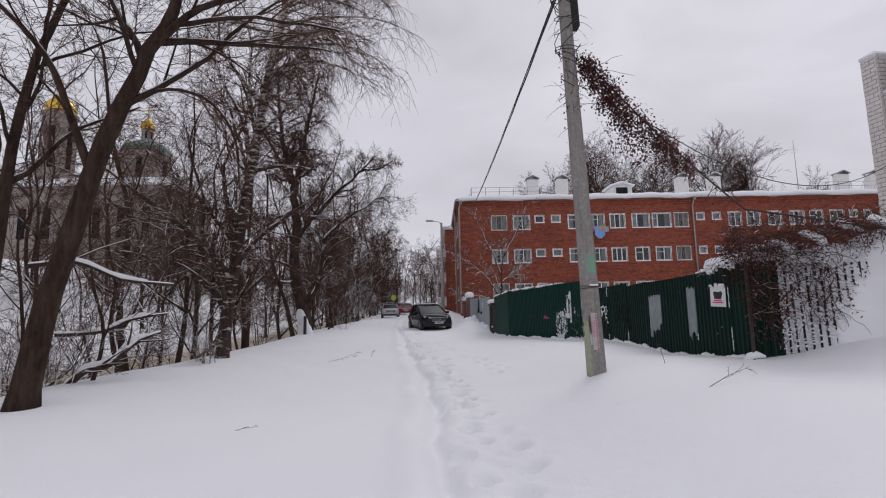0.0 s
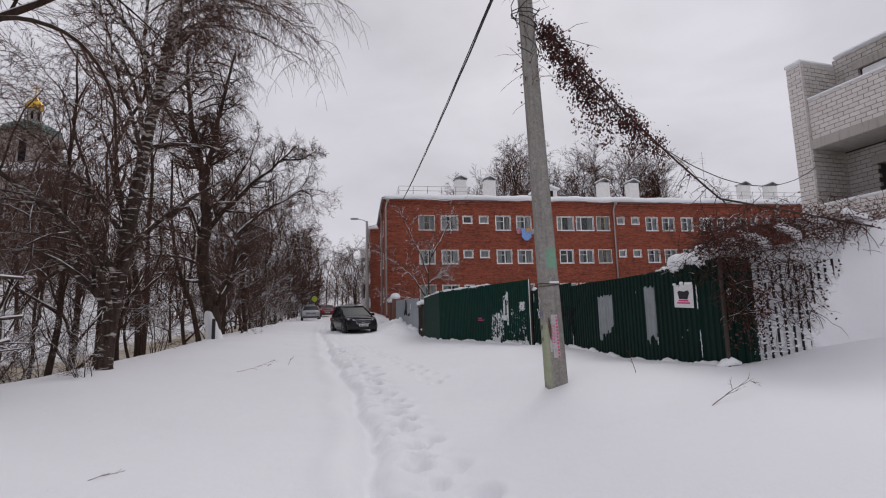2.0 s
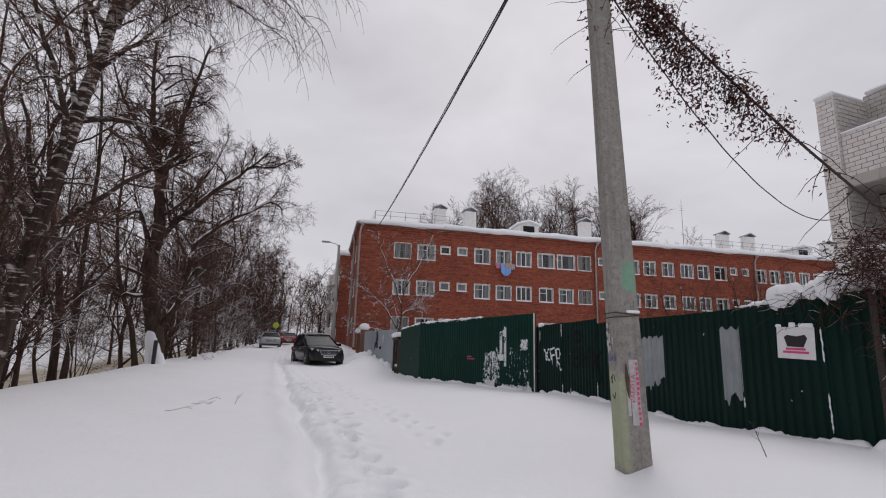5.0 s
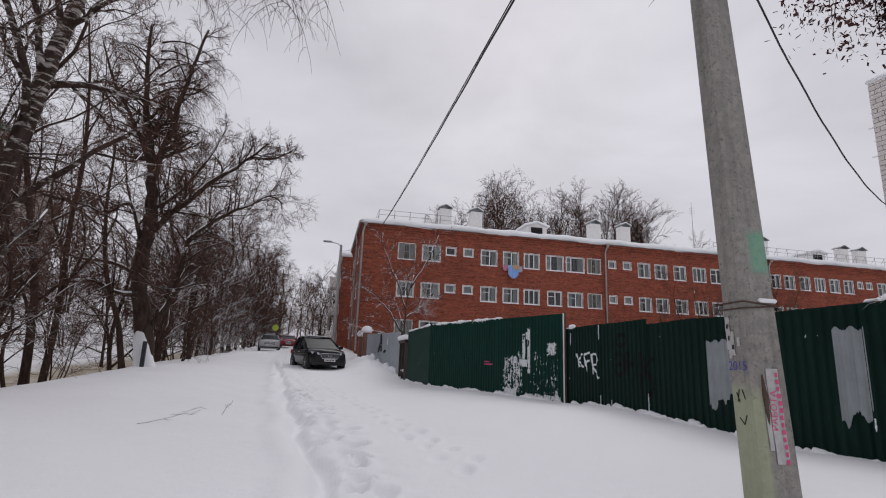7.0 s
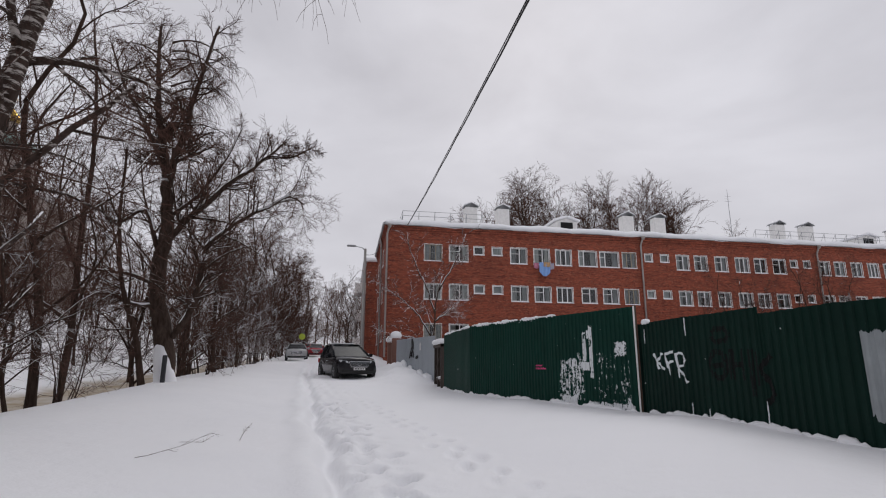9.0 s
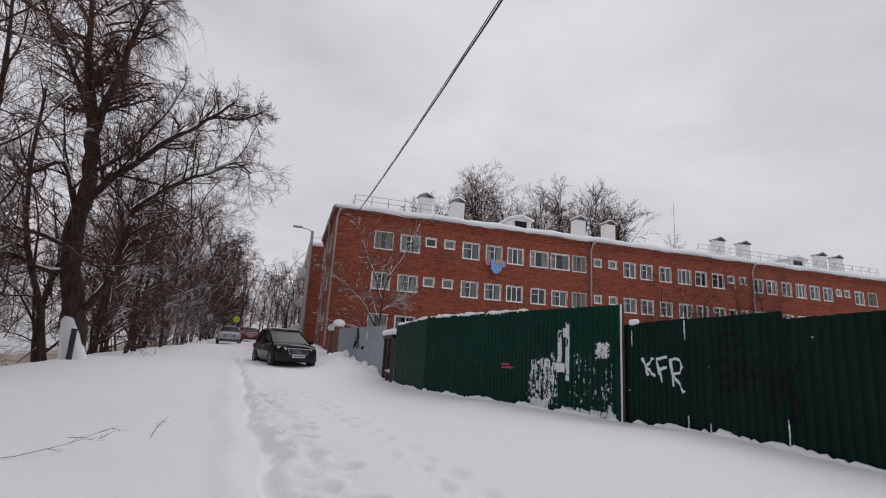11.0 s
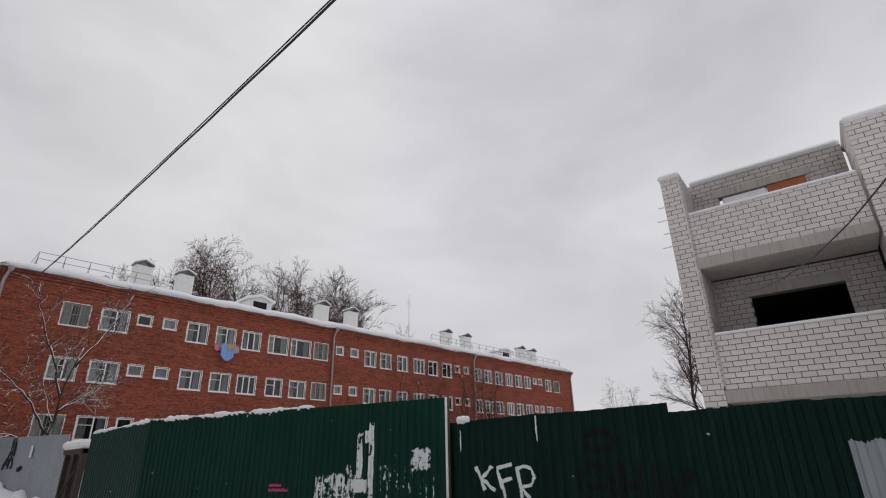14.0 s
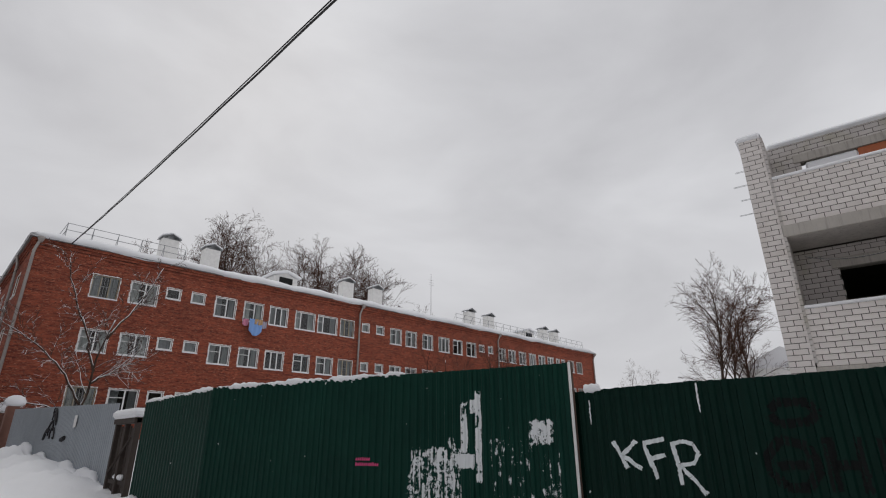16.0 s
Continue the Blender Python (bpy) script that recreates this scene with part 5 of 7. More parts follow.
snow_ridge(along((5.30, 12.1), (6.1, 11.75), 1.80, 1.88, 44, 5), 0.17, seed=14)

# the wicket: dark timber frame with snow on its lintel
wicket = thing("wooden_wicket", "dark weathered wooden wicket gate with snow on top", "gate")
WA, WB = Vector((3.2, 29.55)), Vector((3.17, 28.15))
mb = MB()
for y in (29.5, 28.2, 28.85):
    mb.cbox((3.14, y - 0.05, 0.2), (3.24, y + 0.05, 1.72), 0.008)
part("post", mb, WOOD_DARK, wicket)
for k in range(6):
    mb = MB()
    y = 28.3 + k * 0.2
    mb.cbox((3.22, y, 0.35), (3.245, y + 0.16, 1.5 + 0.04 * (k % 3)), 0.004)
    part("board", mb, WOOD_DARK, wicket)
mb = MB()
mb.cbox((3.10, 28.15, 1.62), (3.30, 29.55, 1.72), 0.01)
mb.cbox((3.18, 28.2, 0.5), (3.23, 29.5, 0.58), 0.006)
mb.tube([(3.13, 28.3, 1.35), (3.13, 29.4, 0.7)], 0.02, 5)
part("rail", mb, WOOD_DARK, wicket)
mb = MB()
mb.cbox((3.05, 28.12, 1.722), (3.35, 29.58, 1.90), 0.06)
mb.cbox((3.15, 28.6, 0.582), (3.24, 29.1, 0.68), 0.03)
part("snow_cap", mb, SNOW, wicket)

# grey corrugated fence up to the gate pier
grey = thing("metal_fence", "pale grey corrugated steel fence with black scribbles", "fence")
QA, QB = (3.24, 45.4), (3.2, 29.75)
n = 12
for k in range(n):
    a = [QA[i] + (QB[i] - QA[i]) * k / n for i in (0, 1)]
    b = [QA[i] + (QB[i] - QA[i]) * (k + 1) / n for i in (0, 1)]
    za, zb = 2.62 - 0.55 * k / n, 2.62 - 0.55 * (k + 1) / n
    sheet(a, b, 0.2, 0.2, za, zb, grey, GREY_SHEET, off=-0.004 * (k % 2), pitch=0.16, label="pale grey corrugated sheet")
mb = MB()
rr = random.Random(8)
for k in range(7):
    y, z = 36.6 + rr.uniform(-0.5, 0.5), 1.7 + rr.uniform(-0.35, 0.45)
    pts = [(3.165, y + 0.32 * math.cos(t * 0.8 + k), z + 0.17 * math.sin(t * 1.1 + k * 2)) for t in range(7)]
    mb.tube(pts, 0.022, 4)
mb.tube([(3.165, 34.7, 1.35), (3.165, 34.4, 1.4)], 0.06, 5)
part("graffiti", mb, BLACK_INK, grey, "black unreadable scribble")
mb = MB()
mb.box((3.155, 33.3, 1.65), (3.16, 33.6, 1.95))
part("notice", mb, PAPER, grey)
pier = thing("gate_pier", "brick gate pier with a round cap of snow", "gate pier")
mb = MB()
mb.cbox((2.95, 45.5, 0.4), (3.45, 46.0, 2.75), 0.02)
part("shaft", mb, plain("pier_brick", (0.20, 0.10, 0.075), 0.95, 0, 0.3, 5), pier)
mb = MB()
mb.lathe([(0.27, 0.0), (0.36, 0.08), (0.38, 0.22), (0.29, 0.38), (0.13, 0.46), (0.01, 0.47)], 16, Matrix.Translation((3.2, 45.75, 2.75)))
part("snow_cap", mb, SNOW, pier, smooth=True)
pier2 = copy_thing(pier, Matrix.Translation((-0.15, 1.9, -0.2)))
mb = MB()
mb.cbox((3.1, 46.05, 2.3), (3.3, 47.4, 2.42), 0.02)
mb.cbox((3.16, 46.05, 0.6), (3.22, 47.4, 2.2), 0.01)
tagged(part("metal_wicket", mb, METAL, None), "grey metal wicket between the gate piers", "gate")

# barred fence plastered with snow that turns off from the green fence's corner
barred = thing("barred_fence", "dark barred fence plastered with blown snow and dry creeper", "fence")
BA, BB = Vector((5.22, 11.72)), Vector((9.8, 11.4))
bar = MB()
bar.cbox((-0.010, -0.016, 0.0), (0.010, 0.016, 1.3), 0.004)
bar_mesh = bar.mesh("bar", DARK_BAR)
for k in range(17):
    p = BA.lerp(BB, (0.34 + 0.112 * k) / (BB - BA).length)
    part("bar", bar_mesh, None, barred, m=pose(p.x, p.y + 0.045, 0.22 + 0.012 * k + 0.08 * random.Random(k).random(), 0, random.Random(k).uniform(-1.2, 1.2), 0))
# the snow stuck between the bars, thin and lumpy
mb = MB()
nx, nz = 120, 40
rr = np.random.RandomState(7)
vs = []
for side in (0, 1):
    for j in range(nz + 1):
        for i in range(nx + 1):
            u, v = i / nx, j / nz
            p = BA.lerp(BB, u)
            zb_, zt_ = 0.1 + 0.5 * u, 1.62 + 0.55 * min(1, u * 2.2)
            x, z = p.x, zb_ + (zt_ - zb_) * v
            ripple = 0.015 * float(lump(np.array(x), np.array(z), 13.0, 4)) * (1 - smooth01(0.32, 0.44, u))
            fat = 0.05 + 0.34 * smooth01(0.36, 0.52, u) + 0.9 * smooth01(0.20, 0.55, u) * (1 - v) ** 2
            y = p.y + 0.06 + (0.09 if side else -(fat - 0.075 + ripple + 0.02 * lump(np.array(x), np.array(z), 7.0, 2) + 0.012 * lump(np.array(x), np.array(z), 17.0, 6)))
            top = 0.06 * float(lump(np.array(x), np.array(0.0), 5.0, 4)) if j == nz else 0.0
            vs.append((x, float(y), z + top))
k0 = (nx + 1) * (nz + 1)
fs = []
rng = random.Random(12)
for j in range(nz):
    for i in range(nx):
        u, v = i / nx, j / nz
        hole = (0.56 + 0.25 * float(lump(np.array(u * 20), np.array(v * 7), 1.7, 3))) * (1.15 - 1.9 * u) + 0.12 * rng.random()
        if hole > 1.02 or u < 0.10:
            continue
        a = j * (nx + 1) + i
        fs.append((a, a + 1, a + nx + 2, a + nx + 1))
        fs.append((k0 + a, k0 + a + nx + 1, k0 + a + nx + 2, k0 + a + 1))
for i in range(nx):
    a = nz * (nx + 1) + i
    fs.append((a, a + 1, k0 + a + 1, k0 + a))
mb.add(vs, fs)
part("stuck_snow", mb, SNOW, barred, "snow blown against the bars", smooth=True)
sheet((fx(11.75) - 0.02, 11.73), (5.70, 11.70), 0.0, 0.0, 1.74, 1.72, barred, GREEN_FROST, off=-0.02, name="sheet", label="green sheet flecked with snow")
mb = MB()
for k in range(26):
    z = 0.75 + 0.035 * k
    w = 0.03 + 0.035 * abs(math.sin(k * 2.3))
    mb.box((7.56 - w + 0.02 * math.sin(k), 10.98, z), (7.56 + w + 0.02 * math.sin(k * 3.1), 11.14, z + 0.022))
part("dark_post", mb, WOOD_DARK, barred, "dark slatted post showing through the snow")

mb = MB()
mb.cbox((5.20, 11.69, 0.1), (5.245, 11.735, 1.70), 0.008)
mb.tube([(5.19, 11.68, 0.1), (5.2, 11.67, 0.7), (5.19, 11.68, 1.3), (5.23, 11.69, 1.72)], [0.025, 0.018, 0.02, 0.012], 6)
part("corner_post", mb, WOOD_DARK, barred, "rusty corner post wound with dry stems")
mb = MB()
mb.tube([(5.10, 11.80, 0.24), (5.16, 11.72, 0.33), (5.23, 11.66, 0.36), (5.34, 11.64, 0.33)], [0.04, 0.06, 0.055, 0.02], 10)
part("snow_cap", mb, SNOW, barred, smooth=True)

# small clots of snow caught on the bars and stems
mb = MB()
rng = random.Random(44)
for k in range(1300):
    u = 0.10 + 0.42 * rng.random() ** 1.1
    p = BA.lerp(BB, u)
    z = rng.uniform(0.3 + 0.3 * u, 1.72 + 0.4 * u)
    w, h = rng.uniform(0.010, 0.036), rng.uniform(0.006, 0.016)
    y = p.y + 0.018 - rng.random() * 0.012
    sl = rng.uniform(-0.35, 0.35)
    mb.tube([(p.x - w, y + 0.012, z - sl * w), (p.x - w * 0.4, y, z + rng.uniform(-0.006, 0.006)), (p.x + w * 0.4, y, z + rng.uniform(-0.006, 0.006)), (p.x + w, y + 0.012, z + sl * w)], [0.003, h, h * rng.uniform(0.7, 1.1), 0.003], 5)
tagged(part("snow_clot", mb, SNOW, barred, "clots of snow caught on the bars", smooth=True), kind="stuff")

# snow heaped unevenly against the foot of the fences
def foot(a, b, n, r, seed):
    rng = random.Random(seed)
    pts = []
    for k in range(n + 1):
        x, y = a[0] + (b[0] - a[0]) * k / n, a[1] + (b[1] - a[1]) * k / n
        pts.append((x + rng.uniform(-0.015, 0.015), y, gz(x, y) - 0.02 + rng.uniform(-0.02, 0.03)))
    snow_ridge(pts, r, "snow_bank", "snow heaped against the foot of the fence", seed)


foot((fx(19.6) - 0.05, 19.6), (fx(11.8) - 0.05, 11.8), 140, 0.06, 21)
foot((GB[0] - 0.06, GB[1]), (GA[0] - 0.06, GA[1]), 80, 0.06, 22)
foot((GA[0] - 0.06, GA[1]), (SA[0] - 0.06, SA[1]), 30, 0.06, 23)
foot((3.1, 29.9), (3.14, 45.0), 120, 0.14, 24)


# ---- trees ----
class Grow:
    """Grows a bare tree as tapered tubes: thick wood in one mesh, twigs in another."""

    def __init__(self, seed, droop=0.0, up=0.25, wander=0.22, twig_r=0.006, density=1.0, angle=(28, 62), segs=(6, 4, 2, 1, 1)):
        self.segs, self.tip_up = segs, 0.0
        self.r = random.Random(seed)
        self.wood, self.twigs = MB(), MB()
        self.droop, self.up, self.wander, self.twig_r, self.density, self.angle = droop, up, wander, twig_r, density, angle

    def side(self, d):
        a = d.orthogonal().normalized()
        b = d.cross(a)
        t = self.r.uniform(0, 2 * math.pi)
        return a * math.cos(t) + b * math.sin(t)

    def line(self, p, d, length, level, n):
        pts = [p.copy()]
        q, d = p.copy(), d.normalized()
        step = length / n
        for i in range(n):
            bend = self.side(d) * self.wander * self.r.uniform(0.3, 1.0)
            lift = Vector((0, 0, self.up * (0.5 if level < 2 else 0.25) - (self.droop * (0.35 * level) * (i / n + 0.2) if level >= 1 else 0)))
            d = (d + bend + lift * 0.5).normalized()
            q = q + d * step
            pts.append(q.copy())
        return pts

    @staticmethod
    def bow(pts, n):
        """The same line with its corners rounded (Catmull-Rom)."""
        p = [Vector(q) for q in pts]
        p = [p[0] * 2 - p[1]] + p + [p[-1] * 2 - p[-2]]
        out = []
        for i in range(1, len(p) - 2):
            a, b, c, d = p[i - 1:i + 3]
            for k in range(n):
                t = k / n
                out.append(0.5 * (2 * b + (c - a) * t + (2 * a - 5 * b + 4 * c - d) * t * t + (3 * b - a - 3 * c + d) * t * t * t))
        return out + [p[-2]]

    def emit(self, pts, r0, r1, level):
        n = len(pts)
        rad = [max(self.twig_r * 0.6, r0 + (r1 - r0) * (i / (n - 1)) ** 0.85) for i in range(n)]
        if r0 > 0.022:
            self.wood.tube(pts, rad, 9 if r0 > 0.1 else 6 if r0 > 0.045 else 5)
        else:
            self.twig(pts, rad)

    def twig(self, pts, rad):
        """A three-sided twig that ends in a point."""
        if len(pts) > 2:
            self.twigs.tube(pts[:-1], rad[:-1], 3, cap=False)
            k = len(self.twigs.v) - 3
        else:
            d = (pts[1] - pts[0]).normalized()
            a = d.orthogonal().normalized() * rad[0]
            b = d.cross(a)
            k = len(self.twigs.v)
            self.twigs.v += [tuple(pts[0] + a), tuple(pts[0] - a * 0.5 + b * 0.87), tuple(pts[0] - a * 0.5 - b * 0.87)]
        self.twigs.v.append(tuple(pts[-1]))
        for i in range(3):
            self.twigs.f.append((k + i, k + (i + 1) % 3, k + 3))
            self.twigs.mi.append(0)

    def branch(self, pts, r0, r1, level, length, levels, counts, start=0.25):
        """Children along a line."""
        if level >= levels:
            return
        n = max(1, int(counts[level] * self.density * self.r.uniform(0.8, 1.2)))
        for k in range(n):
            s = start + (1 - start) * ((k + self.r.random()) / n)
            f = s * (len(pts) - 1)
            i = min(int(f), len(pts) - 2)
            p = pts[i].lerp(pts[i + 1], f - i)
            d = (pts[i + 1] - pts[i]).normalized()
            ang = radians(self.r.uniform(*self.angle)) * (1.0, 0.95, 0.85, 0.8, 0.8)[level]
            nd = d * math.cos(ang) + self.side(d) * math.sin(ang)
            nd.z += 0.5 * self.tip_up if level >= 1 else 0.0
            ln = length * (self.r.uniform(0.55, 1.0) if level == 0 else self.r.uniform(0.35, 0.68)) * (1.12 - 0.5 * s)
            rr_ = (r0 + (r1 - r0) * s) * self.r.uniform(0.35, 0.6)
            rr_ = max(self.twig_r, rr_)
            m = self.segs[level]
            c = self.line(p, nd, ln, level + 1, m)
            self.emit(c, rr_, max(self.twig_r * 0.6, rr_ * 0.3), level + 1)
            self.branch(c, rr_, rr_ * 0.3, level + 1, ln, levels, counts, 0.15)

    def trunk(self, pts, r0, r1, levels, counts, reach, start=0.3, smooth_n=3):
        fine = self.bow(pts, smooth_n)
        n = len(fine)
        for q in fine[1:-1]:
            q.x += self.r.uniform(-1, 1) * r0 * 0.16
            q.y += self.r.uniform(-1, 1) * r0 * 0.16
        rad = [r0 * (1.35 if i == 0 else 1.0) + (r1 - r0) * (i / (n - 1)) ** 0.75 for i in range(n)]
        self.wood.tube(fine, rad, 12)
        self.branch(fine, r0, r1, 0, reach, levels, counts, start)

    def tree(self, name, label, m, wood=None, twig=None, group="", category="tree"):
        t = thing(name, label, category, m, group)
        part("trunk", self.wood, wood or BARK, t, smooth=True)
        if self.twigs.v:
            part("crown", self.twigs, twig or TWIG, t, "bare fine twigs")
        return t


def at(x, y, rz=0, s=1.0):
    return pose(x, y, gz(x, y) - 0.08, 0, 0, rz) @ Matrix.Diagonal((s, s, s, 1))


# the leaning tree at the edge of the road, with its forks
g = Grow(21, 0.2, 0.12, 0.30, 0.0045, 1.0, (28, 62), (7, 5, 4, 2))
g.trunk([(0, 0, -0.3), (0.25, 0.05, 1.6), (0.9, 0.15, 4.1), (1.5, 0.15, 5.6), (1.95, 0.15, 6.7), (2.3, 0.3, 8.6), (2.5, 0.5, 10.5)], 0.21, 0.04, 4, (14, 9, 8, 6), 4.6, 0.36)
for fork in ([(0.72, 0.1, 3.5), (0.45, 0.0, 4.3), (0.0, -0.1, 5.4), (-0.8, -0.3, 6.3), (-1.5, -0.4, 6.7)], [(1.55, 0.15, 5.7), (2.3, 0.1, 6.3), (3.3, 0.3, 6.7), (4.2, 0.7, 7.2)], [(1.15, 0.15, 4.7), (1.8, 0.2, 4.95), (2.4, 0.4, 4.8), (2.75, 0.6, 4.2), (2.8, 0.7, 3.4)]):
    f = g.bow(fork, 4)
    thick = 0.07 if fork[-1][2] > 5 else 0.035
    g.wood.tube(f, [thick * (1 - 0.65 * i / (len(f) - 1)) for i in range(len(f))], 7)
    g.branch(f, thick * 0.9, 0.02, 1, 3.0, 4, (0, 7, 6, 5), 0.2)
g.tree("tree", "dark leaning bare tree at the road's edge", pose(-5.5, 11.85, gz(-5.5, 11.85)))
g = Grow(22, 0.15, 0.16, 0.30, 0.0045, 1.0, (28, 62), (7, 5, 4, 2))
g.trunk([(0, 0, -0.3), (0.02, 0.1, 2.0), (0.1, 0.1, 4.0), (0.3, 0.2, 5.6), (0.75, 0.3, 7.0), (1.2, 0.4, 9.0)], 0.12, 0.035, 4, (12, 7, 7, 5), 3.6, 0.3)
g.tree("tree", "slim dark bare tree beside the leaning one", pose(-6.2, 11.9, gz(-6.2, 11.9)))

# the birch with hanging twigs
g = Grow(33, 0.55, 0.10, 0.26, 0.0045, 1.0, (28, 68), (7, 5, 4, 2))
g.trunk([(0, 0, -0.4), (0.1, 0, 1.2), (0.55, 0.05, 4.8), (1.0, 0.1, 7.9), (1.55, 0.1, 10.9), (2.0, 0.2, 14.5)], 0.21, 0.07, 4, (36, 10, 9, 6), 4.6, 0.14)
def hang_line(r, p, d, length, n, pull):
    """A twig that sets off along d and bends down."""
    q, d = Vector(p), Vector(d).normalized()
    pts = [q.copy()]
    for k in range(n):
        d = (d + Vector((r.gauss(0, 0.10), r.gauss(0, 0.10), -pull))).normalized()
        q = q + d * (length / n)
        pts.append(q.copy())
    return pts


def hanging(g, n, z0, z1, lean, reach, seed):
    """Long boughs that arch out over the road with twigs hanging from them."""
    r = random.Random(seed)
    for k in range(n):
        z = z0 + (z1 - z0) * k / n
        a = r.gauss(-0.1, 0.75)
        ln = reach * r.uniform(0.55, 1.0)
        p = Vector((lean * z, 0.02 * z, z))
        pts = hang_line(r, p, (math.cos(a), math.sin(a), 0.75), ln, 9, 0.16)
        g.wood.tube(pts, [0.05 - 0.0046 * i for i in range(10)], 5)
        for j in range(2, 10):
            for q in range(3):
                s0 = pts[j - 1].lerp(pts[j], r.random())
                t = hang_line(r, s0, (r.gauss(0.3, 0.7), r.gauss(0, 0.7), 0.3), r.uniform(0.7, 1.9), 6, 0.42)
                g.twigs.tube(t, [0.007, 0.0065, 0.006, 0.005, 0.0045, 0.004, 0.003], 3, cap=False)
                for w in range(4):
                    f = t[r.randrange(1, 5)]
                    g.twigs.tube(hang_line(r, f, (r.gauss(0, 0.8), r.gauss(0, 0.8), 0.0), r.uniform(0.4, 1.0), 3, 0.6), [0.0045, 0.004, 0.0035, 0.003], 3, cap=False)


hanging(g, 22, 7.5, 14.3, 0.14, 4.6, 5)
g.tree("birch_tree", "tall birch with hanging bare twigs", pose(-5.45, 18.85, gz(-5.45, 18.85)), BIRCH)
# the big snow-crusted tree beside the short post
g = Grow(41, 0.12, 0.08, 0.32, 0.0055, 1.0, (34, 78), (7, 6, 4, 2))
g.tip_up = 0.12
OLD_LIMBS = [
    (0.36, 0.20, [(0.3, 0, -0.4), (0.0, 0, 1.4), (-0.35, 0, 2.9), (-0.5, 0, 4.1), (-0.4, 0, 5.1), (-0.42, 0, 6.6), (-0.55, 0, 7.8)]),
    (0.19, 0.05, [(-0.55, 0, 7.7), (-0.9, 0.2, 9.2), (-1.3, 0.3, 10.7), (-1.6, 0.4, 12.9), (-1.7, 0.4, 15.0)]),
    (0.16, 0.05, [(-0.5, 0, 7.6), (-0.3, -0.2, 8.6), (0.0, -0.3, 9.9), (0.2, -0.4, 11.3), (0.5, -0.5, 12.6), (0.9, -0.5, 14.6)]),
    (0.10, 0.03, [(-0.6, 0, 7.9), (-1.3, -0.4, 9.6), (-2.3, -0.7, 11.4), (-2.9, -0.9, 13.0)]),
    (0.15, 0.035, [(-0.45, 0, 5.0), (0.25, -0.3, 5.9), (1.1, -0.5, 6.7), (1.95, -0.6, 7.6), (2.8, -0.6, 8.3), (3.35, -0.6, 8.9), (4.0, -0.5, 9.6)]),
    (0.07, 0.02, [(3.3, -0.6, 8.85), (4.2, -0.7, 8.85), (5.0, -0.7, 9.3)]),
    (0.13, 0.03, [(0.3, 0, 1.6), (0.95, -0.3, 2.65), (1.1, -0.3, 3.4), (1.22, -0.3, 4.7), (1.4, -0.4, 5.25), (2.65, -0.3, 6.35), (3.4, -0.2, 6.8), (4.2, 0.0, 7.4), (4.8, 0.1, 7.1)]),
    (0.07, 0.02, [(1.0, -0.3, 3.0), (1.45, -0.4, 4.0), (2.0, -0.4, 3.85)]),
    (0.10, 0.025, [(-0.6, 0, 5.0), (-1.1, -0.3, 6.4), (-1.9, -0.5, 5.8), (-2.9, -0.7, 6.0)]),
    (0.09, 0.025, [(-0.5, 0, 3.6), (-1.5, -0.4, 3.95), (-2.5, -0.6, 4.0), (-3.4, -0.8, 4.4)]),
    (0.09, 0.025, [(-0.35, 0, 2.8), (-1.0, -0.5, 2.75), (-1.7, -0.8, 3.1), (-2.6, -1.0, 3.0)]),
    (0.08, 0.025, [(-0.4, 0, 6.2), (0.5, 0.5, 7.4), (1.3, 0.8, 9.0), (1.9, 1.0, 10.8)]),
]
for r0, r1, pts in OLD_LIMBS:
    f = g.bow(pts, 3)
    for q in f[1:-1]:
        q += Vector((g.r.uniform(-1, 1), g.r.uniform(-1, 1), g.r.uniform(-1, 1))) * r0 * 0.18
    n = len(f)
    g.wood.tube(f, [r0 + (r1 - r0) * i / (n - 1) for i in range(n)], 10 if r0 > 0.15 else 7)
    ln = sum((b - a).length for a, b in zip(f, f[1:]))
    if r0 < 0.3:
        g.branch(f, r0, r1, 1, max(2.4, ln * 0.5), 4, (0, int(8 + 3.4 * ln), 12, 9), 0.10)
hanging(g, 12, 9.5, 14.5, -0.08, 3.2, 9)
old_tree = g.tree("old_tree", "broad old tree with snow crusted on trunk and limbs", pose(-6.7, 32.4, gz(-6.7, 32.4)), BARK_SNOWY)
r = random.Random(15)
for r0, r1, pts in OLD_LIMBS:
    if r0 > 0.17 or pts[0][2] > 7:
        continue
    f = g.bow(pts, 5)
    k = 1
    while k < len(f) - 4:
        m = min(len(f) - 1, k + r.randint(5, 11))
        run = f[k:m]
        if len(run) > 2:
            thick = (r0 + (r1 - r0) * k / len(f)) * r.uniform(0.5, 0.8) + 0.008
            b = MB()
            b.tube([q + Vector((0, -0.01, thick * 0.9)) for q in run], [0.012] + [thick * r.uniform(0.75, 1.05) for q in run[2:]] + [0.012], 7)
            part("snow_cap", b, SNOW, old_tree, "snow lying along a limb", smooth=True)
        k = m + r.randint(0, 2)
g = Grow(42, 0.1, 0.15, 0.24, 0.0065, 0.9)
g.trunk([(0.6, 0, -0.3), (0.2, 0, 1.6), (-0.5, 0, 3.6), (-0.9, 0, 6.0), (-1.0, 0, 9.0)], 0.13, 0.04, 4, (14, 8, 7, 5), 4.2, 0.3)
g.tree("tree", "thin dark tree leaning beside the old tree", pose(-7.3, 31.0, gz(-7.3, 31.0)), BARK)

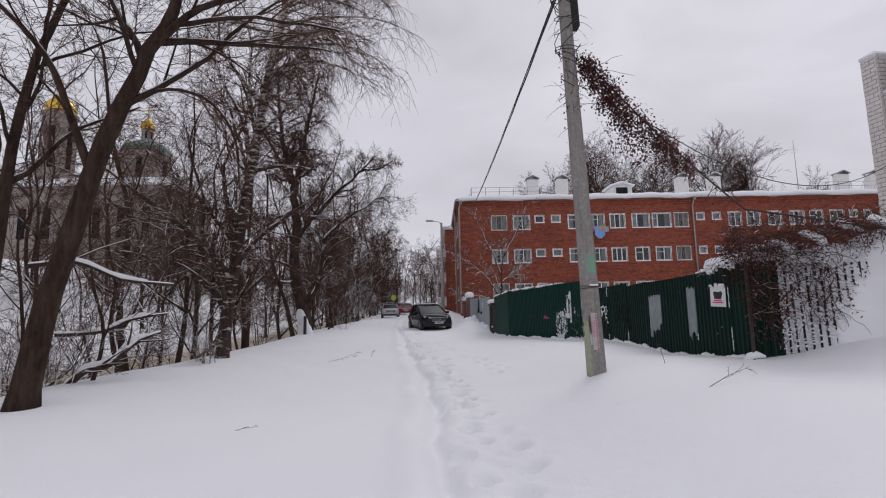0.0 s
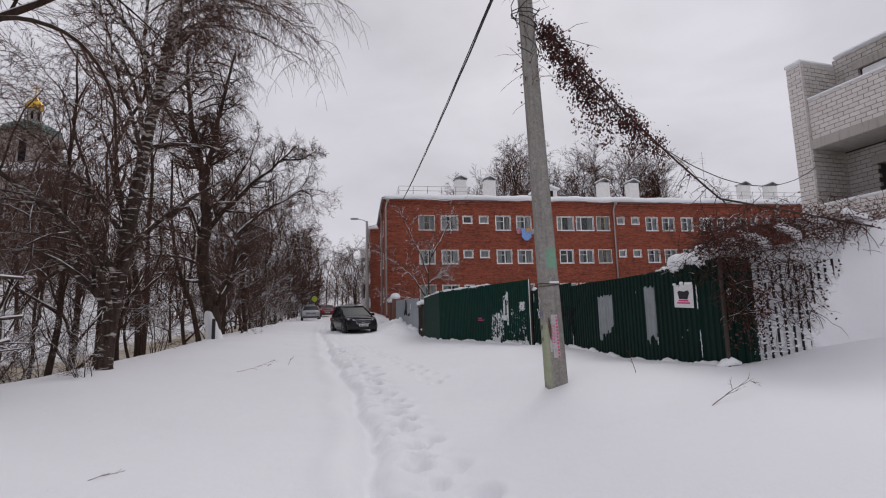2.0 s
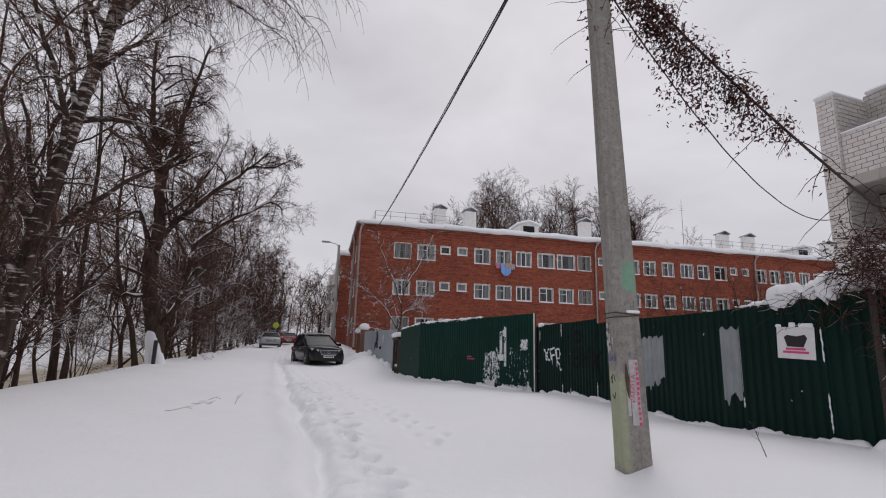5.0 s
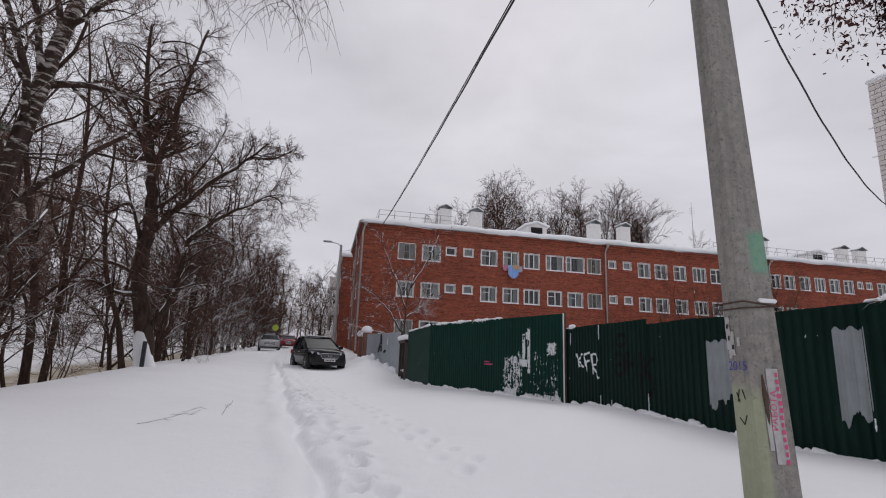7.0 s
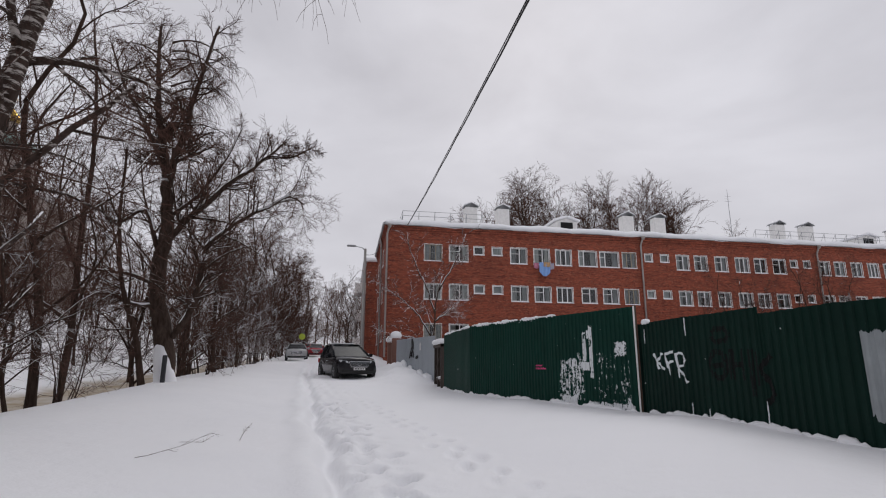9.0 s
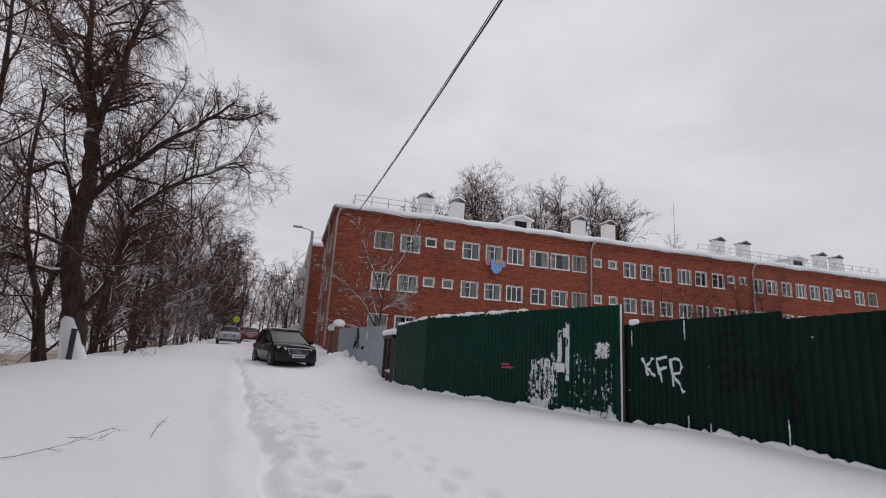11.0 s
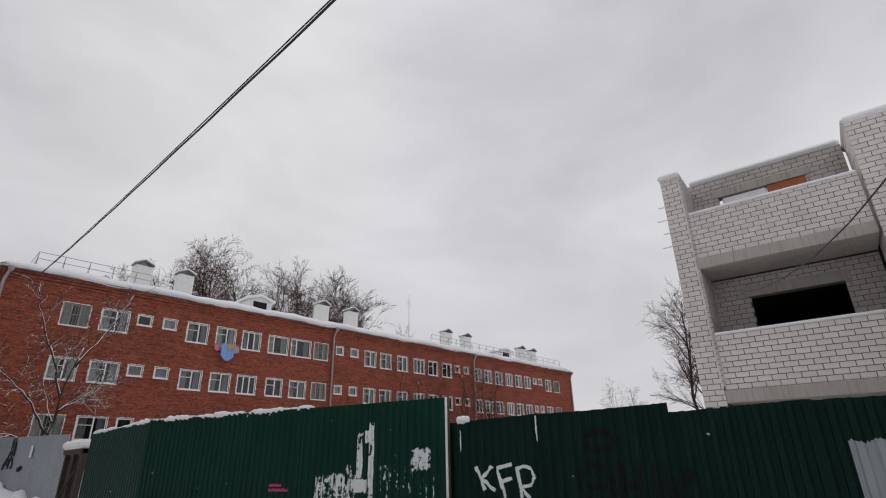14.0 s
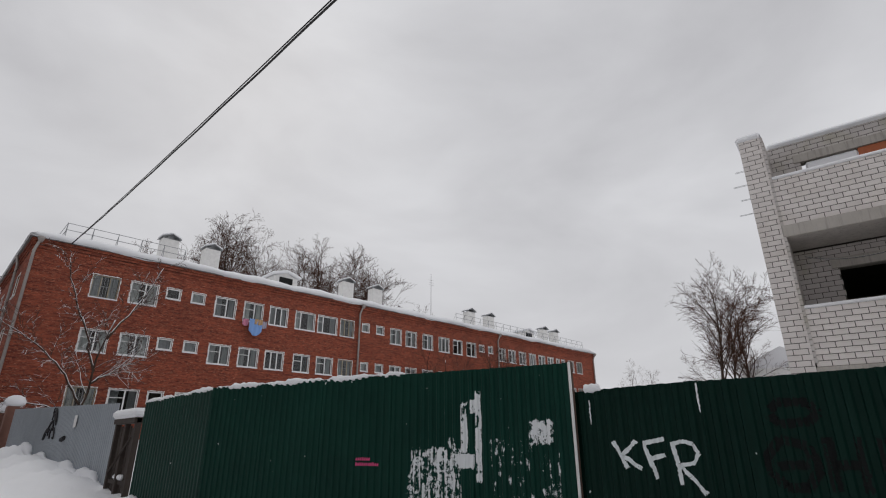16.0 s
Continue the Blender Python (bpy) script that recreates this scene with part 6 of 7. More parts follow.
base = Vector((-6.7, 32.4, gz(-6.7, 32.4)))
mb = MB()
mb.tube([q + base for q in Grow.bow([(0.36, -0.16, -0.4), (0.24, -0.16, 0.1), (0.12, -0.17, 0.6), (0.02, -0.17, 1.05), (-0.06, -0.16, 1.45)], 3)], [0.46, 0.42, 0.40, 0.37, 0.35, 0.31, 0.30, 0.29, 0.28, 0.25, 0.23, 0.17, 0.03], 12)
tagged(part("snow_crust", mb, SNOW, None, smooth=True), "snow plastered on the foot of the old tree", "snow")
# generic bare trees and shrubs, built once and copied
def bare_tree(seed, h, r, droop, levels, counts, reach, start, name, label, wood, twig, group, twig_r=0.008, angle=(28, 62)):
    g = Grow(seed, droop, 0.16, 0.28, twig_r, 1.0, angle)
    rr_ = g.r
    lean = Vector((rr_.uniform(-0.08, 0.08), rr_.uniform(-0.08, 0.08), 0)) * h
    g.trunk([(0, 0, -0.3)] + [tuple(lean * (k / 5) ** 1.3 + Vector((rr_.uniform(-1, 1) * 0.075 * h * k / 5, rr_.uniform(-1, 1) * 0.075 * h * k / 5, h * k / 5))) for k in range(1, 6)], r, r * 0.22, levels, counts, reach, start)
    return g.tree(name, label, pose(0, -60, -20), wood, twig, group)


def shrub(seed, h, stems, group, snowy):
    g = Grow(seed, 0.25, 0.2, 0.26, 0.005, 1.0)
    for k in range(stems):
        a = g.r.uniform(0, 6.28)
        q = Vector((0.35 * math.cos(a), 0.35 * math.sin(a), -0.1))
        d = Vector((0.5 * math.cos(a), 0.5 * math.sin(a), 1))
        ln = h * g.r.uniform(0.6, 1.0)
        pts = g.line(q, d, ln, 0, 8)
        r0 = 0.02 + 0.012 * g.r.random()
        g.emit(pts, r0, 0.008, 0)
        g.branch(pts, r0, 0.008, 1, ln * 0.8, 4, (0, 8, 7, 5), 0.1)
    return g.tree("shrub", "tangled bare roadside shrub dusted with snow" if snowy else "tangled bare brown roadside shrub", pose(0, -60, -20), BARK_LADEN if snowy else BARK, TWIG_SNOWY if snowy else TWIG, group, "shrub")


ROAD_T = [bare_tree(100 + k, h, r, dr, 4, (14, 7, 7, 5), h * 0.38, 0.08, "tree", "bare dark roadside tree", BARK, TWIG, "roadside trees", 0.006)
          for k, (h, r, dr) in enumerate(((9.5, 0.09, 0.2), (12.0, 0.12, 0.1), (10.5, 0.10, 0.5), (13.5, 0.13, 0.3)))]
SNOWY_T = [bare_tree(150 + k, h, 0.09, dr, 4, (14, 7, 7, 5), h * 0.40, 0.06, "tree", "bare roadside tree with snow on its limbs", BARK_LADEN, TWIG_SNOWY, "snowy roadside trees", 0.006)
           for k, (h, dr) in enumerate(((8.5, 0.3), (10.5, 0.15)))]
FAR_T = [bare_tree(200 + k, h, 0.2, dr, 4, (36, 7, 6, 5), h * 0.42, 0.30, "tree", lab, BARK, TWIG_BROWN, "trees behind the block", 0.011, (18, 50))
         for k, (h, dr, lab) in enumerate(((16.5, 0.5, "tall bare birch with hanging twigs behind the roof"), (15, 0.3, "tall bare tree behind the roof"), (15, 0.2, "bare tree behind the roof")))]
ROW_T = [bare_tree(260 + k, h, 0.14, dr, 4, (18, 7, 6, 4), h * 0.36, 0.06, "tree", "dense bare brown tree lining the street", BARK, TWIG_BROWN, "trees lining the street", 0.012)
         for k, (h, dr) in enumerate(((12.5, 0.25), (14.0, 0.15)))]
HILL_T = [bare_tree(240 + k, h, 0.11, dr, 4, (13, 7, 5, 4), h * 0.38, 0.08, "tree", "bare brown tree on the snowy hillside", BARK, TWIG_BROWN, "hillside trees", 0.011)
          for k, (h, dr) in enumerate(((9.0, 0.2), (11.5, 0.35)))]
SHRUBS = [shrub(300 + k, h, n, "roadside shrubs", s) for k, (h, n, s) in enumerate(((3.2, 7, True), (4.2, 6, False), (2.6, 8, True), (5.2, 6, False)))]
rr = random.Random(77)


def scatter(src, spots):
    for x, y, s in spots:
        o = rr.choice(src)
        copy_thing(o, pose(x, y, gz(x, y) - 0.08, rr.uniform(-4, 4), rr.uniform(-4, 4), rr.uniform(0, 360)) @ Matrix.Scale(s, 4))


# edge of the road, left-hand bank
scatter(ROAD_T, [(-10.2, 24.6, 0.7), (-7.2, 36.6, 0.9), (-6.6, 40.2, 0.95), (-7.6, 43.6, 0.9), (-6.8, 47.2, 0.95), (-7.8, 50.6, 0.95), (-7.0, 54.4, 1.0), (-8.0, 58.8, 1.0), (-7.0, 63.0, 1.0)])
scatter(ROAD_T, [(-7.6, 20.6, 0.8), (-7.2, 25.4, 0.95), (-8.4, 23.4, 1.2), (-9.6, 27.6, 1.25), (-11.0, 24.0, 1.2), (-8.6, 29.4, 1.15)])
scatter(SNOWY_T, [(-6.9, 17.4, 0.45), (-6.7, 22.4, 0.55), (-7.6, 38.4, 0.8), (-6.4, 44.6, 0.8), (-7.2, 52.6, 0.85)])
scatter(SHRUBS, [(-5.2, 17.6, 0.4), (-6.3, 13.6, 0.6), (-7.6, 15.2, 0.8), (-6.8, 21.0, 0.7), (-6.9, 26.0, 0.8), (-7.4, 35.6, 1.0), (-6.8, 38.0, 1.0), (-7.6, 41.8, 1.0), (-6.9, 45.8, 1.0), (-7.4, 49.2, 1.0), (-7.0, 56.8, 1.0), (-7.4, 61.0, 1.1), (-7.0, 66.0, 1.1)])
scatter(ROW_T, [(-7.0 - rr.random() * 2.4, 37 + 3.7 * k, 0.85 + 0.010 * k) for k in range(21)])
scatter(SHRUBS, [(-6.8 - rr.random() * 1.2, 70 + 4.0 * k, 1.2) for k in range(8)])
# slim crooked stems between them
def sapling(seed, h, r):
    g = Grow(seed, 0.25, 0.2, 0.26, 0.006, 1.0)
    u = g.r.uniform
    lean = u(-0.22, 0.22)
    g.trunk([(0, 0, -0.3)] + [(lean * h * k / 5 + 0.06 * h * u(-1, 1), 0.07 * h * u(-1, 1), h * k / 5) for k in range(1, 6)], r, 0.010, 3, (14, 7, 5), h * 0.5, 0.15)
    return g.tree("sapling", "slim crooked bare sapling at the road's edge", pose(0, -60, -20), BARK, TWIG, "roadside saplings")


SAPLINGS = [sapling(400 + k, h, r) for k, (h, r) in enumerate(((5.0, 0.06), (6.0, 0.07), (5.4, 0.05), (4.2, 0.055)))]
scatter(SAPLINGS, [(-6.2, 12.6, 0.8), (-6.3, 14.6, 0.9), (-6.7, 16.4, 0.9), (-6.6, 19.6, 0.9), (-6.3, 21.6, 0.9), (-6.8, 24.0, 0.9), (-6.9, 35.8, 1.0), (-8.2, 12.6, 1.0), (-9.4, 19.2, 1.1)])


def fallen_bough(x, y, pts, r):
    g = Grow(int(x * 10), 0.2, 0.1, 0.2, 0.006, 1.0)
    f = g.bow(pts, 4)
    g.wood.tube(f, [r * (1 - 0.5 * i / (len(f) - 1)) for i in range(len(f))], 8)
    g.branch(f, r, r * 0.4, 2, 1.6, 4, (0, 0, 10, 4), 0.2)
    t = thing("fallen_bough", "crooked bough with snow along its top, low over the bank", "bough", pose(x, y, gz(x, y)))
    part("stem", g.wood, BARK_LADEN, t, smooth=True)
    b = MB()
    top = [q + Vector((0, -0.01, r * 0.7)) for q in f[2:-2]]
    b.tube(top, [0.01] + [r * g.r.uniform(0.55, 0.95) for q in top[2:]] + [0.01], 8)
    part("snow_cap", b, SNOW, t, smooth=True)
    part("spray", g.twigs, TWIG_SNOWY, t)


fallen_bough(-6.3, 14.3, [(-0.3, 0, -0.1), (0.1, 0, 0.25), (0.5, 0.1, 0.35), (0.9, 0.2, 0.75), (1.3, 0.4, 0.95)], 0.085)
fallen_bough(-6.0, 15.2, [(-1.2, -0.4, 0.9), (-0.5, 0, 0.95), (0.1, 0.1, 1.2), (0.7, 0.3, 1.3)], 0.06)
fallen_bough(-5.9, 13.1, [(-0.6, 0, 2.2), (0.2, 0, 2.25), (0.9, 0.2, 1.95), (1.7, 0.4, 1.85)], 0.055)
# brushwood between the bank and the lower lane, and along the foot of the hill
scatter(SHRUBS, [(-8.4, 14.6, 0.8), (-9.6, 17.4, 0.9), (-9.4, 20.4, 1.0), (-8.6, 22.2, 0.9)])
scatter(SHRUBS, [(-24.0 - rr.random() * 3.5, 17 + 4.0 * k, rr.uniform(0.8, 1.1)) for k in range(9)])
# wood on the far hillside
hill = []
for k in range(42):
    y = 12 + 2.4 * k + rr.uniform(-1.5, 1.5)
    hill.append(((-31 if y < 45 else -18.5) - rr.random() * 16, y, rr.uniform(0.8, 1.25)))
scatter(HILL_T, hill)
scatter(HILL_T, [(-21.5, 33.0, 1.25), (-23.5, 37.5, 1.3), (-26.0, 35.0, 1.35), (-27.5, 40.5, 1.4), (-24.0, 30.0, 1.15), (-29.5, 36.5, 1.35), (-20.0, 41.0, 1.2), (-30.5, 44.0, 1.4), (-25.0, 45.0, 1.35)])
scatter(ROW_T, [(-10.5 - rr.random() * 4.5, 52 + 4.2 * k, 0.8 + 0.012 * k) for k in range(16)])
scatter(SHRUBS, [(-18 - rr.random() * 12, 44 + 2.4 * k, rr.uniform(0.9, 1.4)) for k in range(14)])
scatter(SHRUBS, [(-24 - rr.random() * 6, 22 + 3.0 * k, rr.uniform(0.9, 1.3)) for k in range(6)])
# far end of the street and the strip in front of the second building
scatter(ROAD_T, [(0.2, 58, 0.6), (0.4, 62.5, 0.65), (0.0, 67.5, 0.7), ])
scatter(ROW_T, [(-0.4, 100, 0.9), (1.5, 108, 1.0), (-1.5, 118, 1.1), (2.5, 126, 1.1), (-3.5, 134, 1.2), (0, 142, 1.2), (-6, 148, 1.2), (4, 152, 1.2), (-9, 128, 1.2), (-8, 140, 1.25), (-3, 160, 1.3), (-11, 156, 1.3), (2, 168, 1.3), (-6, 172, 1.3)])
# behind the brick block
scatter(FAR_T[:1], [(20.5, 76, 1.22), (22.5, 79, 1.2), (24.5, 78, 1.28), (27.0, 80, 1.18)])
scatter(FAR_T[1:], [(14.5, 76, 1.0), (17.5, 79, 1.1), (29.5, 79, 1.1), (32.0, 76, 1.2), (34.5, 79, 1.32), (37.0, 76, 1.3), (39.5, 78, 1.38), (42.0, 80, 1.42), (44.5, 77, 1.34), (47.0, 79, 1.3), (50.0, 82, 1.16), (60, 84, 1.1), (65, 88, 1.0), (71, 80, 0.88)])
# right of the block: a tall dark pair and low bushes
scatter(FAR_T[1:2], [(54.0, 33.5, 0.98), (57.5, 32.2, 0.9), (59.5, 34.5, 0.95)])
scatter(ROAD_T + SNOWY_T, [(80, 55, 0.9), (86, 57, 0.9), (92, 58, 0.95), (98, 60, 0.95), (104, 60, 1.0), (110, 62, 1.0)])
# the small snow-laden tree before the block's corner
g = Grow(55, 0.1, 0.12, 0.34, 0.010, 1.0)
g.trunk([(0, 0, -0.2), (0.35, 0, 1.4), (0.7, 0, 2.6), (0.75, 0, 4.2), (1.2, 0, 6.2)], 0.085, 0.03, 3, (7, 7, 6), 3.0, 0.4)
for limb in ([(0.5, 0, 2.0), (-0.6, -0.2, 3.6), (-1.9, -0.3, 4.6), (-3.4, -0.4, 5.6)], [(0.7, 0, 3.0), (1.6, -0.2, 3.7), (2.6, -0.3, 5.0)], [(0.3, 0, 1.3), (-0.9, -0.4, 1.9), (-2.9, -0.6, 2.3)], [(0.75, 0, 3.6), (0.1, 0.1, 5.4), (-0.9, 0.1, 7.6), (-1.3, 0.1, 9.0)], [(1.0, 0, 5.2), (2.2, 0, 7.4), (3.0, 0, 9.4)]):
    f = g.bow(limb, 5)
    for q in f[1:]:
        q += Vector((g.r.uniform(-1, 1), 0, g.r.uniform(-1, 1))) * 0.06
    g.wood.tube(f, [0.06 - 0.045 * i / (len(f) - 1) for i in range(len(f))], 6)
    g.branch(f, 0.045, 0.012, 1, 3.0, 4, (0, 15, 8, 4), 0.15)
g.tree("small_tree", "small bare tree with snow-laden limbs before the brick wall", pose(5.2, 46.6, gz(5.2, 46.6)), BARK_LADEN, TWIG_SNOWY)
scatter(SAPLINGS, [(28.0, 46, 1.1), (29.6, 46.5, 1.15), (31.0, 46, 1.2), (32.6, 46.5, 1.25), (34.2, 45.5, 1.2), (35.6, 46.5, 1.25), (37.0, 46, 1.2), (38.6, 46.4, 1.2), (26.8, 46.8, 1.0)])
scatter(ROAD_T[:1], [(40.5, 47.5, 0.75)])
# the patterns themselves are not part of the place
def discard(patterns):
    for o in patterns:
        for c in list(o.children):
            bpy.data.objects.remove(c)
        bpy.data.objects.remove(o)


discard(ROAD_T + SNOWY_T + FAR_T + HILL_T + ROW_T + SHRUBS + SAPLINGS)

# ---- dry creeper on the pole, the cable and the fence corner ----
creeper = thing("dry_creeper", "dry brown creeper hanging from the cable beside the pole", "creeper")
CA, CM, CB = Vector((3.2, 12.5, 5.45)), Vector((5.2, 11.55, 2.5)), Vector((7.4, 11.4, 2.1))


def creeper_line(s):
    """The laden cable: down from the pole to the fence corner, then along the fence."""
    if s < 0.7:
        q = CA.lerp(CM, s / 0.7)
        q.z -= 0.45 * (s / 0.7) * (1 - s / 0.7)
        return q
    return CM.lerp(CB, (s - 0.7) / 0.3)


mb = MB()
mb.tube([creeper_line(k / 20) for k in range(21)], 0.014, 6)
g = Grow(60, 0.6, 0.0, 0.3, 0.004, 1.0)
rr = random.Random(3)
for k in range(70):
    s = rr.random() ** 0.8
    p = creeper_line(s)
    g.emit(g.line(p, Vector((rr.uniform(-1, 1), rr.uniform(-1, 1), rr.uniform(-1.2, 0.3))), rr.uniform(0.25, 0.8), 2, 5), 0.006, 0.003, 2)
for k in range(36):
    z = rr.uniform(4.2, 7.0)
    a = rr.uniform(0, 6.28)
    p = Vector((PX, PY, 0)) + LEAN_M @ Vector((0.12 * math.cos(a), 0.12 * math.sin(a), z))
    g.emit(g.line(p, Vector((math.cos(a), math.sin(a), rr.uniform(-1, 0.8))), rr.uniform(0.25, 0.6), 2, 5), 0.005, 0.002, 2)
part("stem", mb, WOOD_DARK, creeper)
part("tendril", g.twigs, TWIG, creeper)
mb = MB()


def leaf(b, p, size, r):
    d = Vector((r.uniform(-1, 1), r.uniform(-1, 1), r.uniform(-1.5, 0.3))).normalized()
    o = d.orthogonal().normalized()
    n = d.cross(o)
    a = p + o * size * 0.42 + d * size * 0.45 + n * size * 0.12
    c = p - o * size * 0.42 + d * size * 0.5 - n * size * 0.1
    b.add([p, a, p + d * size, c], [(0, 1, 2), (0, 2, 3)])


for k in range(330):
    s = min(1.0, abs(rr.gauss(0.18, 0.17)))
    p = creeper_line(s)
    bell = math.exp(-((s - 0.20) / 0.16) ** 2)
    c = p + Vector((rr.gauss(0, 0.05), rr.gauss(0, 0.05), -abs(rr.gauss(0, 0.08 + 0.34 * bell)) + 0.05))
    for q in range(rr.randint(8, 30) if s < 0.5 else rr.randint(3, 10)):
        leaf(mb, c + Vector((rr.gauss(0, 0.06), rr.gauss(0, 0.06), rr.gauss(-0.03, 0.08))), rr.uniform(0.02, 0.062), rr)
for k in range(90):
    z = rr.uniform(4.2, 5.6)
    a = rr.uniform(0, 6.28)
    p = Vector((PX, PY, 0)) + LEAN_M @ Vector((0.17 * math.cos(a), 0.17 * math.sin(a), z))
    leaf(mb, p, rr.uniform(0.03, 0.055), rr)
tagged(part("foliage", mb, DRY_LEAF, creeper), "withered dark red leaves")
# tangle along the top of the barred fence
tangle = thing("dry_creeper", "tangle of dry reddish creeper over the fence corner", "creeper")
g = Grow(61, 0.5, 0.05, 0.75, 0.0045, 1.0)
mb = MB()
for k in range(1000):
    x = 4.7 + 3.2 * rr.random() ** 1.3
    p = Vector((x + 0.2, 11.6 + rr.gauss(0, 0.16), 1.95 + 0.2 * smooth01(5, 6.6, x) + rr.gauss(0, 0.16)))
    g.emit(g.line(p, Vector((rr.uniform(-1.2, 1.2), rr.uniform(-0.7, 0.7), rr.uniform(-0.35, 0.5))), rr.uniform(0.2, 0.5), 2, 7), 0.005, 0.002, 2)
for k in range(260):
    x = 5.15 + 1.4 * rr.random() ** 1.2
    p = Vector((x, 11.60 - 0.03 * rr.random(), rr.uniform(0.9, 1.85)))
    g.emit(g.line(p, Vector((rr.uniform(-1.2, 1.2), rr.uniform(-0.12, 0.05), rr.uniform(-1, 0.2))), rr.uniform(0.2, 0.6), 2, 6), 0.0055, 0.002, 2)
for k in range(60):
    p = Vector((5.22, rr.uniform(11.8, 12.9), rr.uniform(1.5, 1.8)))
    g.emit(g.line(p, Vector((rr.uniform(-0.1, 0.02), rr.uniform(-1, 1), rr.uniform(-1, 0.3))), rr.uniform(0.2, 0.55), 2, 6), 0.004, 0.002, 2)
part("tendril", g.twigs, TWIG_RED, tangle)
for k in range(5200):
    x = 4.7 + 3.2 * rr.random() ** 1.25
    leaf(mb, Vector((x + 0.2, 11.58 + rr.gauss(0, 0.18), 1.97 + 0.2 * smooth01(5, 6.6, x) + rr.gauss(0, 0.15))), rr.uniform(0.018, 0.045), rr)
for k in range(420):
    leaf(mb, Vector((rr.uniform(5.15, 5.75), 11.58 + rr.gauss(0, 0.05), rr.uniform(0.5, 1.8))), rr.uniform(0.02, 0.05), rr)
for k in range(70):
    c = Vector((5.5 + 1.7 * rr.random() ** 1.4, 11.58, rr.uniform(0.85, 1.8)))
    for q in range(rr.randint(4, 12)):
        leaf(mb, c + Vector((rr.gauss(0, 0.035), rr.gauss(0, 0.02), rr.gauss(0, 0.06))), rr.uniform(0.02, 0.05), rr)
part("foliage", mb, DRY_LEAF, tangle, "withered dark red leaves")
for x, y, z, r in ((5.5, 11.6, 2.0, 0.07), (5.95, 11.55, 2.12, 0.09), (6.5, 11.55, 2.27, 0.07), (6.95, 11.5, 2.32, 0.08)):
    mb = MB()
    pts = [Vector((x + 0.09 * k, y + rr.uniform(-0.03, 0.03), z + rr.uniform(-0.02, 0.03) - 0.006 * k * k)) for k in range(6)]
    mb.tube(pts, [0.01] + [r * rr.uniform(0.6, 1.0) for k in range(4)] + [0.01], 8)
    part("snow_cap", mb, SNOW, tangle, smooth=True)

# twigs poking out of the snow
def twig(x, y, length, rz, seed, lift=0.12):
    g = Grow(seed, 0.1, 0.02, 0.16, 0.0025, 1.0)
    p = Vector((0, 0, -0.02))
    pts = g.line(p, Vector((1, 0, lift)), length, 1, 8)
    g.emit(pts, 0.005, 0.002, 2)
    g.branch(pts, 0.004, 0.002, 2, length * 0.45, 4, (0, 0, 6, 2), 0.3)
    t = thing("fallen_twig", "thin dry twig lying in the snow", "twig", pose(x, y, gz(x, y) + 0.02, 0, 0, rz))
    part("stem", g.twigs, TWIG, t)


twig(3.5, 9.72, 0.62, 8, 70, 0.45)
twig(-2.35, 18.3, 1.1, 40, 71, 0.02)
twig(-1.35, 19.4, 0.4, 70, 72, 0.8)
twig(-2.2, 19.3, 0.8, 10, 73, 0.02)
twig(3.9, 11.72, 0.3, 90, 74, 3.0)
twig(-1.9, 10.6, 0.3, 60, 75, 0.05)

# the short post by the old tree
mb = MB()
mb.cbox((-0.07, -0.06, -0.4), (0.07, 0.06, 0.95), 0.015)
tagged(part("short_post", mb, concrete_material("dark_post", (0.025, 0.026, 0.03), (0.06, 0.06, 0.065)), None, m=pose(-6.35, 31.7, gz(-6.35, 31.7))), "short dark grey post in front of the old tree", "post")

# ---- street lamp by the block ----
def street_lamp(x, y, h):
    l = thing("street_lamp", "concrete street lamp with a long arm", "street lamp", pose(x, y, gz(x, y) - 0.3))
    b = MB()
    b.tube([(0, 0, 0), (0, 0, h)], [0.17, 0.10], 10)
    part("pole", b, LAMP_CONCRETE, l, smooth=True)
    b = MB()
    b.tube([(0, 0, h - 0.15), (-0.25, 0, h + 0.08), (-0.8, 0, h + 0.18)], 0.03, 6)
    arm = part("arm", b, METAL, l)
    b = MB()
    b.cbox((-1.45, -0.14, h + 0.14), (-0.75, 0.14, h + 0.27), 0.045)
    part("lamp_head", b, METAL, l, "grey lamp head")
    b = MB()
    b.box((-0.12, -0.12, h * 0.54), (0.12, 0.12, h * 0.55))
    part("clamp", b, METAL, l)
    return l


LT = street_lamp(1.15, 52.0, 8.4)
copy_thing(LT, pose(1.0, 84.0, gz(1.0, 84.0) - 0.3))
cable("overhead_cable", ((1.15, 52.0, 9.6), (2.7, 54.5, 10.9)), 0.015, "short cable from the street lamp to the block", 0.3, 12)

def road_sign(x, y, mat, label):
    t = thing("road_sign", label, "road sign", pose(x, y, gz(x, y) - 0.1))
    b = MB()
    b.tube([(0, 0, 0), (0, 0, 2.6)], 0.035, 6)
    part("pole", b, METAL, t)
    b = MB()
    b.lathe([(0.01, -0.012), (0.33, -0.012), (0.35, 0.0), (0.33, 0.012), (0.01, 0.012)], 18, pose(0, -0.05, 2.3, 90, 0, 0))
    part("plate", b, mat, t)


road_sign(-7.3, 70.0, PAPER, "round pale road sign on a thin post")
road_sign(-5.0, 72.0, plain("sign_yellow", (0.45, 0.55, 0.05), 0.5), "round yellow-green road sign on a thin post")

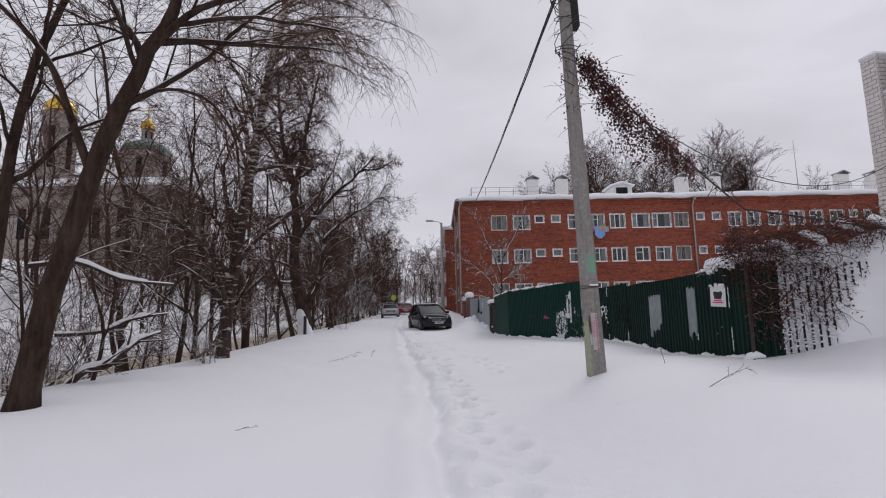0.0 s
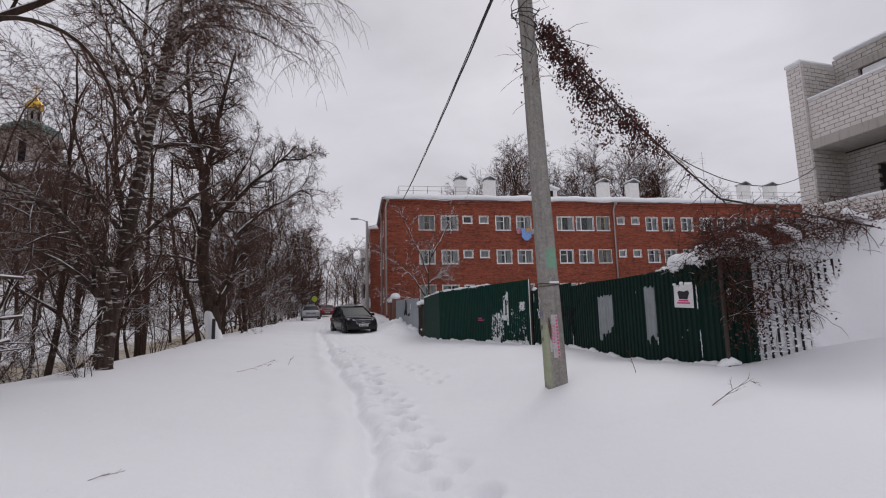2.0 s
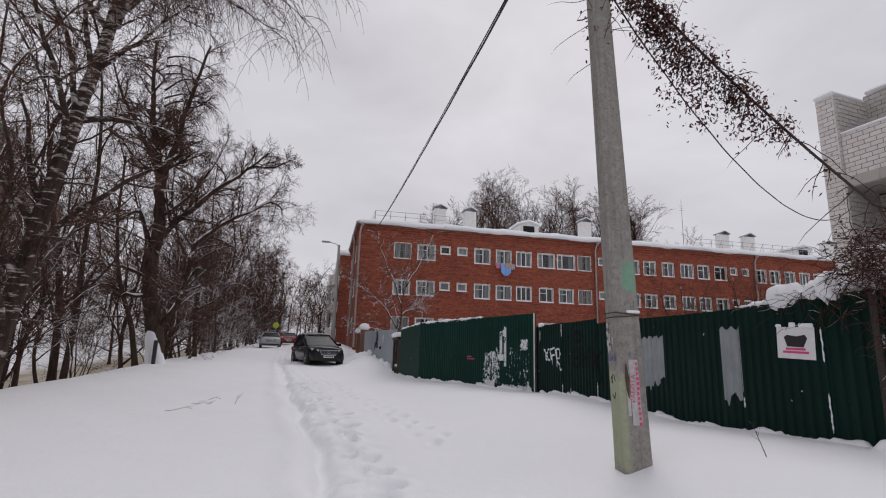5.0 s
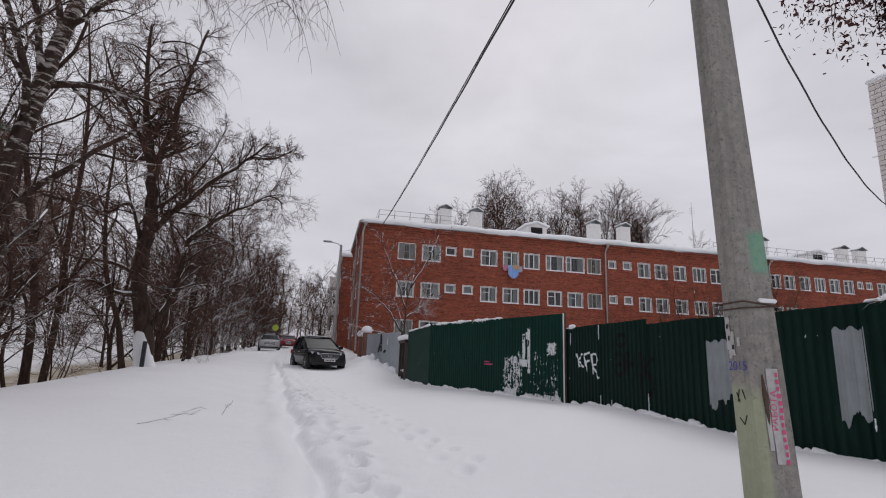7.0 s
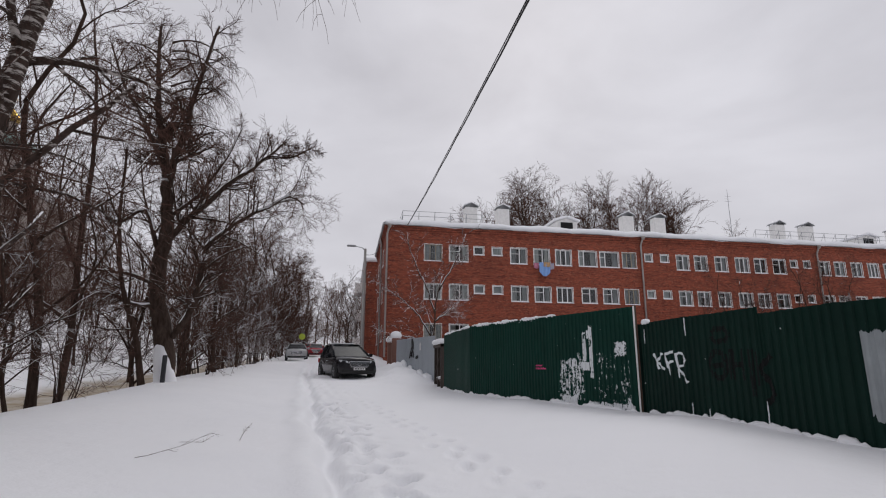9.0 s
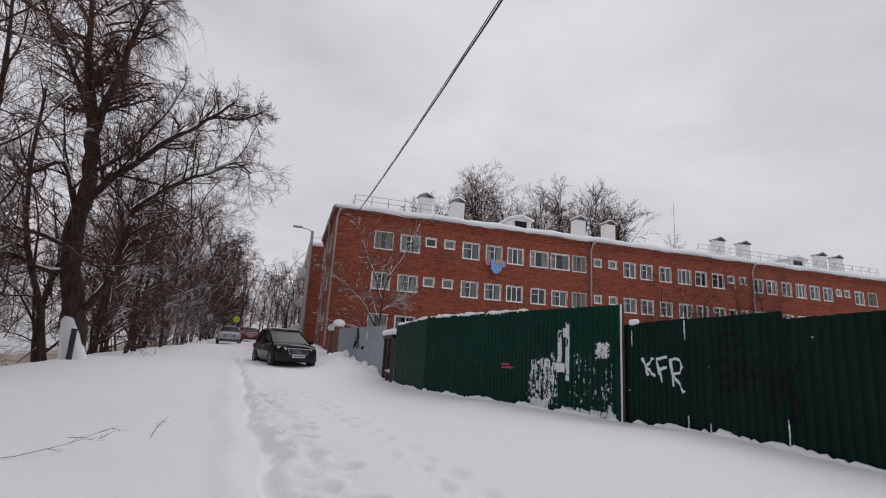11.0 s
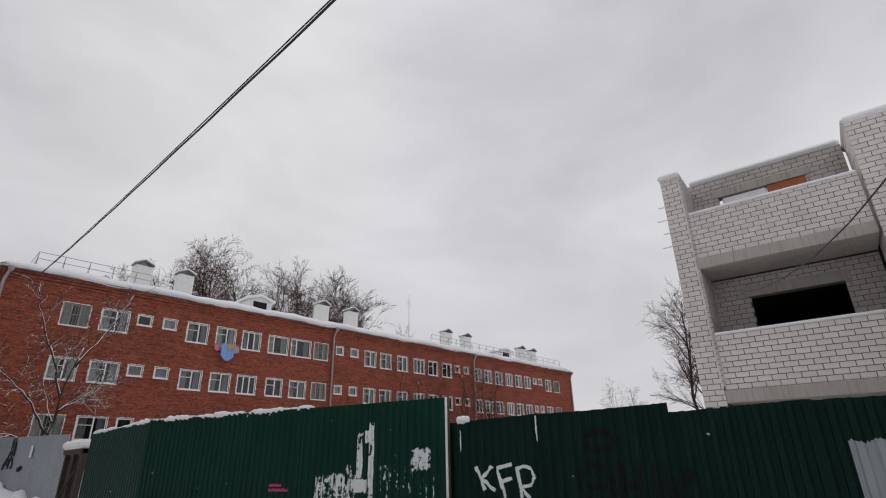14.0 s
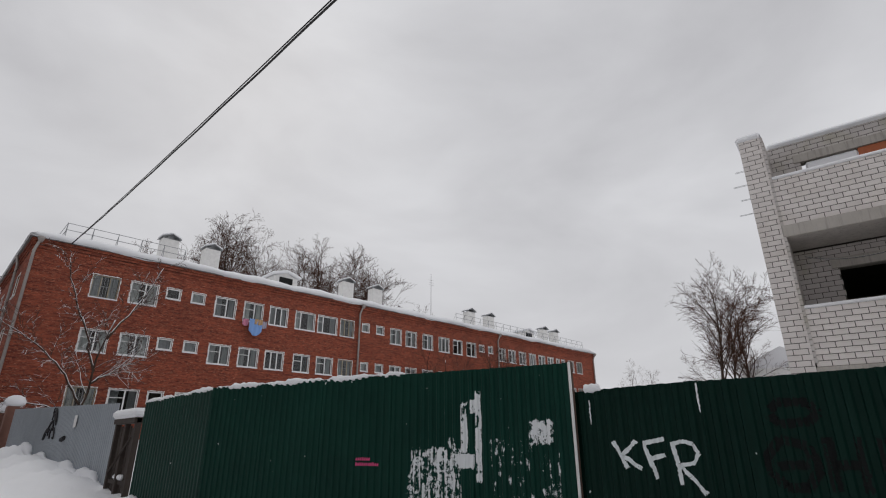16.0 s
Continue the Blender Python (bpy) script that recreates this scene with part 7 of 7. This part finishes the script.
# ---- cars ----
def car(name, label, m, paint, glassy=CAR_GLASS, height=1.62, group="", detail=True):
    """A car facing -y, its origin between the wheels on the ground."""
    c = thing(name, label, "car", m, group)
    L, W = 4.65, 0.93
    st = [(-2.32, 0.36, 0.60, 0.66), (-2.22, 0.28, 0.86, 0.80), (-1.9, 0.25, 0.96, 0.88), (-1.2, 0.25, 1.03, 0.92), (-0.75, 0.25, 1.06, 0.93), (0.6, 0.25, 1.07, 0.93), (1.6, 0.25, 1.09, 0.92), (2.1, 0.28, 1.08, 0.87), (2.28, 0.34, 1.0, 0.80), (2.34, 0.42, 0.8, 0.74)]
    b = MB()
    vs, fs = [], []
    for y, zb, zt, hw in st:
        ring = [(-hw * 0.86, zb), (-hw * 0.97, zb + 0.12), (-hw, (zb + zt) / 2), (-hw * 0.97, zt - 0.12), (-hw * 0.88, zt - 0.02), (-hw * 0.4, zt + 0.03)]
        ring += [(-x, z) for x, z in ring[::-1]]
        vs += [(x, y, z) for x, z in ring]
    k = 12
    for i in range(len(st) - 1):
        for j in range(k):
            a, d = i * k + j, i * k + (j + 1) % k
            fs.append((a, a + k, d + k, d))
    fs += [tuple(range(k)), tuple(range((len(st) - 1) * k + k - 1, (len(st) - 1) * k - 1, -1))]
    b.add(vs, fs)
    body = part("body", b, paint, c, smooth=True)
    # glasshouse: dark glass under a painted roof
    belt, top = 1.05, height
    low = [(-0.95, 0.84), (0.6, 0.86), (1.95, 0.80)]
    b = MB()
    q = [(-1.08, belt, 0.82), (0.16, top - 0.05, 0.64), (0.7, top - 0.03, 0.66), (1.75, top - 0.07, 0.60), (2.12, belt, 0.76)]
    vs = [(s * w, y, z) for s in (-1, 1) for y, z, w in q] + [(s * 0.87, y, belt) for s in (-1, 1) for y in (0.0, 1.2)]
    b.add(vs, [(0, 5, 6, 1), (1, 6, 7, 2), (2, 7, 8, 3), (3, 8, 9, 4), (0, 1, 2, 10), (10, 2, 3, 11), (11, 3, 4), (5, 12, 7, 6), (12, 13, 8, 7), (13, 9, 8)])
    part("glazing", b, glassy, c, "dark tinted windows")
    b = MB()
    for s in (-1, 1):
        b.tube([(s * 0.84, -1.10, belt), (s * 0.655, 0.16, top - 0.05), (s * 0.67, 0.7, top - 0.02), (s * 0.61, 1.75, top - 0.06), (s * 0.77, 2.13, belt)], 0.045, 6)
        b.tube([(s * 0.87, 0.45, belt), (s * 0.67, 0.5, top - 0.03)], 0.035, 5)
        b.tube([(s * 0.86, 1.3, belt), (s * 0.65, 1.25, top - 0.05)], 0.045, 5)
    n = 8
    vs, fs = [], []
    for i in range(n + 1):
        y = 0.10 + i / n * 1.71
        z = top - 0.035 + 0.045 * math.sin(math.pi * i / n)
        for x in (-0.66, -0.4, 0, 0.4, 0.66):
            vs.append((x, y, z + 0.03 * (1 - (x / 0.66) ** 2)))
    fs = [(5 * i + j, 5 * i + j + 1, 5 * i + 6 + j, 5 * i + 5 + j) for i in range(n) for j in range(4)]
    b.add(vs, fs)
    part("roof", b, paint, c, smooth=True)
    b = MB()
    b.cbox((-0.50, 0.3, top + 0.012), (0.50, 1.6, top + 0.05), 0.015)
    part("snow_cap", b, SNOW, c, "thin snow on the car roof")
    wheel = MB()
    wm = pose(0, 0, 0, 0, 90, 0)
    wheel.lathe([(0.20, -0.11), (0.33, -0.11), (0.36, -0.07), (0.36, 0.07), (0.33, 0.11), (0.20, 0.11)], 20, wm)
    tyre = wheel.mesh("tyre", RUBBER)
    rim = MB()
    rim.lathe([(0.03, -0.10), (0.21, -0.10), (0.21, 0.10), (0.03, 0.10)], 14, wm)
    for a in range(5):
        rim.box((-0.125, -0.02, 0.02), (0.125, 0.02, 0.20), pose(0, 0, 0, 72 * a, 0, 0))
    rim_mesh = rim.mesh("rim", METAL)
    for x in (-0.83, 0.83):
        for y in (-1.45, 1.42):
            w = part("wheel", tyre, None, c, m=pose(x, y, 0.36))
            part("rim", rim_mesh, None, w)
    b = MB()
    for x in (-0.83, 0.83):
        for y in (-1.45, 1.42):
            s = 1 if x > 0 else -1
            b.tube([(s * 0.90, y + 0.43 * math.cos(t * math.pi / 8), 0.36 + 0.43 * math.sin(t * math.pi / 8)) for t in range(9)], 0.035, 5)
    part("wheel_arch", b, RUBBER, c)
    for s in (-1, 1):
        b = MB()
        b.add([(s * 0.48, -2.30, 0.74), (s * 0.80, -2.14, 0.78), (s * 0.84, -1.92, 0.88), (s * 0.78, -2.10, 0.89), (s * 0.50, -2.28, 0.83), (s * 0.48, -2.16, 0.74), (s * 0.78, -2.0, 0.78)], [(0, 1, 2, 3, 4), (0, 5, 6, 1)])
        part("headlight", b, HEADLIGHT, c, "clear headlight")
        b = MB()
        b.cbox((s * 0.78 - 0.08, 2.2, 0.78), (s * 0.78 + 0.06, 2.30, 1.0), 0.02)
        part("tail_light", b, TAIL_RED, c, "red tail light")
        b = MB()
        b.cbox((s * 1.0 - 0.09, -0.80, 1.04), (s * 1.0 + 0.09, -0.68, 1.19), 0.03)
        part("wing_mirror", b, paint, c)
        b = MB()
        for y in (-0.15, 0.95):
            b.box((s * 0.925 - 0.012, y, 0.86), (s * 0.925 + 0.012, y + 0.2, 0.89))
        part("door_handle", b, CHROME, c)
    b = MB()
    b.cbox((-0.45, -2.36, 0.58), (0.45, -2.28, 0.80), 0.03)
    gr = part("grille", b, RUBBER, c, "black grille")
    b = MB()
    for k in range(5):
        b.box((-0.41, -2.37, 0.61 + k * 0.04), (0.41, -2.355, 0.622 + k * 0.04))
    b.tube([(-0.46, -2.35, 0.80), (0.46, -2.35, 0.80), (0.36, -2.36, 0.575), (-0.36, -2.36, 0.575), (-0.46, -2.35, 0.80)], 0.014, 5)
    ring = [(0.09 * math.cos(t * 0.52), -2.375, 0.70 + 0.05 * math.sin(t * 0.52)) for t in range(13)]
    b.tube(ring, 0.010, 4)
    part("grille_bar", b, CHROME, gr)
    b = MB()
    b.box((-0.26, -2.385, 0.44), (0.26, -2.37, 0.55))
    pl = part("number_plate", b, PAPER, c, "blank-barred number plate")
    b = MB()
    for k in range(6):
        b.box((-0.22 + k * 0.075, -2.388, 0.465), (-0.17 + k * 0.075, -2.3855, 0.525))
    part("print_bar", b, BLACK_INK, pl)
    b = MB()
    b.cbox((-0.78, -2.33, 0.30), (0.78, -2.20, 0.42), 0.03)
    part("bumper", b, RUBBER, c)
    for s in (-1, 1):
        b = MB()
        b.tube([(s * 0.05, -0.96, 1.09), (s * 0.5, -0.72, 1.17)], 0.012, 4)
        part("wiper", b, RUBBER, c)
    return c


BLACK_PAINT = car_paint("black_paint", (0.008, 0.008, 0.010))
car("parked_car", "black crossover car parked in the snow", pose(0.05, 38.9, gz(0.05, 38.9) - 0.16, 0, 0, 15) @ Matrix.Scale(1.06, 4), BLACK_PAINT, height=1.66)
car("parked_car", "silver car parked along the snowy street", pose(-4.4, 60.0, gz(-4.4, 60.0) - 0.05, 0, 0, 6), car_paint("silver_paint", (0.42, 0.43, 0.44)), height=1.5, group="cars along the street")
car("parked_car", "dark blue car parked behind a snow heap", pose(-1.2, 62.0, gz(-1.2, 62.0) - 0.05, 0, 0, 8), car_paint("blue_paint", (0.02, 0.03, 0.14)), height=1.5, group="cars along the street")
car("parked_car", "dark red car parked up the street", pose(-3.6, 75.0, gz(-3.6, 75.0) - 0.05, 0, 0, 4), car_paint("red_paint", (0.30, 0.02, 0.03)), height=1.5, group="cars along the street")
car("parked_car", "dark car parked up the street", pose(-6.0, 78.0, gz(-6.0, 78.0), 0, 0, 4), car_paint("grey_paint", (0.06, 0.06, 0.065)), height=1.55, group="cars along the street")
car("parked_car", "red car further up the street", pose(-5.2, 90.0, gz(-5.2, 90.0), 0, 0, 4), car_paint("bright_red_paint", (0.4, 0.02, 0.03)), height=1.5, group="cars along the street")

# ---- church on the hill ----
church = thing("church", "pale church with a gilded dome half hidden by trees", "church", pose(0, 0, 0))
CX, CY = -46.0, 72.0
gz0 = gz(CX, CY) - 1


def drum(x, y, r, z0, z1, wall, dome_r, gold, tall=1.0):
    b = MB()
    b.lathe([(r, z0), (r, z1 - 0.4), (r * 1.12, z1 - 0.3), (r * 1.12, z1)], 20, Matrix.Translation((x, y, 0)))
    d = part("drum", b, CHURCH_WALL, church)
    b = MB()
    prof = [(dome_r * a, z1 + dome_r * tall * c) for a, c in ((0.85, 0), (1.0, 0.35), (0.95, 0.8), (0.6, 1.3), (0.22, 1.75), (0.06 / dome_r, 2.2))]
    b.lathe(prof, 20, Matrix.Translation((x, y, 0)))
    p = part("dome", b, GOLD if gold else CHURCH_GREEN, church, "gilded onion dome" if gold else "grey-green dome", smooth=True)
    b = MB()
    zt = z1 + dome_r * 2.2 * tall
    b.box((x - 0.05, y - 0.05, zt - 0.1), (x + 0.05, y + 0.05, zt + 1.3))
    b.box((x - 0.4, y - 0.04, zt + 0.75), (x + 0.4, y + 0.04, zt + 0.85))
    part("cross", b, GOLD, church)
    for k in range(6):
        b = MB()
        b.box((-0.35 * min(1, r / 2), r - 0.03, z0 + (z1 - z0) * 0.25), (0.35 * min(1, r / 2), r + 0.03, z0 + (z1 - z0) * 0.8), pose(x, y, 0, 0, 0, 60 * k + 15))
        part("drum_window", b, CAR_GLASS, d)


b = MB()
b.cbox((CX - 9, CY - 1, gz0), (CX + 11, CY + 14, 19.5), 0.1)
part("nave", b, CHURCH_WALL, church, "pale plastered walls")
b = MB()
b.cbox((CX - 9.5, CY - 1.5, 19.5), (CX + 11.5, CY + 14.5, 20.4), 0.2)
part("nave_roof", b, SNOW, church)
for k in range(6):
    x = CX - 7 + k * 3.2
    b = MB()
    b.box((x - 0.5, CY - 1.04, 12.5), (x + 0.5, CY - 0.98, 16.5))
    part("nave_window", b, CAR_GLASS, church)
drum(CX + 6.3, CY + 3, 3.2, 19.5, 24.6, CHURCH_WALL, 3.2, False, 0.42)
drum(CX + 6.3, CY + 3, 0.7, 26.6, 28.4, CHURCH_WALL, 0.95, True)
drum(CX - 4.6, CY + 1, 2.0, 19.5, 30.0, CHURCH_WALL, 1.9, True, 0.9)

# ---- the low roof beyond the right-hand trees ----
shed = thing("low_house", "low pale house with a snowy roof beyond the fence", "house", pose(64, 30, 0))
b = MB()
b.box((-3, -4, 0.3), (9, 4, 8.2))
part("wall", b, PLASTER, shed)
b = MB()
b.add([(-3.4, -4.5, 8.2), (9.4, -4.5, 8.2), (9.4, 4.5, 8.2), (-3.4, 4.5, 8.2), (-3.4, 0, 10.2), (9.4, 0, 10.2)], [(0, 1, 5, 4), (2, 3, 4, 5), (0, 4, 3), (1, 2, 5), (0, 3, 2, 1)])
part("roof", b, SNOW, shed)

# ---- the white building's bricks ----
cube = MB()
cube.cbox((-0.5, -0.5, -0.5), (0.5, 0.5, 0.5), 0.02)
brick_mesh = cube.mesh("brick", SILICATE)
front_wall = MB()
w_add(front_wall, 0.0, LEN, -0.125, -0.115, FLOORS[0][0] + 0.02, FLOORS[0][1] - 0.03)
parapet = part("parapet", front_wall, MORTAR, unfinished, "white silicate brick parapet")
for b in bricks_near[:300]:
    part("brick", brick_mesh, None, parapet, m=brick_box(b))
rest = MB()
for b in bricks_near[300:] + bricks_rest:
    rest.box((-0.5, -0.5, -0.5), (0.5, 0.5, 0.5), brick_box(b))
tagged(part("brickwork", rest, SILICATE, unfinished, "white silicate brickwork"), kind="stuff")
old = MB()
for b in bricks_recess:
    old.box((-0.5, -0.5, -0.5), (0.5, 0.5, 0.5), brick_box(b))
tagged(part("brickwork", old, SILICATE_DARK, unfinished, "rough yellowed brickwork of the loggia walls"), kind="stuff")
